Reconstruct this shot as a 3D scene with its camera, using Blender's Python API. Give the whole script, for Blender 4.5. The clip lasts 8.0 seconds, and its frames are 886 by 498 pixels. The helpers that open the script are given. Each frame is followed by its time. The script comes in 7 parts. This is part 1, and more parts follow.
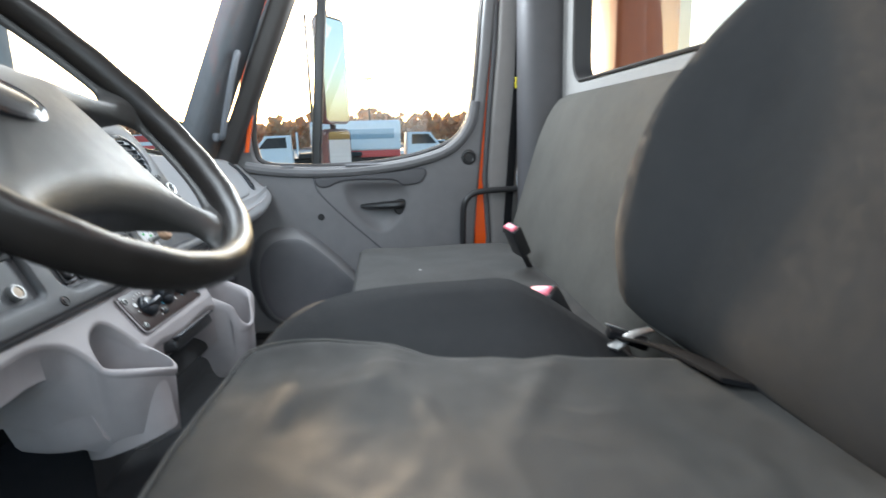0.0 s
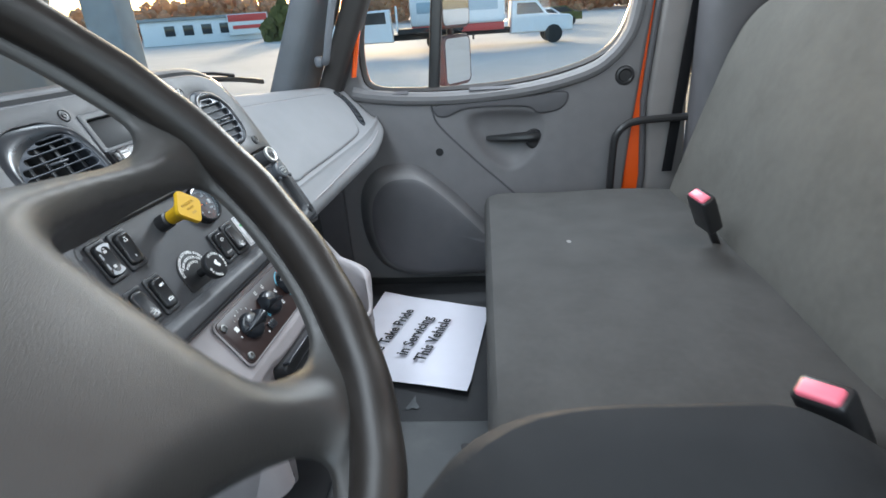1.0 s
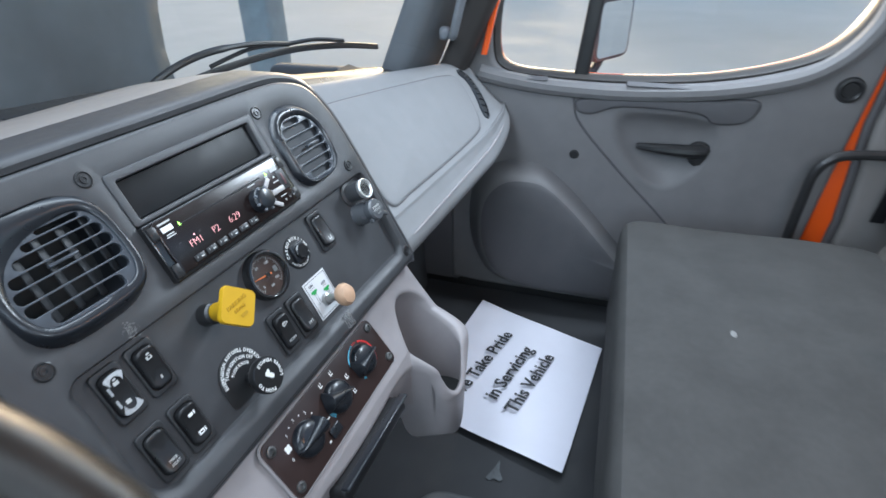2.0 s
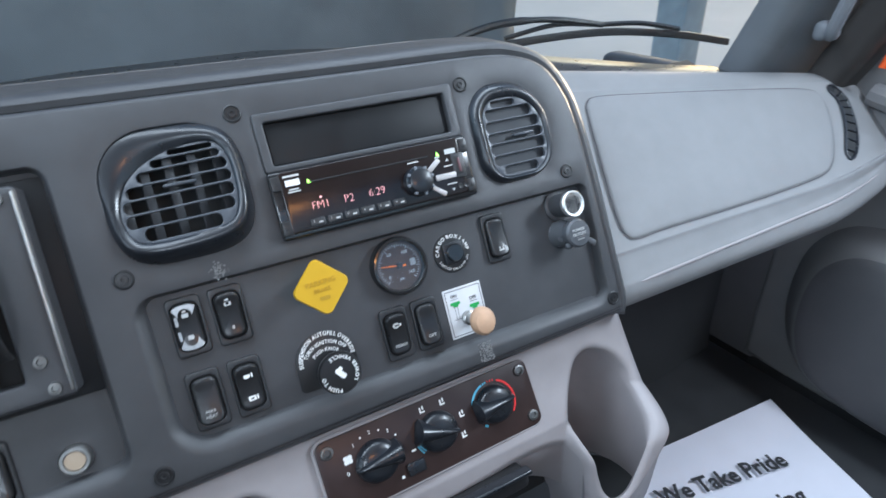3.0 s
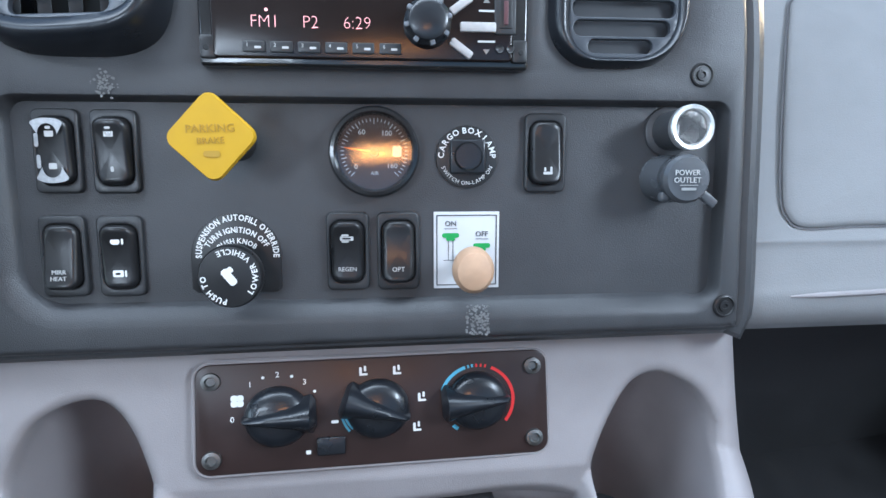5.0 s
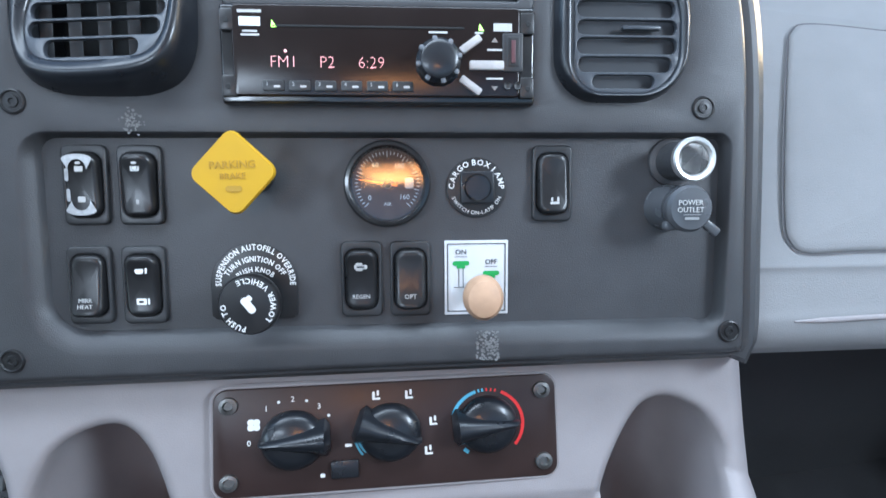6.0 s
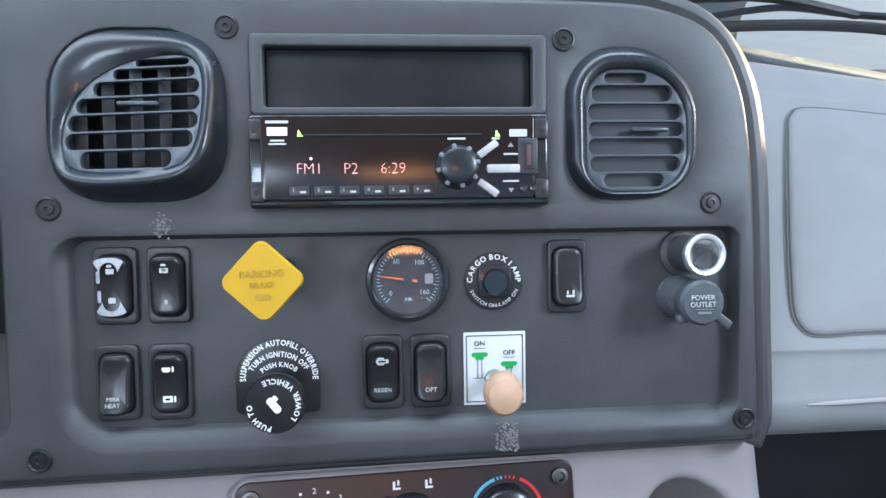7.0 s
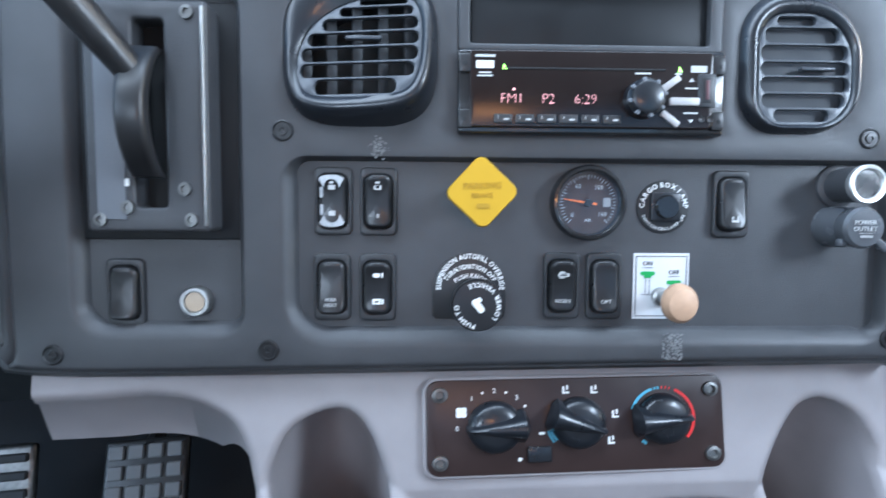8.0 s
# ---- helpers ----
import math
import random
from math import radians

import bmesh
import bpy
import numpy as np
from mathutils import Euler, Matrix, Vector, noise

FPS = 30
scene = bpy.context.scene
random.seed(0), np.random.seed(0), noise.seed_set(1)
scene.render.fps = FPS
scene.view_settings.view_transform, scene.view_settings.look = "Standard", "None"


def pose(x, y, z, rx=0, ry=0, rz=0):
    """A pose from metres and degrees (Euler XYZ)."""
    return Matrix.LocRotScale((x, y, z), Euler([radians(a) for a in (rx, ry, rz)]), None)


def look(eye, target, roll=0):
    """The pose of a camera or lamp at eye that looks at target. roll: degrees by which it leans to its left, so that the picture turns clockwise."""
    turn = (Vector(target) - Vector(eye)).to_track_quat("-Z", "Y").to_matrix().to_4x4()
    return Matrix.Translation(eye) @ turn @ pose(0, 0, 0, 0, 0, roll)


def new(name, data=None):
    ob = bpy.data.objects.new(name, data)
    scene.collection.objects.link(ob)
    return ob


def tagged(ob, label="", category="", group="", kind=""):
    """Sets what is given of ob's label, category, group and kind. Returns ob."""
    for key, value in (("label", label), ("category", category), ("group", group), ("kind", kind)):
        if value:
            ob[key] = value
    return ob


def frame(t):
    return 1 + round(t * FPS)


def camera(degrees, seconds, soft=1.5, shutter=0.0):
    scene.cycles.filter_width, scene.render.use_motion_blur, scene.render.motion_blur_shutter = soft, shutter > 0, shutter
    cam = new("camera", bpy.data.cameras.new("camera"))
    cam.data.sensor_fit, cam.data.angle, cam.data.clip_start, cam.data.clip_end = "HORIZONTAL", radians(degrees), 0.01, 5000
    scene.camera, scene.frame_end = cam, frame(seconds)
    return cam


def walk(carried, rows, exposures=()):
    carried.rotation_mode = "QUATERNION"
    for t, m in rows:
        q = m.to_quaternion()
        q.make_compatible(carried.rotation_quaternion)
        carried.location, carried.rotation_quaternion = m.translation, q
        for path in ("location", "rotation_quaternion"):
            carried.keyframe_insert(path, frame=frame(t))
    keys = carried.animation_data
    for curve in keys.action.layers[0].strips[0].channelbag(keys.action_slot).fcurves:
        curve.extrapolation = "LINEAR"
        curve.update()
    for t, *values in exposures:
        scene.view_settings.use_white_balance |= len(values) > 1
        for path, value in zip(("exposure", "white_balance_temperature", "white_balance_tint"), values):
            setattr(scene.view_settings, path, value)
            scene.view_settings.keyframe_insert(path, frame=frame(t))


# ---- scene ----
cam = camera(77.4, 8.0, soft=1.5, shutter=0.2)
PATH = [
    (0, (-0.796, 0.488, 0.633), (1.152, 0.283, 0.231), -1.7),
    (0.2, (-0.741, 0.520, 0.697), (1.196, 0.425, 0.209), -2.5),
    (0.5, (-0.658, 0.499, 0.704), (1.250, 0.523, 0.106), -3.1),
    (0.8, (-0.592, 0.536, 0.729), (1.277, 0.652, 0.026), -3.9),
    (1, (-0.493, 0.562, 0.744), (1.334, 0.729, -0.052), -4.0),
    (1.2, (-0.427, 0.588, 0.779), (1.377, 0.767, -0.067), -3.1),
    (1.5, (-0.370, 0.585, 0.834), (1.369, 0.893, -0.104), -3.8),
    (1.8, (-0.299, 0.629, 0.840), (1.389, 1.010, -0.163), -1.8),
    (2, (-0.212, 0.629, 0.840), (1.428, 1.130, -0.189), -0.7),
    (2.2, (-0.138, 0.687, 0.854), (1.433, 1.356, -0.187), 0.6),
    (3.3, (0.028, 0.535, 0.754), (0.761, 2.099, -0.254), -2.6),
    (3.5, (0.049, 0.535, 0.736), (0.748, 2.089, -0.311), -1.9),
    (4, (0.117, 0.590, 0.692), (0.726, 2.149, -0.404), 2.0),
    (4.5, (0.178, 0.637, 0.664), (0.577, 2.217, -0.494), 2.7),
    (4.7, (0.177, 0.641, 0.663), (0.541, 2.237, -0.485), 2.7),
    (5.8, (0.173, 0.639, 0.669), (0.489, 2.266, -0.450), 2.2),
    (6, (0.172, 0.636, 0.675), (0.490, 2.284, -0.412), 1.9),
    (6.3, (0.167, 0.640, 0.689), (0.505, 2.332, -0.322), 1.6),
    (6.5, (0.165, 0.649, 0.704), (0.492, 2.337, -0.319), 1.3),
    (7, (0.161, 0.651, 0.715), (0.489, 2.354, -0.281), 1.3),
    (7.5, (0.140, 0.644, 0.714), (0.437, 2.339, -0.304), 1.4),
    (8, (0.044, 0.610, 0.696), (0.286, 2.302, -0.344), 1.3),
]
EXPOSURES = [(0.0, 2.62, 6400, 10), (1.0, 2.60, 6300, 10), (2.2, 2.52, 5950, 10), (3.5, 2.54, 5850, 10), (5.0, 2.63, 5700, 10), (6.0, 2.70, 5700, 10), (6.5, 2.66, 5750, 10), (7.4, 2.69, 5750, 10), (8.0, 2.78, 5500, 10)]
walk(cam, [(t, look(eye, target, roll)) for t, eye, target, roll in PATH], exposures=EXPOSURES)

# ---- daylight: low sun ahead of the passenger side, pale sky ----
world = bpy.data.worlds.new("sky")
scene.world = world
world.use_nodes = True
wn = world.node_tree.nodes
sky = wn.new("ShaderNodeTexSky")
sky.sky_type, sky.sun_disc = "NISHITA", False
sky.sun_elevation, sky.sun_rotation = radians(7), radians(79)
sky.air_density, sky.dust_density, sky.ozone_density = 1.0, 2.5, 2.0
wn["Background"].inputs[1].default_value = 0.11
world.node_tree.links.new(sky.outputs[0], wn["Background"].inputs[0])
sun_data = bpy.data.lights.new("sun", "SUN")
sun_data.energy, sun_data.angle, sun_data.color = 0.75, radians(4), (1.0, 0.76, 0.52)
sun = new("sun", sun_data)
sun.matrix_world = look((20, 3.9, 2.5), (0, 0, 0))
# area lamps added for the sky light through the open driver doorway and the upper parts of the windows
for nm, eye, aim, w, h, watts in (
        ("doorway_sky", (-1.26, 0.52, 1.02), (0.0, 0.50, 0.40), 0.95, 0.80, 1.75),
        ("windshield_sky", (0.0, 0.93, 1.16), (0.15, 0.10, 0.45), 1.30, 0.26, 2.05),
        ("back_window_sky", (-0.52, -0.09, 1.06), (0.10, 0.95, 0.50), 0.36, 0.32, 1.4),
        # small orange lamp added only for a warm glint on radio and gauge
        ("back_window_orange_fill", (0.08, -0.09, 1.12), (0.10, 0.95, 0.50), 0.20, 0.05, 0.15),
        ("door_window_sky", (0.98, 0.40, 1.12), (0.0, 0.45, 0.45), 0.40, 0.17, 1.8)):
    lamp_data = bpy.data.lights.new(nm, "AREA")
    lamp_data.shape, lamp_data.size, lamp_data.size_y = "RECTANGLE", w, h
    lamp_data.energy, lamp_data.color = watts, (1.0, 0.40, 0.09) if nm == "back_window_orange_fill" else (0.85, 0.94, 1.0)
    new(nm, lamp_data).matrix_world = look(eye, aim)


# ---- materials ----
def mat(name, color, rough=0.5, metal=0.0, var=0.12, scale=30.0, bump=0.0, bscale=600.0, coat=0.0, spec=0.5, wear=0.0, wearcol=None):
    """A surface with colour drift at two scales and a fine relief."""
    m = bpy.data.materials.new(name)
    m.use_nodes = True
    nt = m.node_tree
    n, l = nt.nodes, nt.links
    b = n["Principled BSDF"]
    b.inputs["Roughness"].default_value = rough
    b.inputs["Metallic"].default_value = metal
    b.inputs["Coat Weight"].default_value = coat
    b.inputs["Specular IOR Level"].default_value = spec
    co = n.new("ShaderNodeTexCoord")
    big = n.new("ShaderNodeTexNoise")
    big.inputs["Scale"].default_value, big.inputs["Detail"].default_value = scale * 0.15, 3.0
    small = n.new("ShaderNodeTexNoise")
    small.inputs["Scale"].default_value, small.inputs["Detail"].default_value = scale, 5.0
    for t in (big, small):
        l.new(co.outputs["Object"], t.inputs["Vector"])
    add = n.new("ShaderNodeMath")
    add.operation = "ADD"
    l.new(big.outputs[0], add.inputs[0]), l.new(small.outputs[0], add.inputs[1])
    ramp = n.new("ShaderNodeMapRange")
    ramp.inputs[1].default_value, ramp.inputs[2].default_value = 0.7, 1.3
    ramp.inputs[3].default_value, ramp.inputs[4].default_value = 1 - var, 1 + var
    l.new(add.outputs[0], ramp.inputs[0])
    mix = n.new("ShaderNodeMix")
    mix.data_type, mix.blend_type = "RGBA", "MULTIPLY"
    mix.inputs[0].default_value = 1.0
    mix.inputs[6].default_value = (*color, 1)
    l.new(ramp.outputs[0], mix.inputs[7])
    out = mix.outputs[2]
    if wear:
        w = n.new("ShaderNodeTexNoise")
        w.inputs["Scale"].default_value, w.inputs["Detail"].default_value = 9.0, 8.0
        l.new(co.outputs["Object"], w.inputs["Vector"])
        wr = n.new("ShaderNodeMapRange")
        wr.inputs[1].default_value, wr.inputs[2].default_value = 0.52, 0.75
        wr.inputs[3].default_value, wr.inputs[4].default_value = 0.0, wear
        l.new(w.outputs[0], wr.inputs[0])
        mx = n.new("ShaderNodeMix")
        mx.data_type = "RGBA"
        l.new(wr.outputs[0], mx.inputs[0]), l.new(out, mx.inputs[6])
        mx.inputs[7].default_value = (*(wearcol or color), 1)
        out = mx.outputs[2]
    l.new(out, b.inputs["Base Color"])
    rr_ = n.new("ShaderNodeMapRange")
    rr_.inputs[1].default_value, rr_.inputs[2].default_value = 0.3, 0.7
    rr_.inputs[3].default_value, rr_.inputs[4].default_value = rough * 0.88, min(1, rough * 1.12)
    l.new(small.outputs[0], rr_.inputs[0]), l.new(rr_.outputs[0], b.inputs["Roughness"])
    if bump:
        g = n.new("ShaderNodeTexNoise")
        g.inputs["Scale"].default_value, g.inputs["Detail"].default_value = bscale, 2.0
        l.new(co.outputs["Object"], g.inputs["Vector"])
        bp = n.new("ShaderNodeBump")
        bp.inputs["Strength"].default_value, bp.inputs["Distance"].default_value = bump, 0.001
        l.new(g.outputs[0], bp.inputs["Height"]), l.new(bp.outputs[0], b.inputs["Normal"])
    return m


def glass(name, tint, rough=0.0):
    """Thin clear pane: mostly see-through, with a real gloss."""
    m = bpy.data.materials.new(name)
    m.use_nodes = True
    n, l = m.node_tree.nodes, m.node_tree.links
    n.remove(n["Principled BSDF"])
    tr, gl, mx, lw = (n.new("ShaderNodeBsdfTransparent"), n.new("ShaderNodeBsdfGlossy"), n.new("ShaderNodeMixShader"), n.new("ShaderNodeLayerWeight"))
    tr.inputs[0].default_value = (*tint, 1)
    gl.inputs["Roughness"].default_value = rough
    lw.inputs[0].default_value = 0.5
    pw, ml = n.new("ShaderNodeMath"), n.new("ShaderNodeMath")
    pw.operation, ml.operation = "POWER", "MULTIPLY_ADD"
    pw.inputs[1].default_value = 5.0
    ml.inputs[1].default_value, ml.inputs[2].default_value = 0.85, 0.045
    l.new(lw.outputs["Facing"], pw.inputs[0]), l.new(pw.outputs[0], ml.inputs[0]), l.new(ml.outputs[0], mx.inputs[0])
    l.new(tr.outputs[0], mx.inputs[1]), l.new(gl.outputs[0], mx.inputs[2])
    l.new(mx.outputs[0], n["Material Output"].inputs[0])
    return m


def glow(name, color, strength):
    m = bpy.data.materials.new(name)
    m.use_nodes = True
    b = m.node_tree.nodes["Principled BSDF"]
    b.inputs["Base Color"].default_value = (*color, 1)
    b.inputs["Emission Color"].default_value = (*color, 1)
    b.inputs["Emission Strength"].default_value = strength
    return m


CHARCOAL = mat("charcoal_plastic", (0.050, 0.051, 0.0545), 0.42, var=0.1, scale=60, bump=0.25, bscale=1400)
LIGHTGREY = mat("light_grey_plastic", (0.312, 0.286, 0.288), 0.5, var=0.07, scale=40, bump=0.2, bscale=1300)
MIDGREY = mat("mid_grey_plastic", (0.205, 0.205, 0.208), 0.62, var=0.08, scale=40, bump=0.2, bscale=1100)
DOORGREY = mat("door_grey_plastic", (0.150, 0.146, 0.148), 0.55, var=0.1, scale=25, bump=0.25, bscale=900)
DOORDARK = mat("door_pocket_plastic", (0.085, 0.083, 0.088), 0.6, var=0.12, scale=25, bump=0.25, bscale=900)
FABRIC = mat("charcoal_seat_fabric", (0.068, 0.067, 0.065), 0.92, var=0.16, scale=90, bump=0.7, bscale=1800, spec=0.25)
BOLSTER = mat("dark_bolster_cloth", (0.026, 0.0265, 0.0275), 0.9, var=0.15, scale=90, bump=0.6, bscale=1800, spec=0.25)
WORN = mat("worn_seat_cover", (0.034, 0.033, 0.031), 0.72, var=0.2, scale=35, bump=0.6, bscale=1300, spec=0.35, wear=0.5, wearcol=(0.088, 0.085, 0.079))
PIPING = mat("grey_piping", (0.075, 0.072, 0.066), 0.8, var=0.1, scale=200)
RUBBER = mat("black_rubber_mat", (0.034, 0.035, 0.038), 0.75, var=0.25, scale=18, bump=0.5, bscale=500, wear=0.3, wearcol=(0.07, 0.068, 0.062))
BLACK = mat("black_plastic", (0.019, 0.019, 0.020), 0.36, var=0.12, scale=80)
GLOSS = mat("glossy_black_plastic", (0.013, 0.013, 0.014), 0.2, var=0.1, scale=80, coat=0.4)
VENTMAT = mat("dark_slate_plastic", (0.014, 0.016, 0.020), 0.30, var=0.1, scale=80, coat=0.15)
# near-black for recesses; their shade is put into the colour
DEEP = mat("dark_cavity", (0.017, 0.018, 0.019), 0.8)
TOEMAT = mat("matt_toe_lining", (0.040, 0.042, 0.045), 0.8, var=0.2, scale=14, bump=0.2, bscale=400)
SCREWMAT = mat("dark_steel_screw", (0.20, 0.20, 0.195), 0.42, metal=1.0, var=0.25, scale=160)
HUBMAT = mat("charcoal_horn_pad", (0.032, 0.030, 0.028), 0.43, var=0.1, scale=60, bump=0.25, bscale=1600)
WHEELMAT = mat("wheel_leatherette", (0.014, 0.0115, 0.0100), 0.36, var=0.18, scale=50, bump=0.15, bscale=2200, spec=0.32)
OUTLETCAP = mat("slate_gloss_cap", (0.085, 0.09, 0.098), 0.26, var=0.1, scale=80)
STEEL = mat("dull_steel", (0.42, 0.42, 0.41), 0.38, metal=1.0, var=0.2, scale=120)
YELLOW = mat("yellow_plastic", (0.55, 0.315, 0.003), 0.58, var=0.05, scale=60)
YELLOWDARK = mat("embossed_yellow", (0.42, 0.24, 0.008), 0.5, var=0.05)
ORANGE = mat("orange_paint", (0.82, 0.105, 0.012), 0.25, var=0.08, scale=15, coat=0.6)
STICKER = mat("matt_white_sticker", (0.60, 0.60, 0.61), 0.6, var=0.05, scale=40)
WHITE = mat("white_print", (0.82, 0.82, 0.80), 0.55, var=0.03)
PAPER = mat("white_paper", (0.79, 0.78, 0.86), 0.75, var=0.03, scale=14, bump=0.15, bscale=90)
INK = mat("black_ink", (0.03, 0.03, 0.035), 0.7, var=0.05)
GREEN = mat("green_print", (0.02, 0.32, 0.07), 0.6, var=0.05)
REDPRINT = mat("red_print", (0.72, 0.03, 0.03), 0.5, var=0.05)
BLUEPRINT = mat("blue_print", (0.12, 0.45, 0.62), 0.5, var=0.05)
TAN = mat("worn_tan_knob", (0.52, 0.33, 0.21), 0.5, var=0.15, scale=90)
HVACMAT = mat("brown_black_panel", (0.034, 0.020, 0.018), 0.33, var=0.12, scale=50)
PINK = mat("pink_red_release_button", (0.80, 0.16, 0.22), 0.4, var=0.08)
SCUFF = mat("chalky_scuff", (0.22, 0.22, 0.22), 0.9, var=0.35, scale=900)
PLATE = mat("grey_floor_cover", (0.070, 0.073, 0.076), 0.6, var=0.18, scale=22, bump=0.3, bscale=500, wear=0.3, wearcol=(0.2, 0.2, 0.19))
LINER = mat("grey_headliner", (0.34, 0.33, 0.32), 0.9, var=0.06, scale=60, bump=0.5, bscale=900)
PILLAR = mat("slate_pillar_trim", (0.155, 0.165, 0.182), 0.55, var=0.08, scale=30, bump=0.2, bscale=900)
BROWNSEAL = mat("dark_door_seal", (0.035, 0.031, 0.029), 0.6, var=0.15)
BELT = mat("black_webbing", (0.009, 0.009, 0.010), 0.92, var=0.1, bump=0.6, bscale=900, spec=0.12)
MIRROR = mat("mirror_silver", (0.9, 0.9, 0.9), 0.02, metal=1.0, var=0.01)
CLEAR = glass("window_glass", (0.93, 0.95, 0.94))
LENS = glass("gauge_glass", (0.96, 0.96, 0.96), 0.06)
DISPLAY = glow("display_digits", (1.0, 0.46, 0.46), 0.17)
SPARK = glow("green_indicator", (0.3, 0.8, 0.1), 0.8)
ROCKER = mat("rocker_black_plastic", (0.014, 0.014, 0.015), 0.30, var=0.1, scale=80, coat=0.05)
SATINMETAL = mat("satin_nickel", (0.80, 0.79, 0.77), 0.34, metal=0.85, var=0.08)
PILLARLIGHT = mat("pale_pillar_trim", (0.19, 0.178, 0.172), 0.6, var=0.07, scale=30, bump=0.2, bscale=900)
MATTEBLACK = mat("matte_black_plastic", (0.008, 0.0088, 0.010), 0.45, var=0.1, scale=50, spec=0.28)
# bench back cloth, its colour raised to hold the windshield light
BACKCLOTH = mat("lightened_seat_back_cloth", (0.108, 0.103, 0.093), 0.92, var=0.14, scale=60, bump=0.7, bscale=1800, spec=0.25)
WORNSILVER = mat("rubbed_silver", (0.36, 0.37, 0.38), 0.35, var=0.3, scale=400)
LINT = mat("grey_lint", (0.22, 0.22, 0.215), 0.9, var=0.2)
SLAT = mat("slate_slat_plastic", (0.052, 0.058, 0.068), 0.32, var=0.1, scale=80)
DAMPER = mat("slate_damper_plastic", (0.036, 0.040, 0.046), 0.6, var=0.15, scale=60)
FIN = mat("duct_fin_plastic", (0.016, 0.018, 0.021), 0.5, var=0.1, scale=80)
BEZEL = mat("satin_black_bezel", (0.030, 0.031, 0.033), 0.38, var=0.1, scale=80)
SILVERPAINT = mat("worn_silver_paint", (0.42, 0.40, 0.39), 0.38, var=0.15, scale=300)
PRINT = mat("pale_grey_print", (0.50, 0.50, 0.49), 0.55, var=0.06)
RADIOMAT = mat("brown_black_gloss", (0.011, 0.0065, 0.006), 0.20, var=0.1, scale=60)
# dial colour warmed to carry the orange light seen on the gauge
DIAL = mat("orange_lit_dial", (0.085, 0.047, 0.036), 0.5, var=0.1)
NEEDLE = mat("orange_needle", (0.9, 0.2, 0.03), 0.5, var=0.03)
# dusty asphalt, with haze and glass glare put into its paler colour
ASPHALT = mat("hazed_dusty_asphalt", (0.46, 0.45, 0.415), 0.9, var=0.09, scale=1.2, bump=0.3, bscale=40)
TRUCKWHITE = mat("white_truck_paint", (0.78, 0.79, 0.80), 0.35, var=0.05, scale=6)
TYRE = mat("tyre_rubber", (0.025, 0.025, 0.025), 0.85, var=0.15)
DARKGLASS = mat("dark_vehicle_glass", (0.03, 0.035, 0.04), 0.1, var=0.05)
# autumn leaves, coloured paler to stand in for distance haze
LEAF = mat("hazed_autumn_foliage", (0.52, 0.42, 0.33), 0.9, var=0.2, scale=0.5)
leaf_nodes, leaf_links = LEAF.node_tree.nodes, LEAF.node_tree.links
leaf_back, leaf_mix = leaf_nodes.new("ShaderNodeBsdfTranslucent"), leaf_nodes.new("ShaderNodeMixShader")
leaf_back.inputs[0].default_value = (0.86, 0.62, 0.42, 1)
leaf_mix.inputs[0].default_value = 0.65
leaf_links.new(leaf_nodes["Principled BSDF"].outputs[0], leaf_mix.inputs[1]), leaf_links.new(leaf_back.outputs[0], leaf_mix.inputs[2])
leaf_links.new(leaf_mix.outputs[0], leaf_nodes["Material Output"].inputs[0])
LEAFGREEN = mat("dull_green_foliage", (0.10, 0.10, 0.03), 0.9, var=0.4, scale=6)
BARK = mat("pole_wood", (0.12, 0.10, 0.085), 0.85, var=0.3, scale=8)
CONCRETE = mat("grey_painted_post", (0.30, 0.31, 0.31), 0.8, var=0.2, scale=6)
HOODMAT = mat("grey_hood_underside", (0.125, 0.145, 0.160), 0.6, var=0.30, scale=7, wear=0.35, wearcol=(0.20, 0.22, 0.23))
CREAM = mat("cream_panel", (0.62, 0.55, 0.42), 0.5, var=0.08, scale=5)
RUSTORANGE = mat("weathered_orange_steel", (0.55, 0.14, 0.045), 0.5, var=0.15, scale=8)
BLUECAR = mat("pale_blue_paint", (0.35, 0.45, 0.52), 0.35, var=0.05)
REDSIGN = mat("red_sign", (0.62, 0.07, 0.06), 0.5, var=0.05)


# ---- building blocks ----
def part(name, bm, material, parent=None, label="", flat=35, m=None):
    if m is not None:
        bm.transform(m)
    bmesh.ops.recalc_face_normals(bm, faces=bm.faces)
    me = bpy.data.meshes.new(name)
    bm.to_mesh(me)
    bm.free()
    me.materials.append(material)
    me.shade_smooth()
    me.set_sharp_from_angle(angle=radians(flat))
    ob = new(name, me)
    if parent is not None:
        ob.parent = parent
    if label:
        tagged(ob, label)
    return ob


def thing(name, label, category, m=None, group="", kind=""):
    ob = new(name)
    ob.empty_display_size = 0.05
    if m is not None:
        ob.matrix_basis = m
    return tagged(ob, label, category, group, kind)


def T(x, y, z=0.0):
    return Matrix.Translation((x, y, z))


def skin(bm, rings, cap0=True, cap1=True, closed=True):
    """Joins rings of equally many points by quads."""
    vs = [[bm.verts.new(p) for p in r] for r in rings]
    k = len(vs[0])
    for a, b in zip(vs, vs[1:]):
        for i in range(k if closed else k - 1):
            j = (i + 1) % k
            bm.faces.new((a[i], a[j], b[j], b[i]))
    if cap0 and closed:
        bm.faces.new(vs[0][::-1])
    if cap1 and closed:
        bm.faces.new(vs[-1])
    return vs


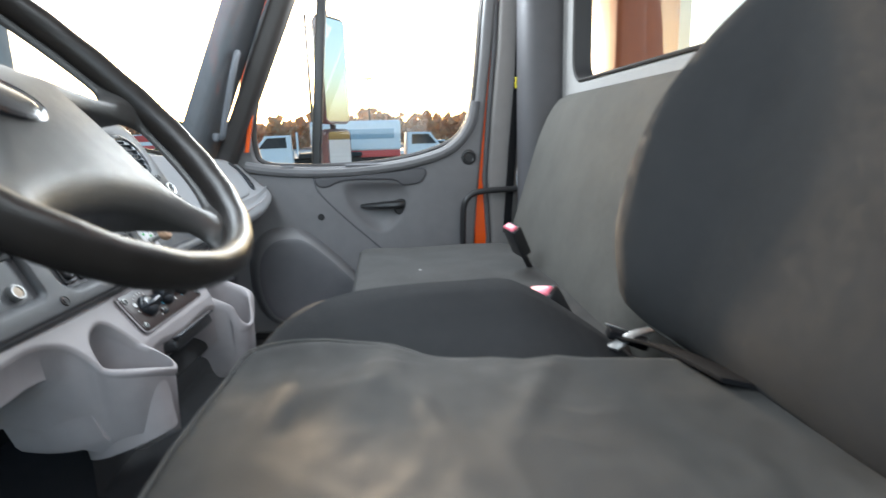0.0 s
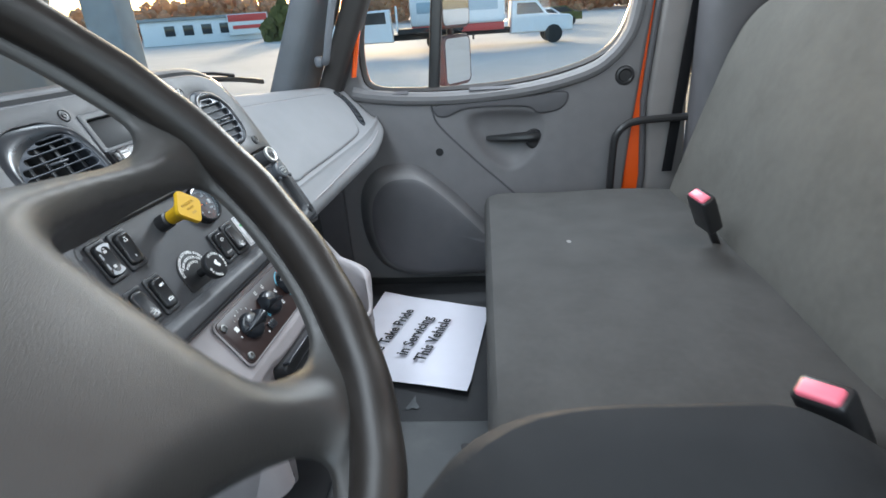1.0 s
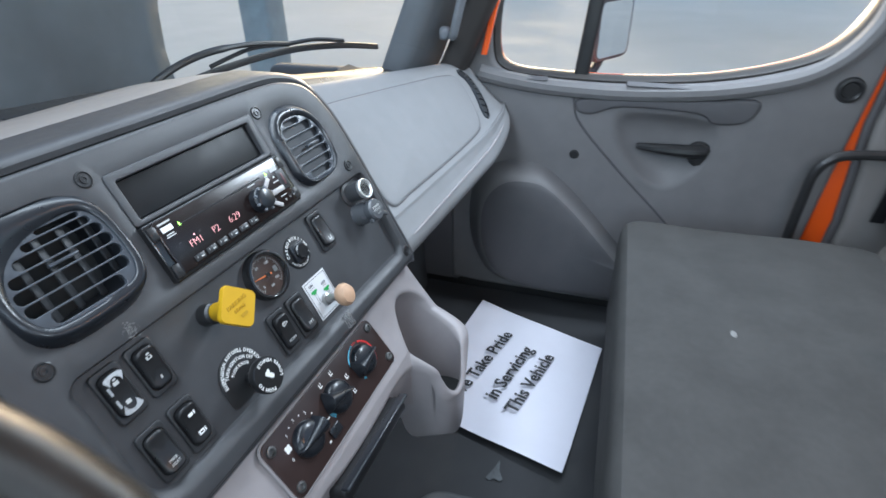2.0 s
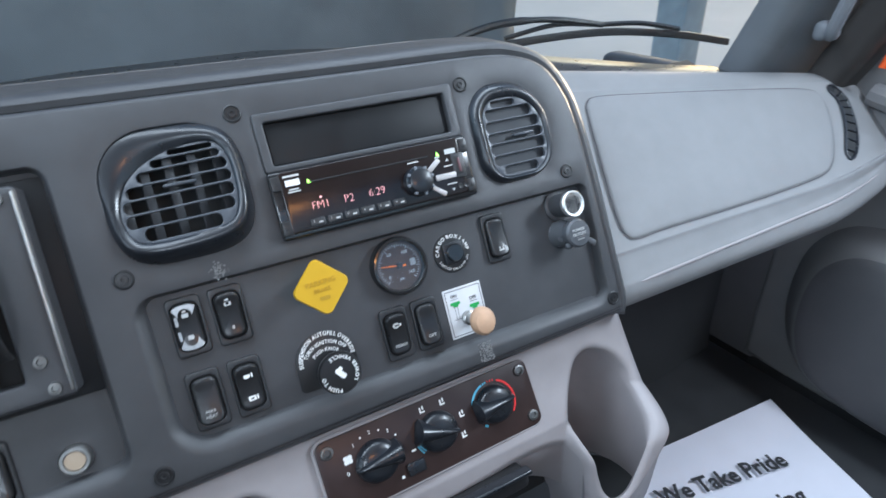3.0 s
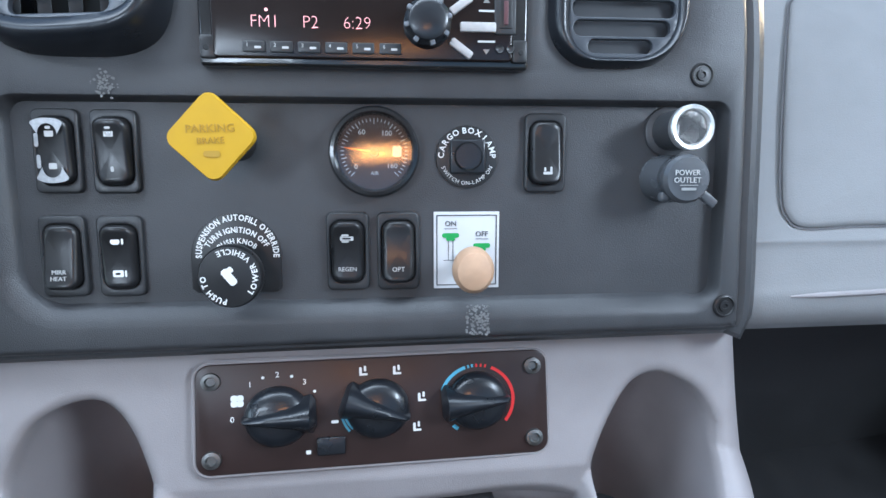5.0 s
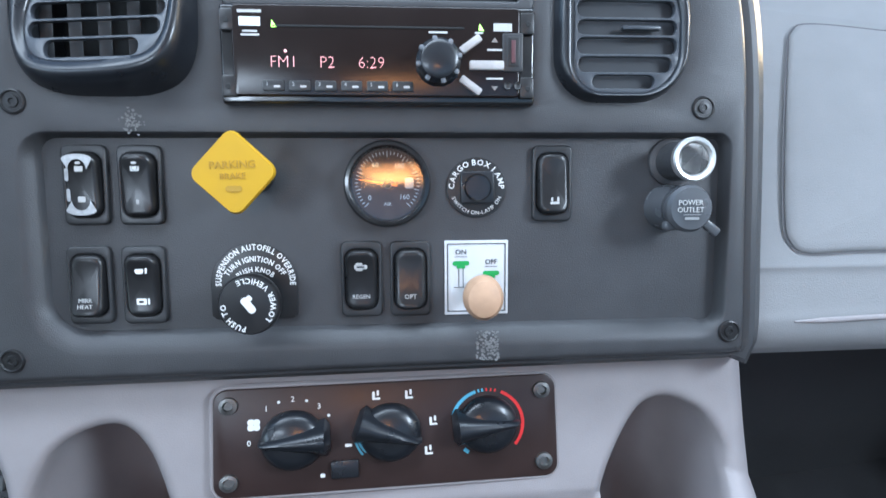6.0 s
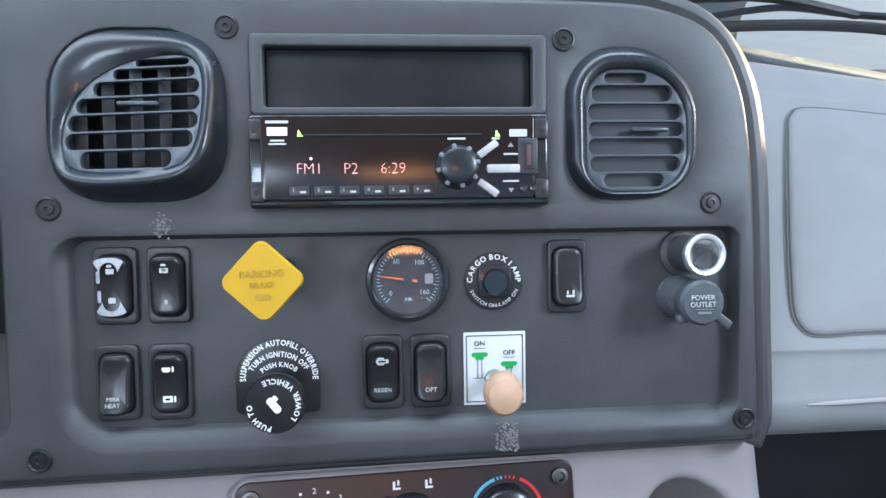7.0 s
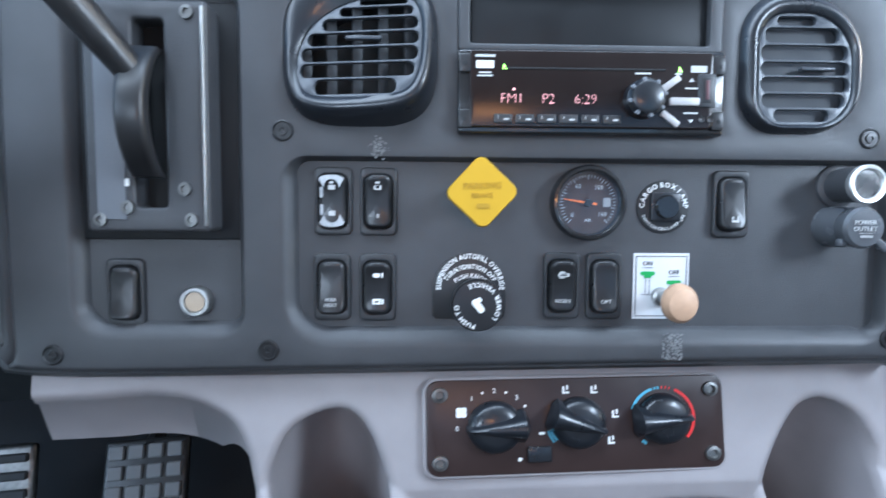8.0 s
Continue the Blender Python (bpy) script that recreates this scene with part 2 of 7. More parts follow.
def rr(cx, cy, w, h, r, n=5):
    """A rounded rectangle, counter-clockwise."""
    r = max(min(r, w / 2 - 1e-5, h / 2 - 1e-5), 1e-5)
    pts = []
    for qx, qy, a0 in ((1, 1, 0), (-1, 1, 90), (-1, -1, 180), (1, -1, 270)):
        for i in range(n + 1):
            a = radians(a0 + 90 * i / n)
            pts.append((cx + qx * (w / 2 - r) + r * math.cos(a), cy + qy * (h / 2 - r) + r * math.sin(a)))
    return pts


def rr4(cx, cy, w, h, radii, n=6):
    """A rounded rectangle with a radius for each corner: upper right, upper left, lower left, lower right."""
    pts = []
    for (qx, qy, a0), r in zip(((1, 1, 0), (-1, 1, 90), (-1, -1, 180), (1, -1, 270)), radii):
        for i in range(n + 1):
            a = radians(a0 + 90 * i / n)
            pts.append((cx + qx * (w / 2 - r) + r * math.cos(a), cy + qy * (h / 2 - r) + r * math.sin(a)))
    return pts


def circle(cx, cy, r, n=32):
    return [(cx + r * math.cos(2 * math.pi * i / n), cy + r * math.sin(2 * math.pi * i / n)) for i in range(n)]


def smooth_loop(pts, sub=5):
    """A closed curve through pts (Catmull-Rom)."""
    out, k = [], len(pts)
    for i in range(k):
        p0, p1, p2, p3 = (Vector(pts[(i + j) % k]) for j in (-1, 0, 1, 2))
        for s in range(sub):
            t = s / sub
            q = 0.5 * (2 * p1 + (p2 - p0) * t + (2 * p0 - 5 * p1 + 4 * p2 - p3) * t * t + (3 * p1 - p0 - 3 * p2 + p3) * t ** 3)
            out.append(tuple(q))
    return out


def smooth_line(pts, sub=6):
    """An open curve through pts."""
    out, k = [], len(pts)
    for i in range(k - 1):
        p0, p1, p2, p3 = (Vector(pts[min(max(i + j, 0), k - 1)]) for j in (-1, 0, 1, 2))
        for s in range(sub):
            t = s / sub
            out.append(tuple(0.5 * (2 * p1 + (p2 - p0) * t + (2 * p0 - 5 * p1 + 4 * p2 - p3) * t * t + (3 * p1 - p0 - 3 * p2 + p3) * t ** 3)))
    return out + [tuple(pts[-1])]


def offset(loop, d):
    """Moves a counter-clockwise loop inwards by d."""
    out, k = [], len(loop)
    for i in range(k):
        a, b, c = Vector(loop[i - 1]), Vector(loop[i]), Vector(loop[(i + 1) % k])
        e1, e2 = (b - a), (c - b)
        e1 = e1.normalized() if e1.length > 1e-9 else e2.normalized()
        e2 = e2.normalized() if e2.length > 1e-9 else e1
        n1, n2 = Vector((-e1.y, e1.x)), Vector((-e2.y, e2.x))
        n = n1 + n2
        n = n / max(n.length_squared / 2, 0.4) if n.length > 1e-6 else n1
        out.append((b.x + n.x * d, b.y + n.y * d))
    return out


def fill(bm, loops, z):
    """A flat face at z with holes."""
    edges = []
    rings = []
    for lp in loops:
        vs = [bm.verts.new((p[0], p[1], z)) for p in lp]
        rings.append(vs)
        edges += [bm.edges.new((vs[i], vs[(i + 1) % len(vs)])) for i in range(len(vs))]
    bmesh.ops.triangle_fill(bm, use_beauty=True, use_dissolve=False, edges=edges)
    return rings


def plate(bm, outer, holes=(), z0=0.0, z1=0.01, lip=0.002, seg=3, back=False, hole_depth=None):
    """A slab with rounded rims and holes through it."""
    rings = fill(bm, [offset(outer, lip)] + [offset(h, -lip) for h in holes], z1)
    for k, (lp, vs) in enumerate(zip([outer, *holes], rings)):
        sign = 1 if k == 0 else -1
        prev = vs
        steps = [(lip * (1 - math.sin(a)), z1 - lip * (1 - math.cos(a))) for a in (math.pi / 2 * (i + 1) / seg for i in range(seg))]
        end = z0 if k == 0 or hole_depth is None else hole_depth
        for ins, z in steps + [(0.0, end)]:
            cur = [bm.verts.new((p[0], p[1], z)) for p in offset(lp, sign * ins)]
            for i in range(len(cur)):
                j = (i + 1) % len(cur)
                bm.faces.new((prev[i], prev[j], cur[j], cur[i]))
            prev = cur
    if back:
        fill(bm, [outer, *holes], z0)
    bmesh.ops.remove_doubles(bm, verts=bm.verts, dist=1e-6)
    return bm


def block(w, h, d, r=0.002, c=(0, 0, 0), n=3):
    """A box with rounded edges, w x h x d about c."""
    bm = bmesh.new()
    bmesh.ops.create_cube(bm, size=1)
    bmesh.ops.scale(bm, vec=(w, h, d), verts=bm.verts)
    if r:
        bmesh.ops.bevel(bm, geom=bm.edges[:], offset=min(r, min(w, h, d) * 0.49), segments=n, profile=0.5, affect="EDGES")
    bmesh.ops.translate(bm, vec=c, verts=bm.verts)
    return bm


def revolve(bm, profile, n=32, m=None):
    """Turns (radius, height) pairs round z."""
    rings = []
    for r, z in profile:
        rings.append([Vector((max(r, 1e-5) * math.cos(2 * math.pi * i / n), max(r, 1e-5) * math.sin(2 * math.pi * i / n), z)) for i in range(n)])
    if m is not None:
        rings = [[m @ p for p in r] for r in rings]
    skin(bm, rings)
    return bm


def tube(bm, pts, r, n=10, caps=True):
    """A round tube along pts; r is a number or one for each point."""
    pts = [Vector(p) for p in pts]
    rs = r if isinstance(r, (list, tuple)) else [r] * len(pts)
    up = Vector((0.31, 0.17, 0.93))
    rings = []
    for i, p in enumerate(pts):
        d = (pts[min(i + 1, len(pts) - 1)] - pts[max(i - 1, 0)]).normalized()
        if abs(d.dot(up)) > 0.97:
            up = Vector((0.93, 0.17, 0.31))
        a = d.cross(up).normalized()
        b = d.cross(a).normalized()
        up = -b if b.dot(up) < 0 else b
        a = d.cross(up).normalized()
        rings.append([p + (a * math.cos(2 * math.pi * k / n) + up * math.sin(2 * math.pi * k / n)) * rs[i] for k in range(n)])
    skin(bm, rings, caps, caps)
    return bm


def dense(loop, step=0.02):
    """The same closed outline with a point at least every step."""
    out = []
    for a, b in zip(loop, loop[1:] + loop[:1]):
        k = max(1, math.ceil(math.dist(a, b) / step))
        out += [(a[0] + (b[0] - a[0]) * i / k, a[1] + (b[1] - a[1]) * i / k) for i in range(k)]
    return out


def pillow(loop, steps, shape):
    """A cushion: rings of a rounded outline drawn in by inset at height z, closed on top; shape moves each point."""
    bm = bmesh.new()
    rings = []
    loop = dense(loop)
    cx = 0.5 * (min(p[0] for p in loop) + max(p[0] for p in loop))
    cy = 0.5 * (min(p[1] for p in loop) + max(p[1] for p in loop))
    for ins, z in steps:
        rings.append([shape(Vector((cx + (x - cx) * (1 - ins), cy + (y - cy) * (1 - ins), z))) for x, y in loop])
    skin(bm, rings, True, True)
    return bm


def strip(bm, a, b):
    """A sheet between two lines of points."""
    va, vb = [bm.verts.new(p) for p in a], [bm.verts.new(p) for p in b]
    for i in range(len(a) - 1):
        bm.faces.new((va[i], va[i + 1], vb[i + 1], vb[i]))
    return va, vb


def word(text, size, material, parent, m, name="lettering", align="CENTER", bold=0.0, depth=0.0002):
    cu = bpy.data.curves.new(name, "FONT")
    cu.body, cu.size, cu.align_x, cu.align_y, cu.extrude, cu.offset, cu.resolution_u = text, size, align, "CENTER", depth, bold, 2
    tmp = bpy.data.objects.new(name, cu)
    me = bpy.data.meshes.new_from_object(tmp)
    bpy.data.objects.remove(tmp)
    bpy.data.curves.remove(cu)
    me.transform(m)
    me.materials.clear()
    me.materials.append(material)
    ob = new(name, me)
    ob.parent = parent
    return ob


def arc_word(text, size, radius, mid, material, parent, m, inward=False, bold=0.0, gap=0.14, wide=1.0):
    """Letters set along a circle by their own widths, about the angle mid in degrees; inward: read from below; wide: their stretch."""
    letters = []
    run = 0.0
    for ch in text:
        if ch == " ":
            run += size * 0.30 * wide
            continue
        ob = word(ch, size, material, parent, Matrix.Diagonal((wide, 1, 1, 1)), "letter", bold=bold)
        xs = [v.co.x for v in ob.data.vertices]
        w = max(xs) - min(xs)
        letters.append((ob, run + w / 2, (max(xs) + min(xs)) / 2))
        run += w + size * gap * wide
    run -= size * gap * wide
    for ob, at_, shift_ in letters:
        off = math.degrees((at_ - run / 2) / radius)
        a = mid + off if inward else mid - off
        turn = a + 90 if inward else a - 90
        ob.data.transform(m @ pose(radius * math.cos(radians(a)), radius * math.sin(radians(a)), 0, 0, 0, turn) @ T(-shift_, 0))


def flat_shape(loop, z=0.0002, t=0.0003):
    bm = bmesh.new()
    fill(bm, [loop], z + t)
    return bm


def sheet(us, ws, loops, height):
    """A grid of points over a plane with openings whose borders lie on loops; height gives its relief. Returns the bmesh and the border edges of each opening."""
    bm = bmesh.new()
    gu, gw = np.meshgrid(us, ws)
    pts = np.stack([gu.ravel(), gw.ravel()], 1)
    dist = np.full(len(pts), 1e9)
    near = pts.copy()
    owner = np.zeros(len(pts), int)
    cu, cw = (us[:-1] + us[1:]) / 2, (ws[:-1] + ws[1:]) / 2
    mid = np.stack([a.ravel() for a in np.meshgrid(cu, cw)], 1)
    gone = np.zeros(len(mid), bool)
    for k, lp in enumerate(loops):
        q = np.array(lp)
        r = np.roll(q, -1, 0)
        for a, b in zip(q, r):
            e = b - a
            f = np.clip(((pts - a) @ e) / max(e @ e, 1e-12), 0, 1)
            c = a + f[:, None] * e
            d = np.hypot(*(pts - c).T)
            better = d < dist
            dist[better], near[better], owner[better] = d[better], c[better], k
        x, y = mid[:, 0], mid[:, 1]
        odd = np.zeros(len(mid), bool)
        for a, b in zip(q, r):
            cross = (a[1] > y) != (b[1] > y)
            with np.errstate(divide="ignore", invalid="ignore"):
                odd ^= cross & (x < (b[0] - a[0]) * (y - a[1]) / (b[1] - a[1]) + a[0])
        gone |= odd
    n = len(us)
    used = set()
    quads = []
    for m in range(len(mid)):
        if gone[m]:
            continue
        j, i = divmod(m, n - 1)
        quads.append((j * n + i, j * n + i + 1, (j + 1) * n + i + 1, (j + 1) * n + i))
        used.update(quads[-1])
    touch = set()
    for m in range(len(mid)):
        if gone[m]:
            j, i = divmod(m, n - 1)
            touch.update((j * n + i, j * n + i + 1, (j + 1) * n + i + 1, (j + 1) * n + i))
    verts = {}
    for v in sorted(used):
        on = v in touch
        x, y = near[v] if on else pts[v]
        verts[v] = bm.verts.new((x, y, height(float(x), float(y), 0.0 if on else float(dist[v]))))
    for qd in quads:
        bm.faces.new([verts[v] for v in qd])
    rims = [[] for _ in loops]
    tv = {verts[v]: int(owner[v]) for v in used & touch}
    for e in bm.edges:
        if len(e.link_faces) == 1 and e.verts[0] in tv and e.verts[1] in tv:
            rims[tv[e.verts[0]]].append(e)
    return bm, rims


def drop_rim(bm, edges, move):
    """Carries border edges on by the displacement move(x, y, z)."""
    made = {}
    for e in edges:
        for v in e.verts:
            if v not in made:
                made[v] = bm.verts.new(v.co + Vector(move(*v.co)))
    out = []
    for e in edges:
        a, b = e.verts
        bm.faces.new((a, b, made[b], made[a]))
        out.append(bm.edges.get((made[a], made[b])))
    return out


# ---- the cab's shell ----


def structure(name, bm, material, label, category, flat=35):
    return tagged(part(name, bm, material, None, "", flat), label, category, kind="structure")


structure("floor", block(2.2, 1.75, 0.04, 0.002, (0, 0.5, -0.022)), RUBBER, "black ribbed rubber floor mat of the cab, dusty", "floor")
part("paint_mark", flat_shape([(0.446, 0.727), (0.424, 0.735), (0.404, 0.744), (0.399, 0.738), (0.406, 0.730), (0.402, 0.719), (0.408, 0.715), (0.424, 0.724)][::-1], 0.0004), mat("faint_floor_paint", (0.085, 0.092, 0.097), 0.8, var=0.3, scale=200), bpy.data.objects["floor"], "pale paint mark on the mat")
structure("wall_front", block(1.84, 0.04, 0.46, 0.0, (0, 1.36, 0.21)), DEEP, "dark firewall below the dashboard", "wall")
bm = bmesh.new()
skin(bm, [[(x, 1.030 + 0.006 * math.sin(6 * x), -0.004), (x, 1.033, 0.05), (x, 1.036, 0.20), (x, 1.040, 0.36), (x, 1.075, 0.52), (x, 1.20, 0.56)] for x in [0.17 + 0.039 * k for k in range(21)]], False, False, False)
structure("wall_toe", bm, TOEMAT, "dark grey padded toe wall under the glove box", "wall")
structure("ceiling", block(2.1, 1.25, 0.03, 0.01, (0, 0.28, 1.32)), LINER, "grey cloth headliner of the cab roof", "ceiling")

# rear wall with its window
bm = bmesh.new()
rear_win = rr(0, 1.00, 1.50, 0.47, 0.06, 6)
plate(bm, rr(0, 0.66, 2.1, 1.36, 0.01), [rear_win], 0, 0.05, 0.012, 3, True)
structure("wall_rear", bm.copy(), LINER, "light grey rear wall of the cab round the back window", "wall").matrix_basis = pose(0, -0.10, 0, 90, 0, 180)
bm.free()
bm = bmesh.new()
fill(bm, [rr(0, 1.00, 1.52, 0.49, 0.06, 6)], 0)
rear_pane = structure("window_rear", bm, CLEAR, "clear back window of the cab", "window")
rear_pane.matrix_basis = pose(0, -0.125, 0, 90, 0, 180)
rear_pane.visible_shadow = False
bm = bmesh.new()
skin(bm, [[(x, y, 0.051) for x, y in offset(rear_win, -0.002)], [(x, y, 0.053) for x, y in offset(rear_win, 0.002)], [(x, y, 0.048) for x, y in offset(rear_win, 0.006)], [(x, y, 0.0) for x, y in offset(rear_win, 0.006)]], False, False)
structure("window_rear_seal", bm, BROWNSEAL, "dark rubber seal round the back window", "seal").matrix_basis = pose(0, -0.10, 0, 90, 0, 180)

# windshield between cowl and roof
BASE = [(-0.84, 1.00, 0.605), (-0.76, 1.04, 0.615), (-0.60, 1.12, 0.632), (-0.40, 1.185, 0.642), (-0.20, 1.222, 0.648), (0, 1.235, 0.650), (0.20, 1.222, 0.648), (0.40, 1.185, 0.634), (0.60, 1.12, 0.602), (0.76, 1.04, 0.580), (0.84, 1.00, 0.572)]
TOP = [(x * 0.93, y - 0.30 - 0.03 * (1 - abs(x)), 1.30) for x, y, z in BASE]
bm = bmesh.new()
strip(bm, BASE, TOP)
screen = structure("windshield", bm, CLEAR, "dusty clear windshield", "windshield")
screen.visible_shadow = False

# front pillars: slate trim, dark seal behind it, orange door frame
for side in (1, -1):
    base, top = Vector((0.920 * side, 1.045, 0.56)), Vector((0.797 * side, 0.69, 1.31))
    rings = []
    for k in range(9):
        c = base.lerp(top, k / 8)
        w = 0.052 - 0.006 * k / 8
        loop = rr(0, 0, w * 2.5, w * 1.15, 0.018, 4)
        rings.append([(c.x + side * a, c.y + b - a * 0.35, c.z) for a, b in loop])
    bm = bmesh.new()
    skin(bm, rings)
    structure("pillar_front_right" if side > 0 else "pillar_front_left", bm, PILLAR, "slate grey windshield pillar trim", "pillar")
    bm = bmesh.new()
    rings = []
    for k in range(9):
        c = Vector((0.955 * side, 0.985, 0.50)).lerp(Vector((0.87 * side, 0.60, 1.31)), k / 8)
        rings.append([(c.x + side * a, c.y + b, c.z) for a, b in rr(0, 0, 0.085, 0.06, 0.02, 4)])
    skin(bm, rings)
    structure("pillar_seal_right" if side > 0 else "pillar_seal_left", bm, BROWNSEAL, "dark rubber seal between windshield pillar and door", "seal")
    bm = bmesh.new()
    rings = []
    for k in range(9):
        c = Vector((0.934 * side, 0.886, 0.60)).lerp(Vector((0.928 * side, 0.842, 0.800)), k / 8)
        rings.append([(c.x + side * a, c.y + b, c.z) for a, b in rr(0, 0, 0.016, 0.012, 0.004, 3)])
    skin(bm, rings)
    structure("door_frame_front_right" if side > 0 else "door_frame_front_left", bm, ORANGE, "orange painted door frame", "door frame")

# roof header over windshield and sides
bm = bmesh.new()
tube(bm, [(x, y - 0.02, z + 0.005) for x, y, z in TOP], 0.035, 8)
structure("trim_header", bm, LINER, "grey headliner trim above the windshield", "trim")
for side in (1, -1):
    bm = block(0.05, 1.1, 0.07, 0.02, (0.955 * side, 0.30, 1.32))
    structure("trim_roof_right" if side > 0 else "trim_roof_left", bm, LINER, "grey headliner trim above the door", "trim")

# rear pillar on the passenger side: orange door jamb, black seal, trim, rear corner
bm = bmesh.new()
jamb = [(0.995, 0.176, 0.30), (0.995, 0.196, 0.02), (0.995, 0.186, 0.50), (0.995, 0.170, 0.70), (0.995, 0.150, 0.90), (0.995, 0.125, 1.31)]
jamb = sorted(jamb, key=lambda p: p[2])
skin(bm, [[(x + a, y + b, z) for a, b in rr(0, -0.011, 0.030, 0.058, 0.006, 3)] for x, y, z in jamb])
structure("door_jamb_right", bm, ORANGE, "orange painted door jamb behind the passenger door", "door jamb")
bm = bmesh.new()
tube(bm, [(x - 0.020, y - 0.026, z) for x, y, z in jamb], 0.008, 8)
structure("door_seal_right", bm, DOORDARK, "black rubber door seal", "seal")
bm = bmesh.new()
skin(bm, [[(x + a, y + b, z) for a, b in rr(0, 0, 0.05, 0.095, 0.012, 3)] for x, y, z in [(q[0] - 0.012, q[1] - 0.082, q[2]) for q in jamb]])
structure("pillar_rear_right", bm, PILLARLIGHT, "grey rear pillar trim beside the bench", "pillar")
bm = bmesh.new()
skin(bm, [[(0.90 + a, -0.005 + b, z) for a, b in rr(0, 0, 0.14, 0.14, 0.05, 5)] for z in (0.0, 0.4, 0.8, 1.31)])
structure("trim_rear_corner_right", bm, DOORDARK, "dark grey trim in the rear cab corner", "trim")

# driver's side: rear pillar and sill round the open doorway
bm = block(0.10, 0.36, 1.34, 0.03, (-0.985, -0.01, 0.65))
structure("pillar_rear_left", bm, DOORGREY, "grey rear pillar trim of the open driver doorway", "pillar")
bm = block(0.08, 1.10, 0.10, 0.02, (-1.02, 0.55, -0.02))
structure("sill_left", bm, BLACK, "black door sill of the open driver doorway", "sill")
structure("sill_right", block(0.10, 1.3, 0.08, 0.02, (1.02, 0.55, -0.005)), BLACK, "black door sill under the passenger door", "sill")
bm = block(0.06, 0.30, 0.62, 0.02, (-0.985, 1.10, 0.30))
structure("wall_kick_left", bm, DOORDARK, "dark kick panel ahead of the driver doorway", "wall")
bm = block(0.06, 0.50, 0.56, 0.02, (1.0, 1.18, 0.26))
structure("wall_kick_right", bm, DOORDARK, "dark kick panel ahead of the passenger door", "wall")

# ---- passenger door ----
door = tagged(new("door_passenger"), "closed grey-trimmed passenger door with orange outer skin", "door", kind="structure")
DM = Matrix(((0, 0, -1, 0.965), (1, 0, 0, 0), (0, 1, 0, 0), (0, 0, 0, 1)))  # local x: forward, y: up, z: into the cab
win_loop = smooth_loop([(0.875, 0.60), (0.868, 0.72), (0.81, 0.90), (0.735, 1.05), (0.665, 1.18), (0.60, 1.225), (0.40, 1.235), (0.20, 1.22), (0.150, 1.14), (0.162, 0.98), (0.180, 0.80), (0.198, 0.70), (0.238, 0.632), (0.31, 0.592), (0.44, 0.561), (0.60, 0.548), (0.76, 0.550), (0.845, 0.560)], 4)
door_loop = smooth_loop([(0.965, 0.05), (0.968, 0.30), (0.962, 0.52), (0.935, 0.66), (0.865, 0.88), (0.775, 1.08), (0.69, 1.23), (0.60, 1.285), (0.40, 1.29), (0.16, 1.285), (0.105, 1.20), (0.120, 1.0), (0.145, 0.80), (0.165, 0.62), (0.188, 0.40), (0.205, 0.20), (0.215, 0.05), (0.235, 0.02), (0.45, 0.015), (0.75, 0.015), (0.94, 0.02)], 3)
door_loop = door_loop if sum(a[0] * b[1] - b[0] * a[1] for a, b in zip(door_loop, door_loop[1:] + door_loop[:1])) > 0 else door_loop[::-1]
win_loop = win_loop if sum(a[0] * b[1] - b[0] * a[1] for a, b in zip(win_loop, win_loop[1:] + win_loop[:1])) > 0 else win_loop[::-1]
scoop = smooth_loop([(0.612, 0.455), (0.598, 0.492), (0.52, 0.497), (0.43, 0.488), (0.405, 0.462), (0.412, 0.415), (0.44, 0.368), (0.485, 0.335), (0.53, 0.345), (0.58, 0.39)], 5)
scoop = scoop if sum(a[0] * b[1] - b[0] * a[1] for a, b in zip(scoop, scoop[1:] + scoop[:1])) > 0 else scoop[::-1]
bm = bmesh.new()
plate(bm, door_loop, [win_loop, offset(scoop, 0.006)], -0.035, 0.0, 0.012, 4, False)
part("trim_panel", bm, DOORGREY, door, "moulded grey plastic door trim", m=DM)
bm = bmesh.new()
plate(bm, offset(door_loop, -0.012), [offset(win_loop, 0.004)], -0.075, -0.037, 0.006, 2, True)
part("outer_skin", bm, ORANGE, door, "orange painted outer door skin", m=DM)
bm = bmesh.new()
fill(bm, [offset(win_loop, -0.01)], -0.045)
pane = part("pane", bm, CLEAR, door, "clear door glass", m=DM)
pane.visible_shadow = False
bm = bmesh.new()
skin(bm, [[(x, y, z) for x, y in offset(win_loop, o)] for o, z in ((-0.004, -0.012), (0.004, -0.010), (0.010, -0.020), (0.010, -0.042))], False, False)
part("window_seal", bm, BROWNSEAL, door, "dark rubber glass seal", m=DM)
bm = bmesh.new()
skin(bm, [[(x + a, y, -0.035 + b) for a, b in rr(0, 0, 0.030, 0.024, 0.006, 3)] for x, y in ((0.694, 0.535), (0.676, 0.72), (0.657, 0.905), (0.618, 1.24))])
part("window_divider", bm, BLACK, door, "black bar between vent pane and door window", m=DM)
# sill ledge under the glass with its defroster slots
ledge = [(0.90, 0.556), (0.84, 0.545), (0.74, 0.535), (0.60, 0.533), (0.44, 0.545), (0.31, 0.574), (0.245, 0.612), (0.205, 0.668), (0.190, 0.735)]
bm = bmesh.new()
tube(bm, [(x, y, 0.002) for x, y in smooth_line(ledge, 5)], 0.017, 10)
part("window_ledge", bm, DOORGREY, door, "rounded ledge under the door glass", m=DM)
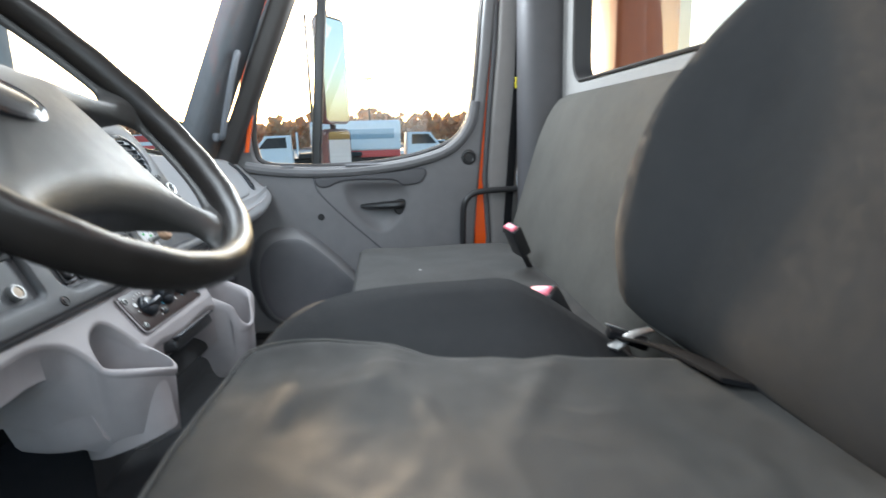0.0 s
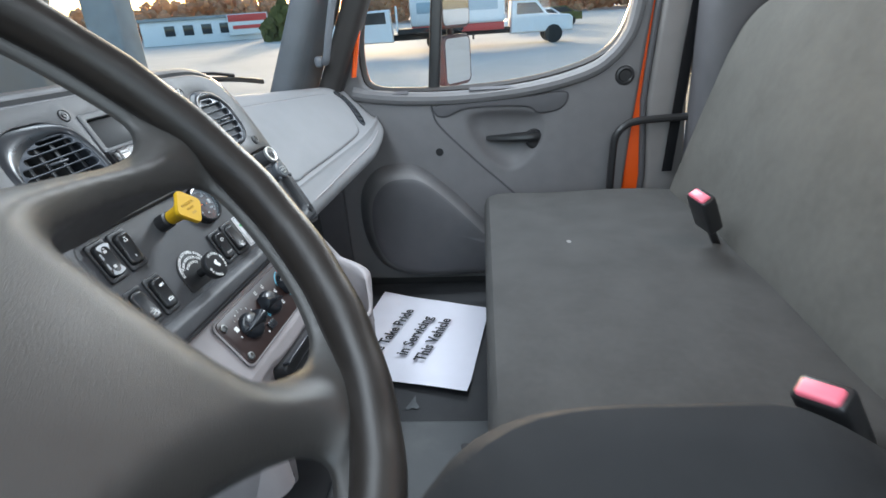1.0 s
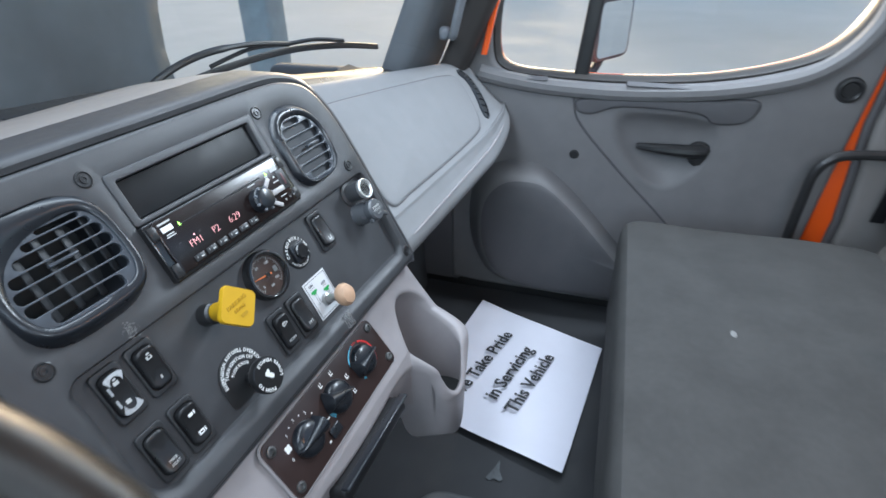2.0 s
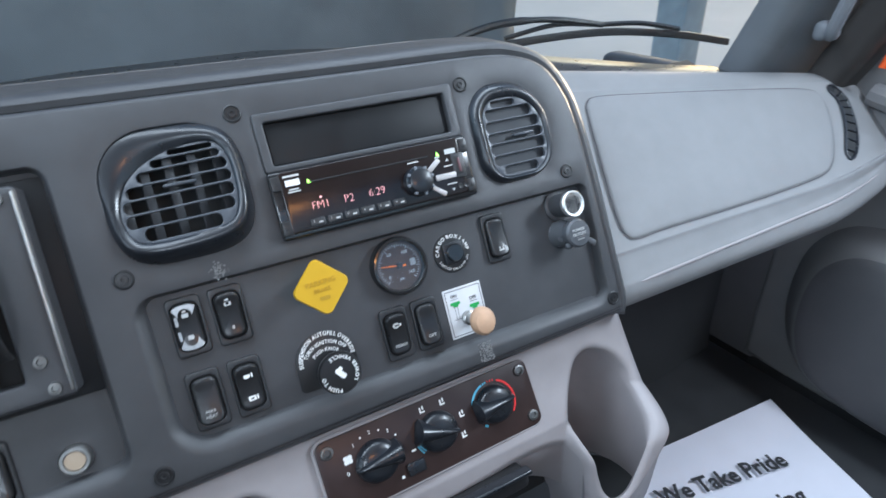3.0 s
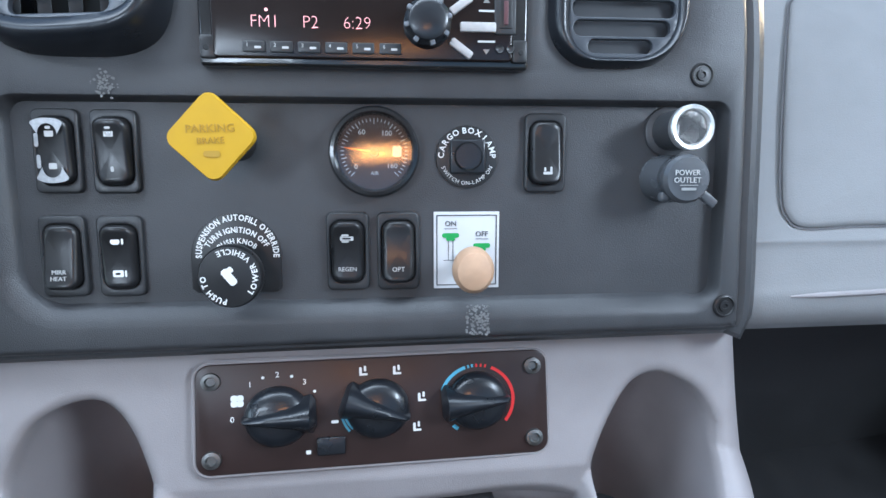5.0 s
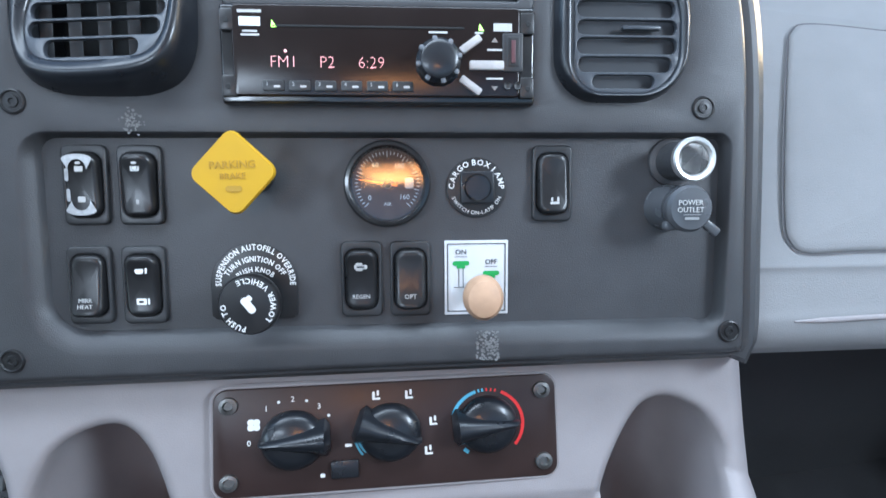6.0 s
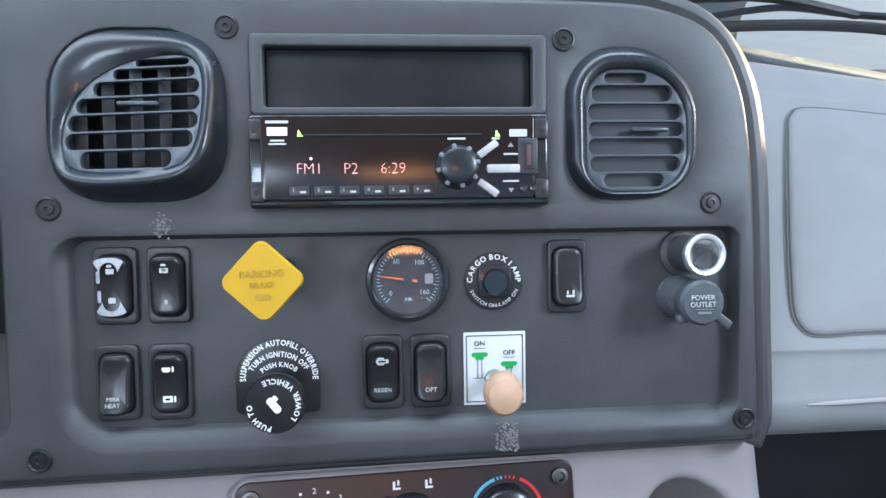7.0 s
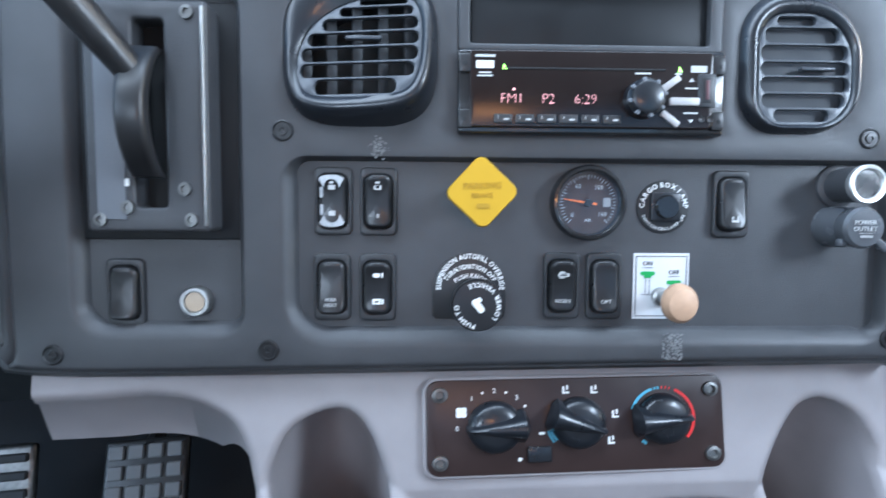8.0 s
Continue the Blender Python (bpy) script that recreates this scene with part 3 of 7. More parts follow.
for x0, x1, y in ((0.60, 0.44, 0.549), (0.80, 0.755, 0.549)):
    bm = bmesh.new()
    plate(bm, rr((x0 + x1) / 2, 0.0, x0 - x1, 0.013, 0.005, 4), (), 0, 0.003, 0.001)
    part("ledge_slot", bm, DOORDARK, door, "dark slot in the ledge", m=DM @ T(0, y + 0.002, 0.008) @ pose(0, 0, 0, -62, 0, 0))
# seam between fore panel and aft panel
bm = bmesh.new()
tube(bm, [(x, y, 0.0) for x, y in smooth_line([(0.700, 0.535), (0.698, 0.50), (0.680, 0.460), (0.60, 0.375), (0.50, 0.280), (0.44, 0.22)], 5)], 0.0028, 6)
part("panel_seam", bm, DOORDARK, door, "dark seam across the trim", m=DM)
# arm rail and scooped pull with release lever
bm = bmesh.new()
rail = smooth_loop([(0.688, 0.515), (0.60, 0.520), (0.45, 0.528), (0.362, 0.535), (0.350, 0.515), (0.372, 0.488), (0.425, 0.482), (0.46, 0.500), (0.60, 0.503), (0.66, 0.484), (0.690, 0.490)], 4)
rail = rail if sum(a[0] * b[1] - b[0] * a[1] for a, b in zip(rail, rail[1:] + rail[:1])) > 0 else rail[::-1]
plate(bm, rail, (), -0.002, 0.007, 0.0065, 5)
part("arm_rail", bm, DOORDARK, door, "darker grey pull rail under the window ledge", m=DM)
bm = bmesh.new()
skin(bm, [[(0.508 + (x - 0.508) * f, 0.418 + (y - 0.418) * f, z) for x, y in scoop] for f, z in ((1.03, 0.0004), (1.0, -0.0002), (0.95, -0.0022), (0.89, -0.0065), (0.81, -0.0130), (0.72, -0.0190), (0.60, -0.0240), (0.45, -0.0270), (0.25, -0.0285))], False, True)
part("pull_scoop", bm, DOORGREY, door, "deep scooped pull recess", m=DM)
bm = bmesh.new()
tube(bm, smooth_line([(0.560, 0.420, -0.012), (0.51, 0.420, -0.004), (0.46, 0.421, -0.001), (0.425, 0.422, -0.004)], 4), [0.006, 0.0075, 0.009, 0.010, 0.011, 0.012, 0.013, 0.013, 0.0135, 0.014, 0.014, 0.014, 0.012], 10)
part("release_lever", bm, BLACK, door, "black door release lever", m=DM)
bm = bmesh.new()
revolve(bm, [(0.001, -0.003), (0.020, -0.004), (0.026, -0.009), (0.028, -0.030)], 28, T(0.432, 0.412, 0.0))
part("lever_cup", bm, BLACK, door, "dark round lever hub", m=DM)
bm = bmesh.new()
revolve(bm, [(0.012, 0.002), (0.017, 0.006), (0.022, 0.005), (0.024, 0.0)], 24, T(0.212, 0.563, 0))
revolve(bm, [(0.001, 0.004), (0.013, 0.004), (0.014, 0.001)], 20, T(0.212, 0.563, 0))
part("lock_knob", bm, BLACK, door, "round black lock knob", m=DM)
bm = bmesh.new()
revolve(bm, [(0.001, 0.003), (0.008, 0.003), (0.0105, 0.0)], 18, T(0.686, 0.392, 0))
part("screw_plug", bm, BLACK, door, "round black screw plug", m=DM)
# raised speaker pocket low on the door
pocket = smooth_loop([(0.918, 0.22), (0.905, 0.30), (0.86, 0.352), (0.80, 0.365), (0.74, 0.352), (0.66, 0.285), (0.58, 0.200), (0.52, 0.14), (0.45, 0.10), (0.46, 0.04), (0.60, 0.03), (0.76, 0.03), (0.86, 0.06), (0.905, 0.13)], 5)
pocket = pocket if sum(a[0] * b[1] - b[0] * a[1] for a, b in zip(pocket, pocket[1:] + pocket[:1])) > 0 else pocket[::-1]

def pocket_ring(g, z):
    """The pocket outline drawn in towards its middle and lifted off the door."""
    return [(0.70 + (x - 0.70) * g, 0.19 + (y - 0.19) * g, z) for x, y in pocket]


bm = bmesh.new()
skin(bm, [pocket_ring(g, z) for g, z in ((1.012, -0.003), (1.0, 0.004), (0.97, 0.013), (0.93, 0.024), (0.885, 0.036), (0.845, 0.044), (0.815, 0.046))], False, False)
part("map_pocket", bm, DOORGREY, door, "bulging grey lower pocket", m=DM)
bm = bmesh.new()
skin(bm, [pocket_ring(g, z) for g, z in ((0.835, 0.040), (0.826, 0.046), (0.805, 0.0485), (0.75, 0.0505), (0.60, 0.0535), (0.42, 0.0555), (0.22, 0.0565))], False, True)
part("pocket_face", bm, DOORDARK, door, "smooth darker pocket face", m=DM)

# black entry bar on the rear pillar
bar = thing("grab_bar", "black bent tube bar between rear pillar and door jamb", "grab bar")
bm = bmesh.new()
tube(bm, smooth_line([(0.925, 0.04, 0.462), (0.925, 0.11, 0.460), (0.925, 0.175, 0.457), (0.925, 0.212, 0.447), (0.925, 0.235, 0.418), (0.926, 0.240, 0.36), (0.928, 0.242, 0.27), (0.930, 0.244, 0.16)], 6), 0.0095, 10)
part("tube", bm, BLACK, bar)
part("foot", block(0.03, 0.03, 0.03, 0.006, (0.935, 0.244, 0.15)), BLACK, bar)

# grab handle on the windshield pillar
grab = thing("pillar_grab_handle", "slate grey grab handle on the windshield pillar", "grab handle")
bm = bmesh.new()
tube(bm, smooth_line([(x - 0.008, y - 0.030, z) for x, y, z in [(0.868, 0.905, 0.862), (0.835, 0.890, 0.868), (0.822, 0.897, 0.84), (0.824, 0.915, 0.78), (0.832, 0.935, 0.715), (0.842, 0.950, 0.665), (0.855, 0.958, 0.648), (0.885, 0.968, 0.645)]], 5), 0.0085, 10)
part("bar", bm, PILLAR, grab)
for y, z in ((0.908, 0.864), (0.966, 0.646)):
    part("boss", block(0.026, 0.020, 0.026, 0.008, (0.882, y - 0.012, z)), PILLAR, grab)

# passenger belt on the rear pillar
belt = thing("seat_belt", "black seat belt hanging from the rear pillar with yellow tag", "seat belt")
bm = bmesh.new()
pts = [(0.928, 0.052, 1.20), (0.932, 0.056, 0.95), (0.935, 0.062, 0.80), (0.937, 0.078, 0.62), (0.938, 0.090, 0.46), (0.94, 0.10, 0.32)]
skin(bm, [[(x + a, y + b, z) for a, b in rr(0, -0.004, 0.004, 0.025, 0.0015, 2)] for x, y, z in pts])
part("webbing", bm, BELT, belt)
part("tag", block(0.006, 0.016, 0.034, 0.002, (0.929, 0.062, 0.785)), mat("yellow_tag", (0.62, 0.52, 0.02), 0.5, var=0.1), belt, "small yellow belt tag")
part("anchor", block(0.022, 0.05, 0.07, 0.008, (0.93, 0.052, 1.21)), BLACK, belt)


# ---- dashboard ----
# the panel's own frame: x across, y up its face, z out of it towards the cab
PM = Matrix.Translation((0.18855, 0.93332, 0.50713)) @ pose(0, 0, 0, 0, 0, -6.06) @ pose(0, 0, 0, 90 - 27.4, 0, 0)
dash = thing("dashboard", "grey truck dashboard with charcoal centre panel", "dashboard", PM)


def sweep(profile, us, shift=None):
    """A profile of (v, d) pairs carried along u."""
    bm = bmesh.new()
    rings = []
    for u in us:
        rings.append([(u, v + (shift(u)[0] if shift else 0), d + (shift(u)[1] if shift else 0)) for v, d in profile])
    skin(bm, rings, True, True)
    return bm


# main body behind and beside the panel
prof = smooth_line([(0.245, -0.165), (0.215, -0.118), (0.192, -0.080), (0.176, -0.062), (0.158, -0.051), (0.135, -0.047), (0.06, -0.046), (-0.02, -0.046), (-0.052, -0.045), (-0.066, -0.040), (-0.078, -0.036), (-0.092, -0.039), (-0.099, -0.050), (-0.100, -0.09)], 4) + [(-0.10, -0.20), (0.10, -0.26), (0.245, -0.26)]


part("body", sweep(prof, [-1.12, -0.6, -0.3, 0.0, 0.20, 0.245]), MIDGREY, dash, "grey moulded dash body")

# charcoal face panel with its openings
outline = smooth_loop([(0.238, -0.086), (0.2365, -0.02), (0.2345, 0.05), (0.2315, 0.10), (0.224, 0.142), (0.206, 0.174), (0.175, 0.189), (0.13, 0.1945), (0.0, 0.196), (-0.2, 0.199), (-0.37, 0.200), (-0.392, 0.190), (-0.397, 0.10), (-0.397, -0.02), (-0.395, -0.085), (-0.385, -0.1005), (-0.2, -0.0998), (0.0, -0.0965), (0.20, -0.0935), (0.232, -0.0925)], 4)
ventL_loop = rr4(-0.1550, 0.1225, 0.1065, 0.1065, (0.040, 0.042, 0.038, 0.038), 8)
ventR_loop = rr4(0.150, 0.1170, 0.086, 0.098, (0.046, 0.032, 0.028, 0.034), 8)
bay_loop = rr(0.003, 0.1185, 0.184, 0.108, 0.004, 3)
rec_loop = rr4(0.0065, -0.01675, 0.436, 0.1345, (0.010, 0.020, 0.034, 0.020), 8)
recL_loop = rr4(-0.2955, 0.0415, 0.122, 0.240, (0.014, 0.016, 0.026, 0.020), 8)


def cove(loop, left, right, top, low, depth, steps=8):
    """Rings that sink from a border to a sunken floor, wider or steeper on each side."""
    inner, out = offset(loop, 1.0e-4), []
    ways = []
    for p, q in zip(loop, inner):
        w = Vector((q[0] - p[0], q[1] - p[1])).normalized()
        ways.append((w, left * max(0, w.x) ** 2 + right * max(0, -w.x) ** 2 + top * max(0, -w.y) ** 2 + low * max(0, w.y) ** 2))
    for k in range(steps + 1):
        f = k / steps
        sink = depth * (0.3 * (0.5 - 0.5 * math.cos(math.pi * f)) + 0.7 * (1 - math.sqrt(max(0.0, 1 - f * f))))
        out.append([(p[0] + w.x * d * f, p[1] + w.y * d * f, -sink) for p, (w, d) in zip(loop, ways)])
    return out


bm = bmesh.new()
coves = [cove(rec_loop, 0.0115, 0.0035, 0.0030, 0.0135, 0.0102), cove(recL_loop, 0.0105, 0.0060, 0.0030, 0.0120, 0.0102)]
holes = [ventL_loop, ventR_loop, bay_loop]
fill(bm, [offset(outline, 0.0045), *holes, rec_loop, recL_loop], 0.0)
skin(bm, [[(x, y, -0.0045 * (1 - math.cos(a))) for x, y in offset(outline, 0.0045 * (1 - math.sin(a)))] for a in (math.pi / 2 * k / 5 for k in range(6))] + [[(x, y, -0.03) for x, y in outline]], False, False)
for lp in holes:
    skin(bm, [[(x, y, z) for x, y in offset(lp, o)] for o, z in ((0, 0), (0.0012, -0.0006), (0.0016, -0.0025), (0.0016, -0.014))], False, False)
for rings in coves:
    skin(bm, rings, False, False)
bmesh.ops.remove_doubles(bm, verts=bm.verts, dist=1e-6)
part("face_panel", bm, CHARCOAL, dash, "charcoal grained centre panel with rounded corners", flat=50)
for nm, rings in (("switch_field", coves[0]), ("shifter_field", coves[1])):
    bm = bmesh.new()
    fill(bm, [[p[:2] for p in rings[-1]]], -0.0102)
    part(nm, bm, CHARCOAL, dash, "sunken charcoal field")

# padded hood that wraps the panel
hood = offset(outline, -0.010)
rings = []
for o, z, dv in ((0.0085, -0.0075, 0), (0.004, -0.0050, 0), (0.000, -0.0056, 0), (-0.003, -0.0090, 0.001), (-0.005, -0.016, 0.003), (-0.006, -0.05, 0.018), (-0.004, -0.10, 0.036), (-0.004, -0.20, 0.066)):
    rings.append([(x + (0.005 * min(1, max(0, (x - 0.205) / 0.035)) if z < -0.010 else 0), y + (dv if y > 0.05 else 0) + (0.0075 * min(1, max(0, (-0.075 - y) / 0.025)) if o < 0.005 else 0), z) for x, y in offset(hood, o)])
bm = bmesh.new()
skin(bm, rings[:6], False, False)
part("panel_edge", bm, CHARCOAL, dash, "rolled charcoal edge of the centre panel")
bm = bmesh.new()
skin(bm, rings[5:], False, True)
part("panel_hood", bm, MIDGREY, dash, "grey padded hood round the centre panel")

# glove box section: its own frame, turned towards the passenger and leaning back
GM = Matrix.Translation((0.475, 0.909, 0.468)) @ pose(0, 0, 0, 0, 0, -15) @ pose(0, 0, 0, 90 - 48, 0, 0)
GL = PM.inverted() @ GM


def recede(u):
    """How far the face falls back where it rolls round to the door."""
    e = min(0.999, max(0, (u - 0.385) / 0.17))
    return 0.10 * (1 - math.sqrt(1 - e * e))


def pinch(u, v):
    """The end by the door rounds off above and, sooner, below."""
    e, e2 = min(1, max(0, (u - 0.385) / 0.17)), min(1, max(0, (u - 0.30) / 0.256))
    return 0.115 + (v - 0.115) * (math.sqrt(1 - 0.92 * e ** 3) if v > 0.115 else math.sqrt(1 - 0.97 * e2 ** 1.6))


def glove_profile(u):
    top, lid_top, lid_low = 0.252 - 0.130 * u, 0.199 - 0.085 * u, 0.001 + 0.098 * u
    bead, low = -0.045 + 0.140 * u, -0.063 + 0.118 * u
    pts = [(top + 0.045, -0.125), (top + 0.022, -0.070), (top + 0.007, -0.038), (top, -0.024), (top - 0.012, -0.015), (lid_top + 0.012, -0.0105), (lid_top, -0.0095), ((lid_top + lid_low) / 2, -0.0105), (lid_low, -0.0085), (lid_low - 0.007, -0.001), (lid_low - 0.014, -0.003), (bead + 0.010, -0.006), (bead, -0.007), (low + 0.006, -0.013), (low, -0.024), (low + 0.002, -0.040), (low + 0.03, -0.13)]
    return [(u, pinch(u, p[0]), p[1] - recede(u)) for p in smooth_line(pts, 4)]


bm = bmesh.new()
skin(bm, [glove_profile(u) for u in [-0.15, -0.10, -0.05, -0.02] + [0.02 * k for k in range(16)] + [0.31 + 0.0125 * k for k in range(17)] + [0.519, 0.527, 0.534, 0.540, 0.545, 0.549, 0.552, 0.554, 0.555]], False, False, False)
part("glove_section", bm, MIDGREY, dash, "grey moulded passenger side of the dash", m=GL)
lid = [(0.012, 0.170), (0.016, 0.188), (0.034, 0.196), (0.117, 0.190), (0.207, 0.182), (0.300, 0.173), (0.345, 0.167), (0.368, 0.160), (0.376, 0.144), (0.370, 0.112), (0.354, 0.076), (0.336, 0.051), (0.312, 0.038), (0.246, 0.028), (0.150, 0.018), (0.054, 0.010), (0.014, 0.005), (0.002, 0.012), (-0.001, 0.030), (0.003, 0.085), (0.008, 0.135)]
lid = smooth_loop([(u, v) for u, v in lid[::-1]], 5)
bm = bmesh.new()
cx, cy = 0.17, 0.1
rings = [[(x, y, z - recede(x)) for x, y in offset(lid, o)] for o, z in ((0.0, -0.0130), (0.0002, -0.0070), (0.0012, -0.0058), (0.0035, -0.0050), (0.008, -0.0045))]
inner = offset(lid, 0.008)
for k in range(1, 9):
    g = 1 - k / 8.4
    rings.append([(cx + (x - cx) * g, cy + (y - cy) * g, -0.0045 + 0.0045 * (1 - g * g) - recede(cx + (x - cx) * g)) for x, y in inner])
skin(bm, rings, False, True)
part("glove_box_lid", bm, MIDGREY, dash, "smooth grey glove box lid", m=GL)
bm = bmesh.new()
skin(bm, [[(x, y, z - recede(x)) for x, y in offset(lid, o)] for o, z in ((-0.0016, -0.0079), (0.0012, -0.0079))], False, False)
part("lid_gap", bm, DOORDARK, dash, "dark gap round the lid", m=GL)
bm = bmesh.new()
line = [0.02 * k for k in range(21)]
tube(bm, [(u, pinch(u, -0.045 + 0.140 * u), -0.0068 - recede(u)) for u in line], [0.0006] + [0.0019] * 17 + [0.0015, 0.0010, 0.0004], 8)
part("lip_bead", bm, LIGHTGREY, dash, "fine raised bead along the lower lip", m=GL)
# slim side-window vent in the rounded end
spine = smooth_line([(0.398, 0.166), (0.411, 0.146), (0.408, 0.118), (0.394, 0.086), (0.371, 0.053)], 5)


def beside(line, w):
    out = []
    for i, p in enumerate(line):
        d = Vector(line[min(i + 1, len(line) - 1)]) - Vector(line[max(i - 1, 0)])
        n_ = Vector((-d.y, d.x)).normalized()
        taper = math.sqrt(max(0.05, 1 - (2 * i / (len(line) - 1) - 1) ** 6))
        out.append((p[0] + n_.x * w * taper, p[1] + n_.y * w * taper))
    return out


slot = beside(spine, 0.0095) + beside(spine, -0.0095)[::-1]
slot = slot if sum(a[0] * b[1] - b[0] * a[1] for a, b in zip(slot, slot[1:] + slot[:1])) > 0 else slot[::-1]
bm = bmesh.new()
skin(bm, [[(x, y, -0.0095 - recede(x) + z) for x, y in offset(slot, o)] for o, z in ((-0.002, -0.001), (-0.001, 0.0022), (0.0012, 0.0026), (0.0026, 0.0012), (0.0030, -0.0)) ], False, False)
part("side_vent_frame", bm, VENTMAT, dash, "dark frame of the slim side window vent", m=GL)
bm = bmesh.new()
a_, b_ = beside(spine, 0.0066), beside(spine, -0.0066)
strip(bm, [(x, y, -0.0085 - recede(x)) for x, y in a_], [(x, y, -0.0085 - recede(x)) for x, y in b_])
part("side_vent_cavity", bm, DEEP, dash, "dark vent opening", m=GL)
for k in range(2, len(spine) - 2, 2):
    p, q = a_[k], b_[k]
    bm = bmesh.new()
    tube(bm, [(p[0], p[1], -0.0078 - recede(p[0])), (q[0], q[1], -0.0078 - recede(q[0]))], 0.0014, 6)
    part("side_vent_slat", bm, VENTMAT, dash, m=GL)

# ---- panel vents ----


def vent(label, loop, core, rise, tilt, heights, fins, tab, duct):
    """A louvred outlet: walls from the panel's opening to a slatted face, which may be turned to one side (tilt along x and y)."""
    ob = thing("air_vent", label, "air vent", PM, "dash air vents")
    cx, cy = sum(p[0] for p in core) / len(core), sum(p[1] for p in core) / len(core)

    def face(x, y):
        return rise + tilt[0] * (x - cx) + tilt[1] * (y - cy)

    bm = bmesh.new()
    rings = [[(x, y, -0.008) for x, y in offset(loop, -0.002)]]
    for f in (0.0, 0.10, 0.22, 0.36, 0.50, 0.64, 0.78, 0.90, 1.0):
        up = math.sin(math.pi / 2 * min(1, f * 1.35))
        crest = 0.0030 * math.sin(math.pi * min(1, f / 0.96)) ** 0.8
        rings.append([(a[0] + (b[0] - a[0]) * f, a[1] + (b[1] - a[1]) * f, -0.0035 * (1 - up) + face(*b) * up + crest) for a, b in zip(loop, core)])
    rings.append([(cx + (x - cx) * 0.985, cy + (y - cy) * 0.985, face(x, y) - 0.004) for x, y in core])
    rings.append([(cx + (x - cx) * 0.97, cy + (y - cy) * 0.97, -0.036) for x, y in core])
    skin(bm, rings, False, False)
    part("housing", bm, VENTMAT, ob, "glossy dark slate vent surround", flat=60)
    bm = bmesh.new()
    fill(bm, [core], -0.033)
    part("cavity", bm, DEEP, ob, "dark duct behind the slats")

    def reach(y):
        xs = [0.5 * (a[0] + b[0]) for a, b in zip(core, core[1:] + core[:1]) if (a[1] - y) * (b[1] - y) <= 0]
        return (min(xs), max(xs)) if len(xs) > 1 else (cx, cx)

    ends = [min(p[1] for p in core) + 0.0016] + sorted(heights) + [max(p[1] for p in core) - 0.0016]
    slots = []
    for y0, y1 in zip(ends, ends[1:]):
        y0, y1 = y0 + 0.00075, y1 - 0.00075
        a = max(reach(y0)[0], reach(y1)[0]) + 0.0016
        b = min(reach(y0)[1], reach(y1)[1]) - 0.0016
        slots.append(rr((a + b) / 2, (y0 + y1) / 2, b - a, y1 - y0, 0.0044, 5))
    bm = bmesh.new()
    plate(bm, [(cx + (x - cx) * 1.01, cy + (y - cy) * 1.01) for x, y in core], slots, -0.0045, -0.0008, 0.0005, 3)
    for v in bm.verts:
        v.co.z += face(v.co.x, v.co.y)
    part("grille", bm, SLAT, ob, "slatted grille with round-ended slots")
    lo, hi = min(p[0] for p in core), max(p[0] for p in core)
    for k in range(fins):
        x = lo + (hi - lo) * (k + 0.5) / fins
        part("fin", block(0.0070, 0.062, 0.0016, 0.0006, (x, cy, face(x, cy) - duct), 2), FIN, ob, m=T(x, 0, 0) @ pose(0, 0, 0, 0, 20, 0) @ T(-x, 0, 0))
    if duct < 0.008:
        bm = bmesh.new()
        fill(bm, [[(cx + (x - cx) * 0.97, cy + (y - cy) * 0.97) for x, y in core]], 0.0)
        for v in bm.verts:
            v.co.z += face(v.co.x, v.co.y) - duct - 0.002
        part("damper", bm, DAMPER, ob, "closed slate damper behind the slats")
    part("tab", block(0.024, 0.0026, 0.005, 0.001, (tab[0], tab[1], face(*tab) - 0.002), 2), SLAT, ob, "small slider tab")
    return ob


LV = smooth_loop([(-0.1975, 0.108), (-0.1945, 0.126), (-0.1840, 0.1420), (-0.1640, 0.1535), (-0.1400, 0.1580), (-0.1220, 0.1560), (-0.1140, 0.1440), (-0.1130, 0.1200), (-0.1165, 0.1010), (-0.1260, 0.0905), (-0.1500, 0.0875), (-0.1780, 0.0880), (-0.1920, 0.0930)][::-1], 5)
LW = []
for px_, py_ in LV:
    ang = math.atan2(py_ - 0.1225, px_ + 0.1550)
    c_, s_ = abs(math.cos(ang)), abs(math.sin(ang))
    r_ = (c_ ** 3.4 + s_ ** 3.4) ** (-1 / 3.4) * 0.0535
    LW.append((-0.1550 + r_ * math.cos(ang), 0.1225 + r_ * math.sin(ang)))
vent("dark slate louvred air vent turned sideways in the panel", LW, LV, 0.0070, (0.17, -0.24), [0.1225 + q for q in (0.0285, 0.0208, 0.0107, 0.0003, -0.0108, -0.0219)], 5, (-0.152, 0.1285), 0.013)
vent("dark slate louvred air vent with cut-back corner", rr4(0.150, 0.1170, 0.087, 0.099, (0.046, 0.032, 0.028, 0.034), 8), rr4(0.1520, 0.1118, 0.0655, 0.0765, (0.034, 0.020, 0.018, 0.026), 8), 0.0050, (0.01, -0.03), [0.1407, 0.1289, 0.1174, 0.1070, 0.0956, 0.0848], 0, (0.1605, 0.1120), 0.005)

# ---- radio bay: blank cover above, radio below ----
pocket_t = thing("blank_cover", "framed black blank cover above the radio", "blank cover", PM)
bm = bmesh.new()
plate(bm, rr(0.0035, 0.147, 0.183, 0.0495, 0.003, 3), [rr(0.003, 0.1455, 0.166, 0.0365, 0.002, 3)], -0.004, 0.0015, 0.0015, 3, False, -0.055)
part("frame", bm, CHARCOAL, pocket_t, "charcoal pocket frame")
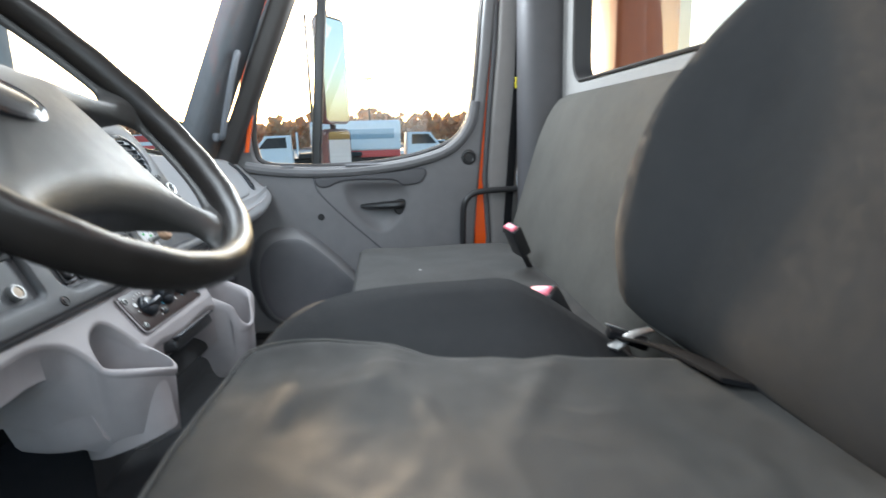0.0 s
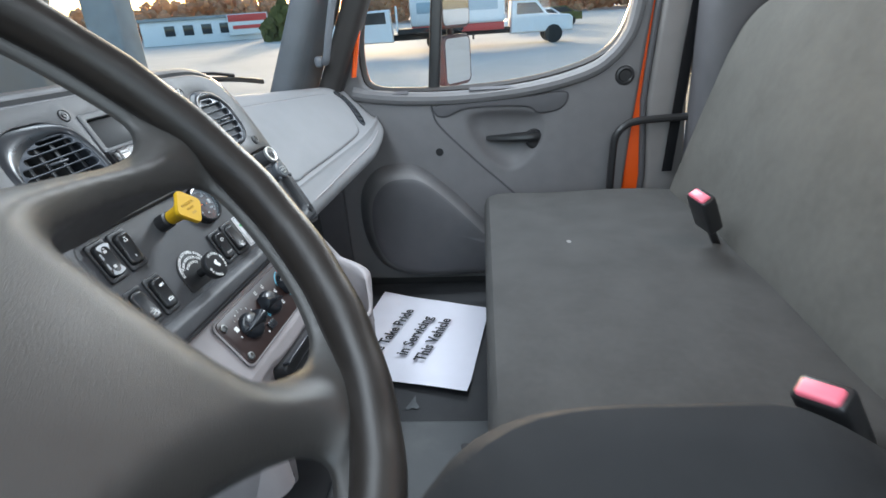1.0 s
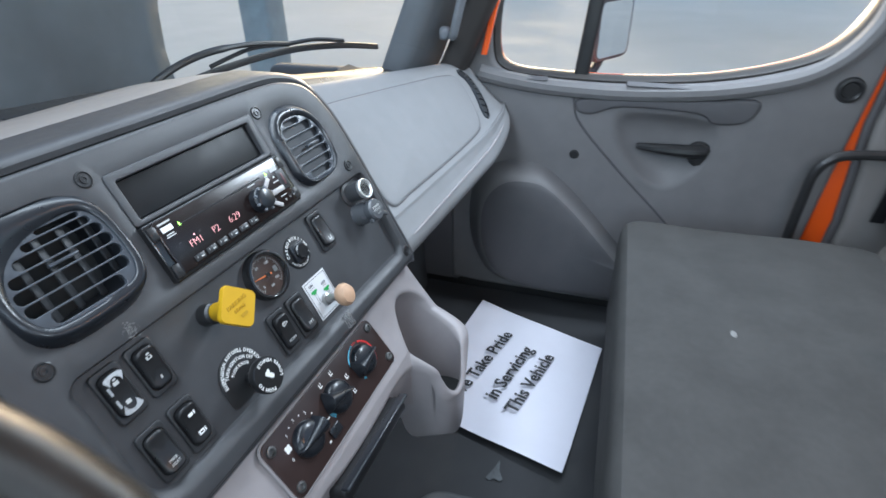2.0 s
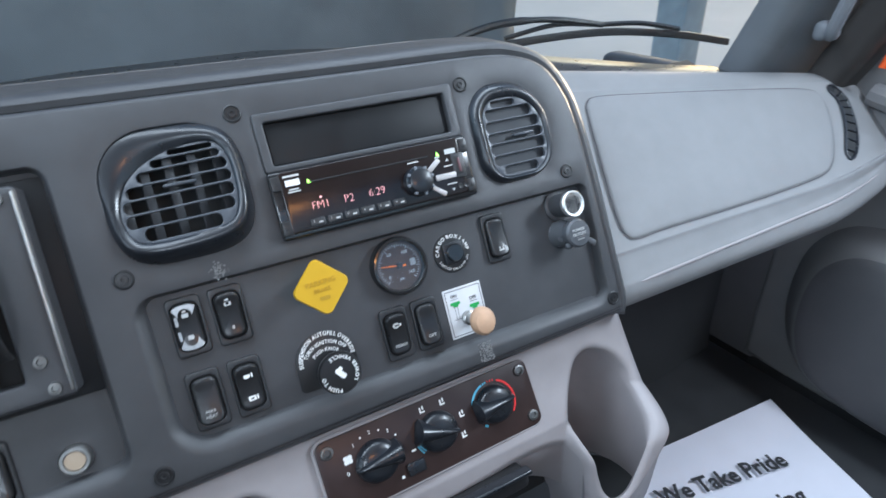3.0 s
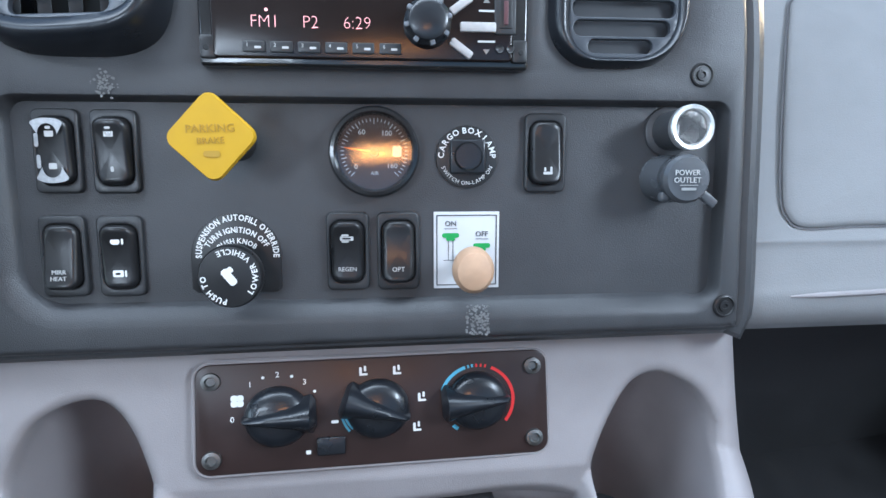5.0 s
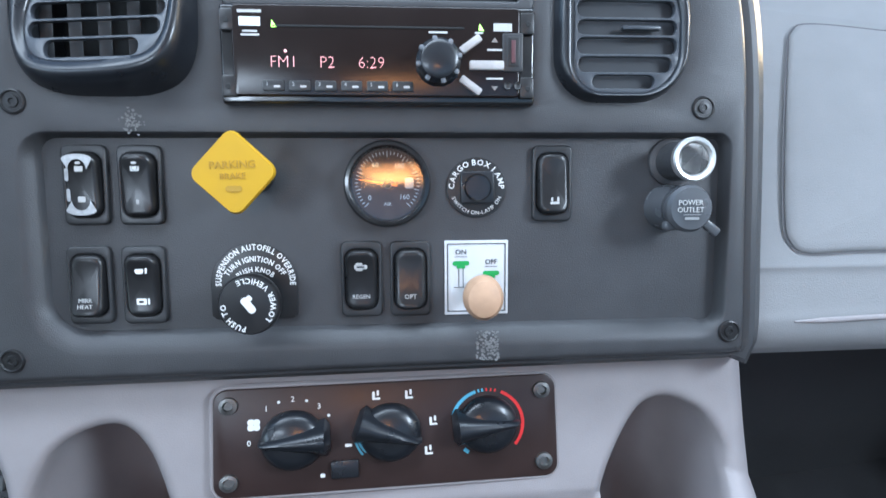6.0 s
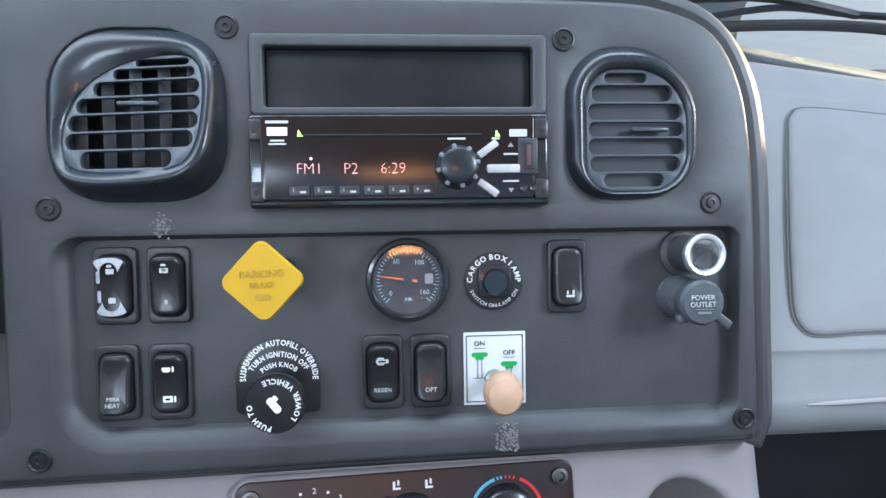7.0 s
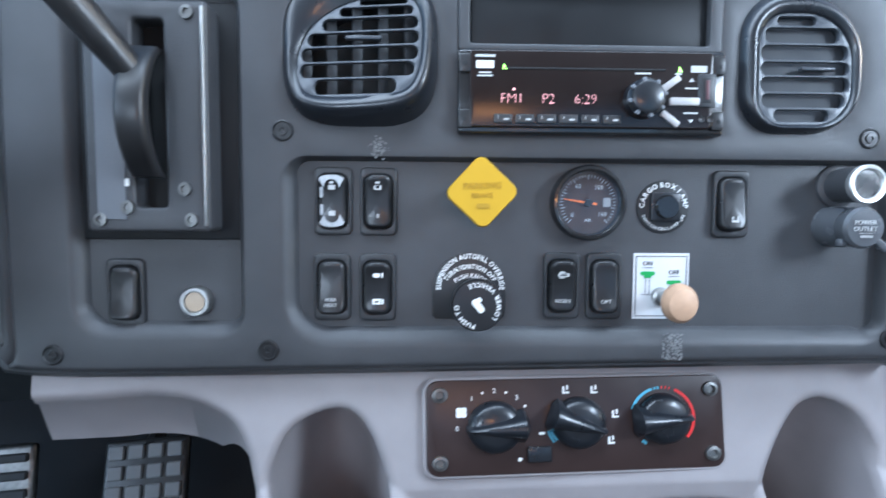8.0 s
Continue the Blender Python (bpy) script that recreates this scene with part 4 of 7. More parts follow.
part("flap", block(0.165, 0.0355, 0.004, 0.001, (0.003, 0.1455, -0.006)), MATTEBLACK, pocket_t, "smooth black blanking flap")

radio = thing("car_radio", "black single-slot car radio with red digits lit", "car radio", PM @ T(0.003, 0.0935, 0.0))
part("chassis", block(0.183, 0.0565, 0.012, 0.002, (0, 0, 0.001)), GLOSS, radio, "gloss black chassis frame")
bm = bmesh.new()
plate(bm, rr(-0.001, 0.0015, 0.166, 0.0515, 0.003, 3), (), 0.005, 0.0098, 0.0012, 3)
part("faceplate", bm, RADIOMAT, radio, "mirror-gloss black faceplate")
part("face_fold", block(0.110, 0.0012, 0.0008, 0.0003, (-0.006, 0.0150, 0.0099), 1), DEEP, radio, "fine seam across the faceplate")
for s in (-1, 1):
    for y in (-0.0185, 0.0185):
        part("corner_tab", block(0.0085, 0.0125, 0.0030, 0.0012, (s * 0.0862, y, 0.0083), 2), BLACK, radio)
        bm = bmesh.new()
        revolve(bm, [(0.0001, 0.0101), (0.0013, 0.0101), (0.0017, 0.0098)], 10, T(s * 0.0868, y - 0.0005, 0))
        part("face_screw", bm, DEEP, radio)
RB = pose(0, 0, 0.0100)
for ch, x in (("FM1", -0.0552), ("P2", -0.0305), ("6:29", -0.0052)):
    word(ch, 0.0096, DISPLAY, radio, RB @ T(x, -0.0053, 0.0001) @ Matrix.Diagonal((0.95, 1, 1, 1)), "digits", bold=-0.00030)
bm = bmesh.new()
revolve(bm, [(0.0001, 0.0), (0.0009, 0.0), (0.0009, -0.0002)], 10, T(-0.0540, 0.0010, 0.0104))
part("status_dot", bm, DISPLAY, radio)
for k in range(6):
    x = -0.0612 + 0.0148 * k
    part("preset_button", block(0.0122, 0.0060, 0.002, 0.0008, (x, -0.0185, 0.0102), 2), BEZEL, radio)
    part("preset_mark", flat_shape(rr(x + 0.0022, -0.0190, 0.0036, 0.0013, 0.0004, 2), 0.0112), PRINT, radio)
    word(str(k + 1), 0.0028, PRINT, radio, T(x - 0.0034, -0.0178, 0.0114), "preset_number")
for x, y, w, h, mm in ((-0.0735, 0.0172, 0.012, 0.0050, WHITE), (-0.0735, 0.0228, 0.0135, 0.0017, PRINT), (-0.0735, 0.0118, 0.0085, 0.0011, PRINT), (-0.0735, 0.0098, 0.0105, 0.0011, PRINT), (0.0715, 0.0158, 0.011, 0.0045, PRINT), (0.0335, 0.0125, 0.011, 0.0012, PRINT), (0.0575, 0.0125, 0.005, 0.0011, PRINT), (0.0668, 0.0030, 0.009, 0.0011, PRINT), (0.0668, -0.0135, 0.010, 0.0011, PRINT)):
    part("face_mark", flat_shape(rr(x, y, w, h, 0.0003, 2), 0.0099), mm, radio)
for x, y in ((-0.0605, 0.016), (0.0585, 0.0155)):
    part("indicator", flat_shape([(x - 0.0012, y - 0.0018), (x + 0.002, y - 0.0018), (x - 0.0006, y + 0.0022)], 0.0099), SPARK, radio)
bm = bmesh.new()
prof_k = [(0.0001, 0.0125), (0.0085, 0.0125), (0.0105, 0.0115), (0.0112, 0.009), (0.0128, 0.0075), (0.0132, 0.0)]
revolve(bm, prof_k, 40, T(0.0335, -0.0050, 0.0098))
part("volume_knob", bm, VENTMAT, radio, "round dark volume knob")
for k in range(8):
    a = 2 * math.pi * k / 8 + 0.2
    part("knob_stud", block(0.0045, 0.003, 0.004, 0.001, (0, 0, 0), 2), PILLAR, radio, m=T(0.0335 + 0.0112 * math.cos(a), -0.005 + 0.0112 * math.sin(a), 0.0185) @ pose(0, 0, 0, 0, 0, math.degrees(a)))
for cx, cy, w, h, ang in ((0.0525, 0.0060, 0.0145, 0.0046, 36), (0.0620, -0.0060, 0.0205, 0.0054, 0), (0.0525, -0.0176, 0.0145, 0.0046, -36)):
    part("rocker_key", block(w, h, 0.003, 0.001, (0, 0, 0), 2), SILVERPAINT, radio, "silver rocker key", m=T(cx, cy, 0.0105) @ pose(0, 0, 0, 0, 0, ang))
for s, y in ((1, 0.0085), (-1, -0.0190)):
    part("arrow", flat_shape([(0.0648, y - s * 0.0012), (0.0688, y - s * 0.0012), (0.0668, y + s * 0.0015)][::s], 0.0100), STEEL, radio)
part("usb_frame", block(0.0125, 0.0225, 0.0028, 0.0010, (0.0775, 0.0015, 0.0092)), BEZEL, radio, "raised usb surround")
part("usb_socket", block(0.0075, 0.0170, 0.003, 0.0006, (0.0778, 0.0020, 0.0094)), BLACK, radio)
part("usb_tongue", block(0.0026, 0.0130, 0.002, 0.0004, (0.0778, 0.0020, 0.0104)), mat("usb_red", (0.10, 0.04, 0.045), 0.4), radio, "red usb tongue")
for x in (0.0745, 0.0805):
    bm = bmesh.new()
    revolve(bm, [(0.0011, 0.0002), (0.0022, 0.0008), (0.0026, 0.0)], 12, T(x, -0.0175, 0.0099))
    part("jack", bm, BLACK, radio)

# ---- panel screws ----
for u, v in ((-0.101, 0.175), (0.106, 0.169), (-0.2078, 0.0670), (0.2036, 0.0654), (0.2270, -0.0780), (-0.2198, -0.0855), (-0.368, -0.0885)):
    sc = thing("panel_screw", "sunken dark panel screw", "screw", PM @ T(u, v, 0), "panel screws")
    bm = bmesh.new()
    revolve(bm, [(0.0074, 0.0), (0.0070, 0.0012), (0.0062, 0.0015), (0.0056, 0.0006), (0.0001, 0.0006)], 28)
    part("cup", bm, BLACK, sc)
    bm = bmesh.new()
    revolve(bm, [(0.0036, 0.0006), (0.0034, 0.0016), (0.0018, 0.0017), (0.0014, 0.0009), (0.0001, 0.0009)], 18)
    part("head", bm, BLACK, sc)

# ---- rocker switches ----
FIELD = -0.0100


def rocker(label, u, v, lean=6, wide=0.0258, high=0.0480):
    ob = thing("rocker_switch", label, "rocker switch", PM @ T(u, v, FIELD), "dash rocker switches")
    bm = bmesh.new()
    plate(bm, rr(0, 0, wide, high, 0.0040, 5), [rr(0, 0, wide - 0.0056, high - 0.0100, 0.0062, 6)], 0, 0.0036, 0.0014, 4)
    part("bezel", bm, BEZEL, ob, "satin dark bezel")
    w, h = wide - 0.0060, high - 0.0104
    ob["lean"] = lean

    def top(x, y):
        return on(ob, y) + 0.0001 - 0.0011 * (2 * x / w) ** 2

    bm = bmesh.new()
    rings = [[(x, y, 0.0) for x, y in rr(0, 0, w, h, 0.0062, 6)]]
    for ins, dz in ((0.0, -0.0034), (0.0003, -0.0018), (0.0011, -0.0006), (0.0022, 0.0)):
        rings.append([(x, y, top(x, y) + dz) for x, y in rr(0, 0, w - 2 * ins, h - 2 * ins, 0.0062 - ins * 0.8, 6)])
    for k in range(1, 9):
        f = 1 - k / 8.5
        rings.append([(x * f, y * f, top(x * f, y * f)) for x, y in rr(0, 0, w - 0.0044, h - 0.0044, 0.0044, 6)])
    skin(bm, rings, False, True)
    part("rocker", bm, ROCKER, ob, "glossy black rocker", flat=60)
    return ob


def on(ob, y):
    """Height of the rocker's face at y: a hollow between two raised ends."""
    f = y / 0.0188
    return 0.0098 - 0.0024 * (1 - f * f) + math.tan(radians(ob["lean"])) * y - 0.0001


def mark(ob, x, y, w, h, material=WHITE, lift=0.0, r=0.0006):
    part("symbol", flat_shape(rr(x, y, w, h, r, 2), on(ob, y) + lift), material, ob)


def caption(ob, text, y, size=0.0034):
    word(text, size, PRINT, ob, T(0, y, on(ob, y) + 0.0003) @ pose(0, 0, 0, ob["lean"], 0, 0), "lettering")


s1 = rocker("black rocker switch with worn silver ends and lock symbols", -0.1750, 0.0192, 4)
for y0, s in ((0.0155, 1), (-0.0155, -1)):
    arch = [(0.0086 * math.cos(radians(a)), y0 + s * (0.0030 * math.sin(radians(a)) - 0.0005)) for a in range(0, 181, 12)]
    inner_arch = [(0.0052 * math.cos(radians(a)), y0 - s * 0.0065 + s * 0.0060 * math.sin(radians(a))) for a in range(180, -1, -12)]
    lp = arch + inner_arch
    part("worn_end", flat_shape(lp if s > 0 else lp[::-1], on(s1, y0) + 0.0003), WORNSILVER, s1, "silver worn through the black")
    part("worn_side", flat_shape(rr(-0.0072, y0 - s * 0.0095, 0.0022, 0.0075, 0.0009, 3), on(s1, y0 - s * 0.0095) + 0.0003), WORNSILVER, s1)
mark(s1, 0.0, 0.0098, 0.0048, 0.0040, PRINT), mark(s1, 0.0, 0.0128, 0.0030, 0.0016, PRINT)
mark(s1, 0.0, -0.0085, 0.0044, 0.0034, PRINT)
s2 = rocker("black rocker switch with padlock symbols", -0.1432, 0.0190, 5)
mark(s2, 0, 0.0100, 0.0052, 0.0038, PRINT), mark(s2, 0, 0.0100, 0.0026, 0.0018, GLOSS, 0.0003), mark(s2, 0, 0.0130, 0.0032, 0.0014, PRINT), mark(s2, 0, -0.0100, 0.0018, 0.0030, PRINT)
s3 = rocker("black rocker switch lettered for mirror heat", -0.1762, -0.0416, -7)
caption(s3, "MIRR", -0.0085, 0.0036), caption(s3, "HEAT", -0.0122, 0.0036)
s4 = rocker("black rocker switch with white lamp symbols", -0.1442, -0.0420, 4)
mark(s4, 0.0000, 0.0095, 0.0052, 0.0036, WHITE, 0.0, 0.0015), mark(s4, 0.0040, 0.0095, 0.0012, 0.0036)
mark(s4, 0.0, -0.0095, 0.0060, 0.0040), mark(s4, 0.0, -0.0095, 0.0030, 0.0012, GLOSS, 0.0003), mark(s4, 0.0043, -0.0095, 0.0012, 0.0040)
s5 = rocker("black rocker switch with exhaust symbol and lettering", -0.0117, -0.0406, 5)
mark(s5, 0, 0.0085, 0.0080, 0.0026, PRINT), mark(s5, -0.001, 0.0104, 0.0044, 0.0012, PRINT), mark(s5, -0.001, 0.0066, 0.0044, 0.0012, PRINT)
mark(s5, 0, 0.0085, 0.0050, 0.0009, GLOSS, 0.0003)
caption(s5, "REGEN", -0.0105, 0.0036)
s6 = rocker("black rocker switch lettered optional", 0.0190, -0.0408, -6)
caption(s6, "OPT", -0.0105, 0.0040)
s7 = rocker("black rocker switch with seat symbol", 0.1098, 0.0188, -7)
mark(s7, 0, -0.0122, 0.0058, 0.0016, PRINT), mark(s7, 0.0022, -0.0104, 0.0014, 0.0042, PRINT), mark(s7, -0.0016, -0.0102, 0.0013, 0.0030, PRINT)
rocker("black rocker switch below the shifter", -0.321, -0.046, -5)

# ---- parking brake valve ----
pb = thing("parking_brake_knob", "yellow diamond parking brake knob pulled out", "brake knob", PM @ T(-0.0745, 0.0245, FIELD))
bm = bmesh.new()
revolve(bm, [(0.0105, 0.0), (0.0105, 0.014), (0.0085, 0.016), (0.0085, 0.020)], 24)
part("collar", bm, BLACK, pb)
bm = bmesh.new()
skin(bm, [[(x, y, z) for x, y in lp] for lp, z in ((rr(0, 0, 0.017, 0.017, 0.0080, 6), 0.018), (rr(0, 0, 0.018, 0.018, 0.0080, 6), 0.032), (rr(0, 0, 0.026, 0.026, 0.0060, 6), 0.041), (rr(0, 0, 0.0335, 0.0335, 0.0055, 6), 0.0445), (rr(0, 0, 0.0345, 0.0345, 0.0058, 6), 0.0475), (rr(0, 0, 0.0330, 0.0330, 0.0055, 6), 0.0500))])
part("diamond", bm, YELLOW, pb, "yellow plastic diamond", m=pose(0, 0, 0, 0, 0, 47))
word("PARKING", 0.0058, YELLOWDARK, pb, T(0, 0.0040, 0.0502) @ pose(0, 0, 0, 0, 0, 2), "lettering")
word("BRAKE", 0.0046, YELLOWDARK, pb, T(0, -0.0020, 0.0502) @ pose(0, 0, 0, 0, 0, 2), "lettering")
part("maker_mark", flat_shape(rr(0.0005, -0.0085, 0.0085, 0.0030, 0.0014, 3), 0.0501), YELLOWDARK, pb)

# ---- air gauge ----
ga = thing("air_gauge", "round black air pressure gauge with orange needle", "gauge", PM @ T(0.0055, 0.0190, FIELD))
bm = bmesh.new()
revolve(bm, [(0.0268, 0.0), (0.0268, 0.008), (0.0255, 0.0105), (0.0235, 0.0108), (0.0222, 0.0085), (0.0218, 0.004)], 48)
part("bezel", bm, GLOSS, ga, "glossy black gauge rim")
bm = bmesh.new()
revolve(bm, [(0.0220, 0.0045), (0.0001, 0.0045)], 40)
part("dial", bm, DIAL, ga)
for k in range(41):
    a = radians(225 - 270 * k / 40)
    L = 0.0034 if k % 5 == 0 else 0.0020
    part("tick", block(L, 0.0005, 0.0003, 0, (0.0200 - L / 2, 0, 0.0048)), PRINT, ga, m=pose(0, 0, 0, 0, 0, math.degrees(a)))
for tx, a, r in (("0", 218, 0.0140), ("60", 122, 0.0138), ("100", 56, 0.0132), ("160", -38, 0.0132)):
    word(tx, 0.0044, PRINT, ga, T(r * math.cos(radians(a)), r * math.sin(radians(a)), 0.0049), "number")
word("AIR", 0.0032, PRINT, ga, T(0.0, -0.0125, 0.0049), "lettering")
part("window_mark", flat_shape(rr(0.0135, 0.0005, 0.0055, 0.0065, 0.001, 3), 0.0048), STEEL, ga)
part("needle", flat_shape([(-0.0178, 0.0030), (-0.0178, 0.0024), (0.0060, -0.0017), (0.0060, 0.0000)], 0.0058), NEEDLE, ga, "orange needle")
bm = bmesh.new()
revolve(bm, [(0.0001, 0.0078), (0.0026, 0.0078), (0.0030, 0.0050)], 16)
part("needle_cap", bm, BLACK, ga)
bm = bmesh.new()
revolve(bm, [(0.0225, 0.0088), (0.018, 0.0090), (0.010, 0.00915), (0.0001, 0.0092)], 40)
lens = part("lens", bm, LENS, ga, "domed clear lens")
lens.visible_shadow = False

# ---- cargo lamp switch ----
cl = thing("cargo_lamp_switch", "square black push switch on a round lettered plate", "push switch", PM @ T(0.0615, 0.0165, FIELD))
bm = bmesh.new()
plate(bm, circle(0, 0, 0.0190, 40), (), 0, 0.0012, 0.0004)
part("label_plate", bm, BLACK, cl)
arc_word("CARGO BOX LAMP", 0.0050, 0.0157, 90, WHITE, cl, T(0, 0, 0.0013), bold=0.00010, gap=0.16)
arc_word("SWITCH ON-LAMP ON", 0.0034, 0.0160, -90, WHITE, cl, T(0, 0, 0.0013), inward=True, gap=0.16)
part("switch_frame", block(0.0215, 0.0205, 0.006, 0.0012, (0, 0, 0.003)), VENTMAT, cl)
bm = bmesh.new()
revolve(bm, [(0.0086, 0.005), (0.0086, 0.0085), (0.0075, 0.0098), (0.0001, 0.0098)], 28)
part("button", bm, GLOSS, cl)

# ---- plunger valve with its sticker ----
pv = thing("plunger_valve", "worn tan plunger knob on a white on-off sticker", "plunger knob", PM @ T(0.0615, -0.0410, FIELD))
part("sticker", block(0.0410, 0.0480, 0.0008, 0.0002, (0, 0, 0.0004)), STICKER, pv, "white printed sticker")
for x, y, w, h in ((0, 0.0218, 0.0375, 0.0006), (0, -0.0218, 0.0375, 0.0006), (-0.0186, 0, 0.0006, 0.0440), (0.0186, 0, 0.0006, 0.0440)):
    part("border_line", flat_shape(rr(x, y, w, h, 0.0001, 1), 0.0009), INK, pv)
for sx, sy, tx, ln in ((-0.0100, 0.0085, "ON", 0.0125), (0.0095, 0.0020, "OFF", 0.0060)):
    word(tx, 0.0046, INK, pv, T(sx, sy + 0.0080, 0.0010), "lettering")
    part("underline", flat_shape(rr(sx, sy + 0.0050, 0.0080, 0.0004, 0.0001, 1), 0.0009), INK, pv)
    part("plunger_print", flat_shape(rr(sx, sy + 0.0008, 0.0108, 0.0030, 0.0014, 3), 0.0009), GREEN, pv)
    part("plunger_print", flat_shape(rr(sx, sy - 0.0014, 0.0055, 0.0022, 0.0006, 2), 0.0009), GREEN, pv)
    for q in (-0.0014, 0.0014):
        part("stem_line", flat_shape(rr(sx + q, sy - 0.0022 - ln / 2, 0.0004, ln, 0.0001, 1), 0.0009), INK, pv)
    part("stem_line", flat_shape(rr(sx, sy - 0.0022 - ln, 0.0090, 0.0004, 0.0001, 1), 0.0009), INK, pv)
bm = bmesh.new()
revolve(bm, [(0.0070, 0.0), (0.0070, 0.005), (0.0050, 0.006), (0.0040, 0.024)], 20, T(0, -0.0075, 0))
part("stem", bm, STEEL, pv, "steel plunger stem")
bm = bmesh.new()
revolve(bm, [(0.0040, 0.022), (0.0095, 0.024), (0.0120, 0.029), (0.0118, 0.034), (0.0095, 0.038), (0.0050, 0.0395), (0.0001, 0.0398)], 28, T(0, -0.0075, 0) @ Matrix.Diagonal((1, 1.12, 1, 1)))
part("knob", bm, TAN, pv, "worn tan plastic knob")

# ---- suspension dump knob ----
sk = thing("suspension_knob", "black round suspension knob over a lettered black plate", "control knob", PM @ T(-0.0785, -0.0445, FIELD))
bm = bmesh.new()
lp = [(0.0265 * math.cos(radians(a)), 0.0270 * math.sin(radians(a)) + 0.0005) for a in range(0, 181, 8)] + [(-0.0265, -0.018), (-0.0235, -0.0205), (0.0235, -0.0205), (0.0265, -0.018)]
plate(bm, lp, (), 0, 0.0012, 0.0004)
part("label_plate", bm, BLACK, sk)
arc_word("SUSPENSION AUTOFILL OVERRIDE", 0.0050, 0.0226, 90, WHITE, sk, T(0.0010, 0.0022, 0.0013), bold=0.00014, gap=0.12, wide=0.84)
arc_word("TURN IGNITION OFF", 0.0047, 0.0208, 90, WHITE, sk, T(0.0008, -0.0034, 0.0013), bold=0.00012, gap=0.13, wide=0.86)
arc_word("PUSH KNOB", 0.0044, 0.0170, 90, WHITE, sk, T(0.0010, -0.0062, 0.0013), bold=0.00010, gap=0.14, wide=0.9)
SKN = T(0.0040, -0.0060, 0)
bm = bmesh.new()
revolve(bm, [(0.0055, 0.0), (0.0055, 0.018), (0.0120, 0.020), (0.0170, 0.0215), (0.0178, 0.024), (0.0178, 0.0285), (0.0168, 0.0300), (0.0001, 0.0306)], 44, SKN)
part("knob", bm, ROCKER, sk, "flat-topped black knob")
arc_word("LOWER VEHICLE", 0.0044, 0.0142, 38, WHITE, sk, SKN @ T(0, 0, 0.0306), inward=True, bold=0.00010, gap=0.16)
arc_word("PUSH TO", 0.0044, 0.0142, 220, WHITE, sk, SKN @ T(0, 0, 0.0306), bold=0.00010, gap=0.16)
part("truck_symbol", flat_shape(rr(0, 0, 0.0046, 0.0105, 0.0018, 3), 0.0309), WHITE, sk, m=SKN @ pose(0, 0, 0, 0, 0, 38))
part("truck_symbol", flat_shape(rr(0.0020, 0.0028, 0.0050, 0.0034, 0.0010, 3), 0.0310), WHITE, sk, m=SKN @ pose(0, 0, 0, 0, 0, 38))

# ---- lighter socket and power outlet ----
so = thing("lighter_socket", "open bright-rimmed lighter socket", "power socket", PM @ T(0.1890, 0.0325, FIELD))
bm = bmesh.new()
revolve(bm, [(0.0122, 0.0), (0.0122, 0.0245)], 36)
part("barrel", bm, CHARCOAL, so, "charcoal barrel")
bm = bmesh.new()
revolve(bm, [(0.0124, 0.0245), (0.0132, 0.026), (0.0132, 0.0295), (0.0124, 0.0306), (0.0108, 0.0304), (0.0098, 0.0294), (0.0095, 0.0280)], 40)
part("sleeve", bm, SATINMETAL, so, "bright metal sleeve rim")
bm = bmesh.new()
revolve(bm, [(0.0095, 0.0280), (0.0093, 0.004)], 36)
part("bore", bm, BEZEL, so, "dark socket bore")
bm = bmesh.new()
revolve(bm, [(0.0095, 0.004), (0.0001, 0.004)], 24)
part("bottom", bm, DEEP, so)
bm = bmesh.new()
revolve(bm, [(0.0158, 0.0), (0.0155, 0.002), (0.0123, 0.004)], 32)
part("collar", bm, CHARCOAL, so)
po = thing("power_outlet", "capped black power outlet with pull tab", "power outlet", PM @ T(0.1865, 0.0030, FIELD))
bm = bmesh.new()
revolve(bm, [(0.0150, 0.0), (0.0145, 0.012), (0.0128, 0.020), (0.0140, 0.022), (0.0142, 0.030), (0.0125, 0.0325), (0.0001, 0.0332)], 36)
part("cap", bm, OUTLETCAP, po, "slate rubber cap")
part("hinge_nub", block(0.007, 0.006, 0.006, 0.002, (-0.0105, -0.0105, 0.025)), OUTLETCAP, po)
part("pull_tab", block(0.016, 0.006, 0.004, 0.0015), OUTLETCAP, po, m=T(0.0130, -0.0105, 0.028) @ pose(0, 0, 0, 0, 0, -38))
word("POWER", 0.0044, PRINT, po, T(-0.001, 0.0035, 0.0334), "lettering")
word("OUTLET", 0.0044, PRINT, po, T(-0.001, -0.0008, 0.0334), "lettering")
part("rating_line", flat_shape(rr(0.0, -0.0036, 0.011, 0.0004, 0.0001, 1), 0.0332), STEEL, po)
part("rating_bar", flat_shape(rr(0.0, -0.0058, 0.009, 0.0016, 0.0003, 1), 0.0332), STEEL, po)

# ---- scuffs on the panel ----
for (u, v, d), rad, seed, count in (((-0.142, 0.0555, 0.0), 0.0065, 5, 60), ((0.0675, -0.0835, -0.0005), 0.0, 9, 150)):
    rng = random.Random(seed)
    bm = bmesh.new()
    for k in range(count):
        x, y = (rng.gauss(0, rad * 0.5), rng.gauss(0, rad * 0.55)) if rad else (rng.uniform(-0.0072, 0.0072), rng.uniform(-0.0095, 0.0095))
        r = rng.uniform(0.0003, 0.0011)
        vs = [bm.verts.new((u + x + r * rng.uniform(0.5, 1.6) * math.cos(q), v + y + r * rng.uniform(0.5, 1.2) * math.sin(q), d + 0.0006)) for q in (0, 1.3, 2.5, 3.9, 5.1)]
        bm.faces.new(vs)
    sc = part("scuff", bm, SCUFF, dash, "pale scuff mark", flat=20)

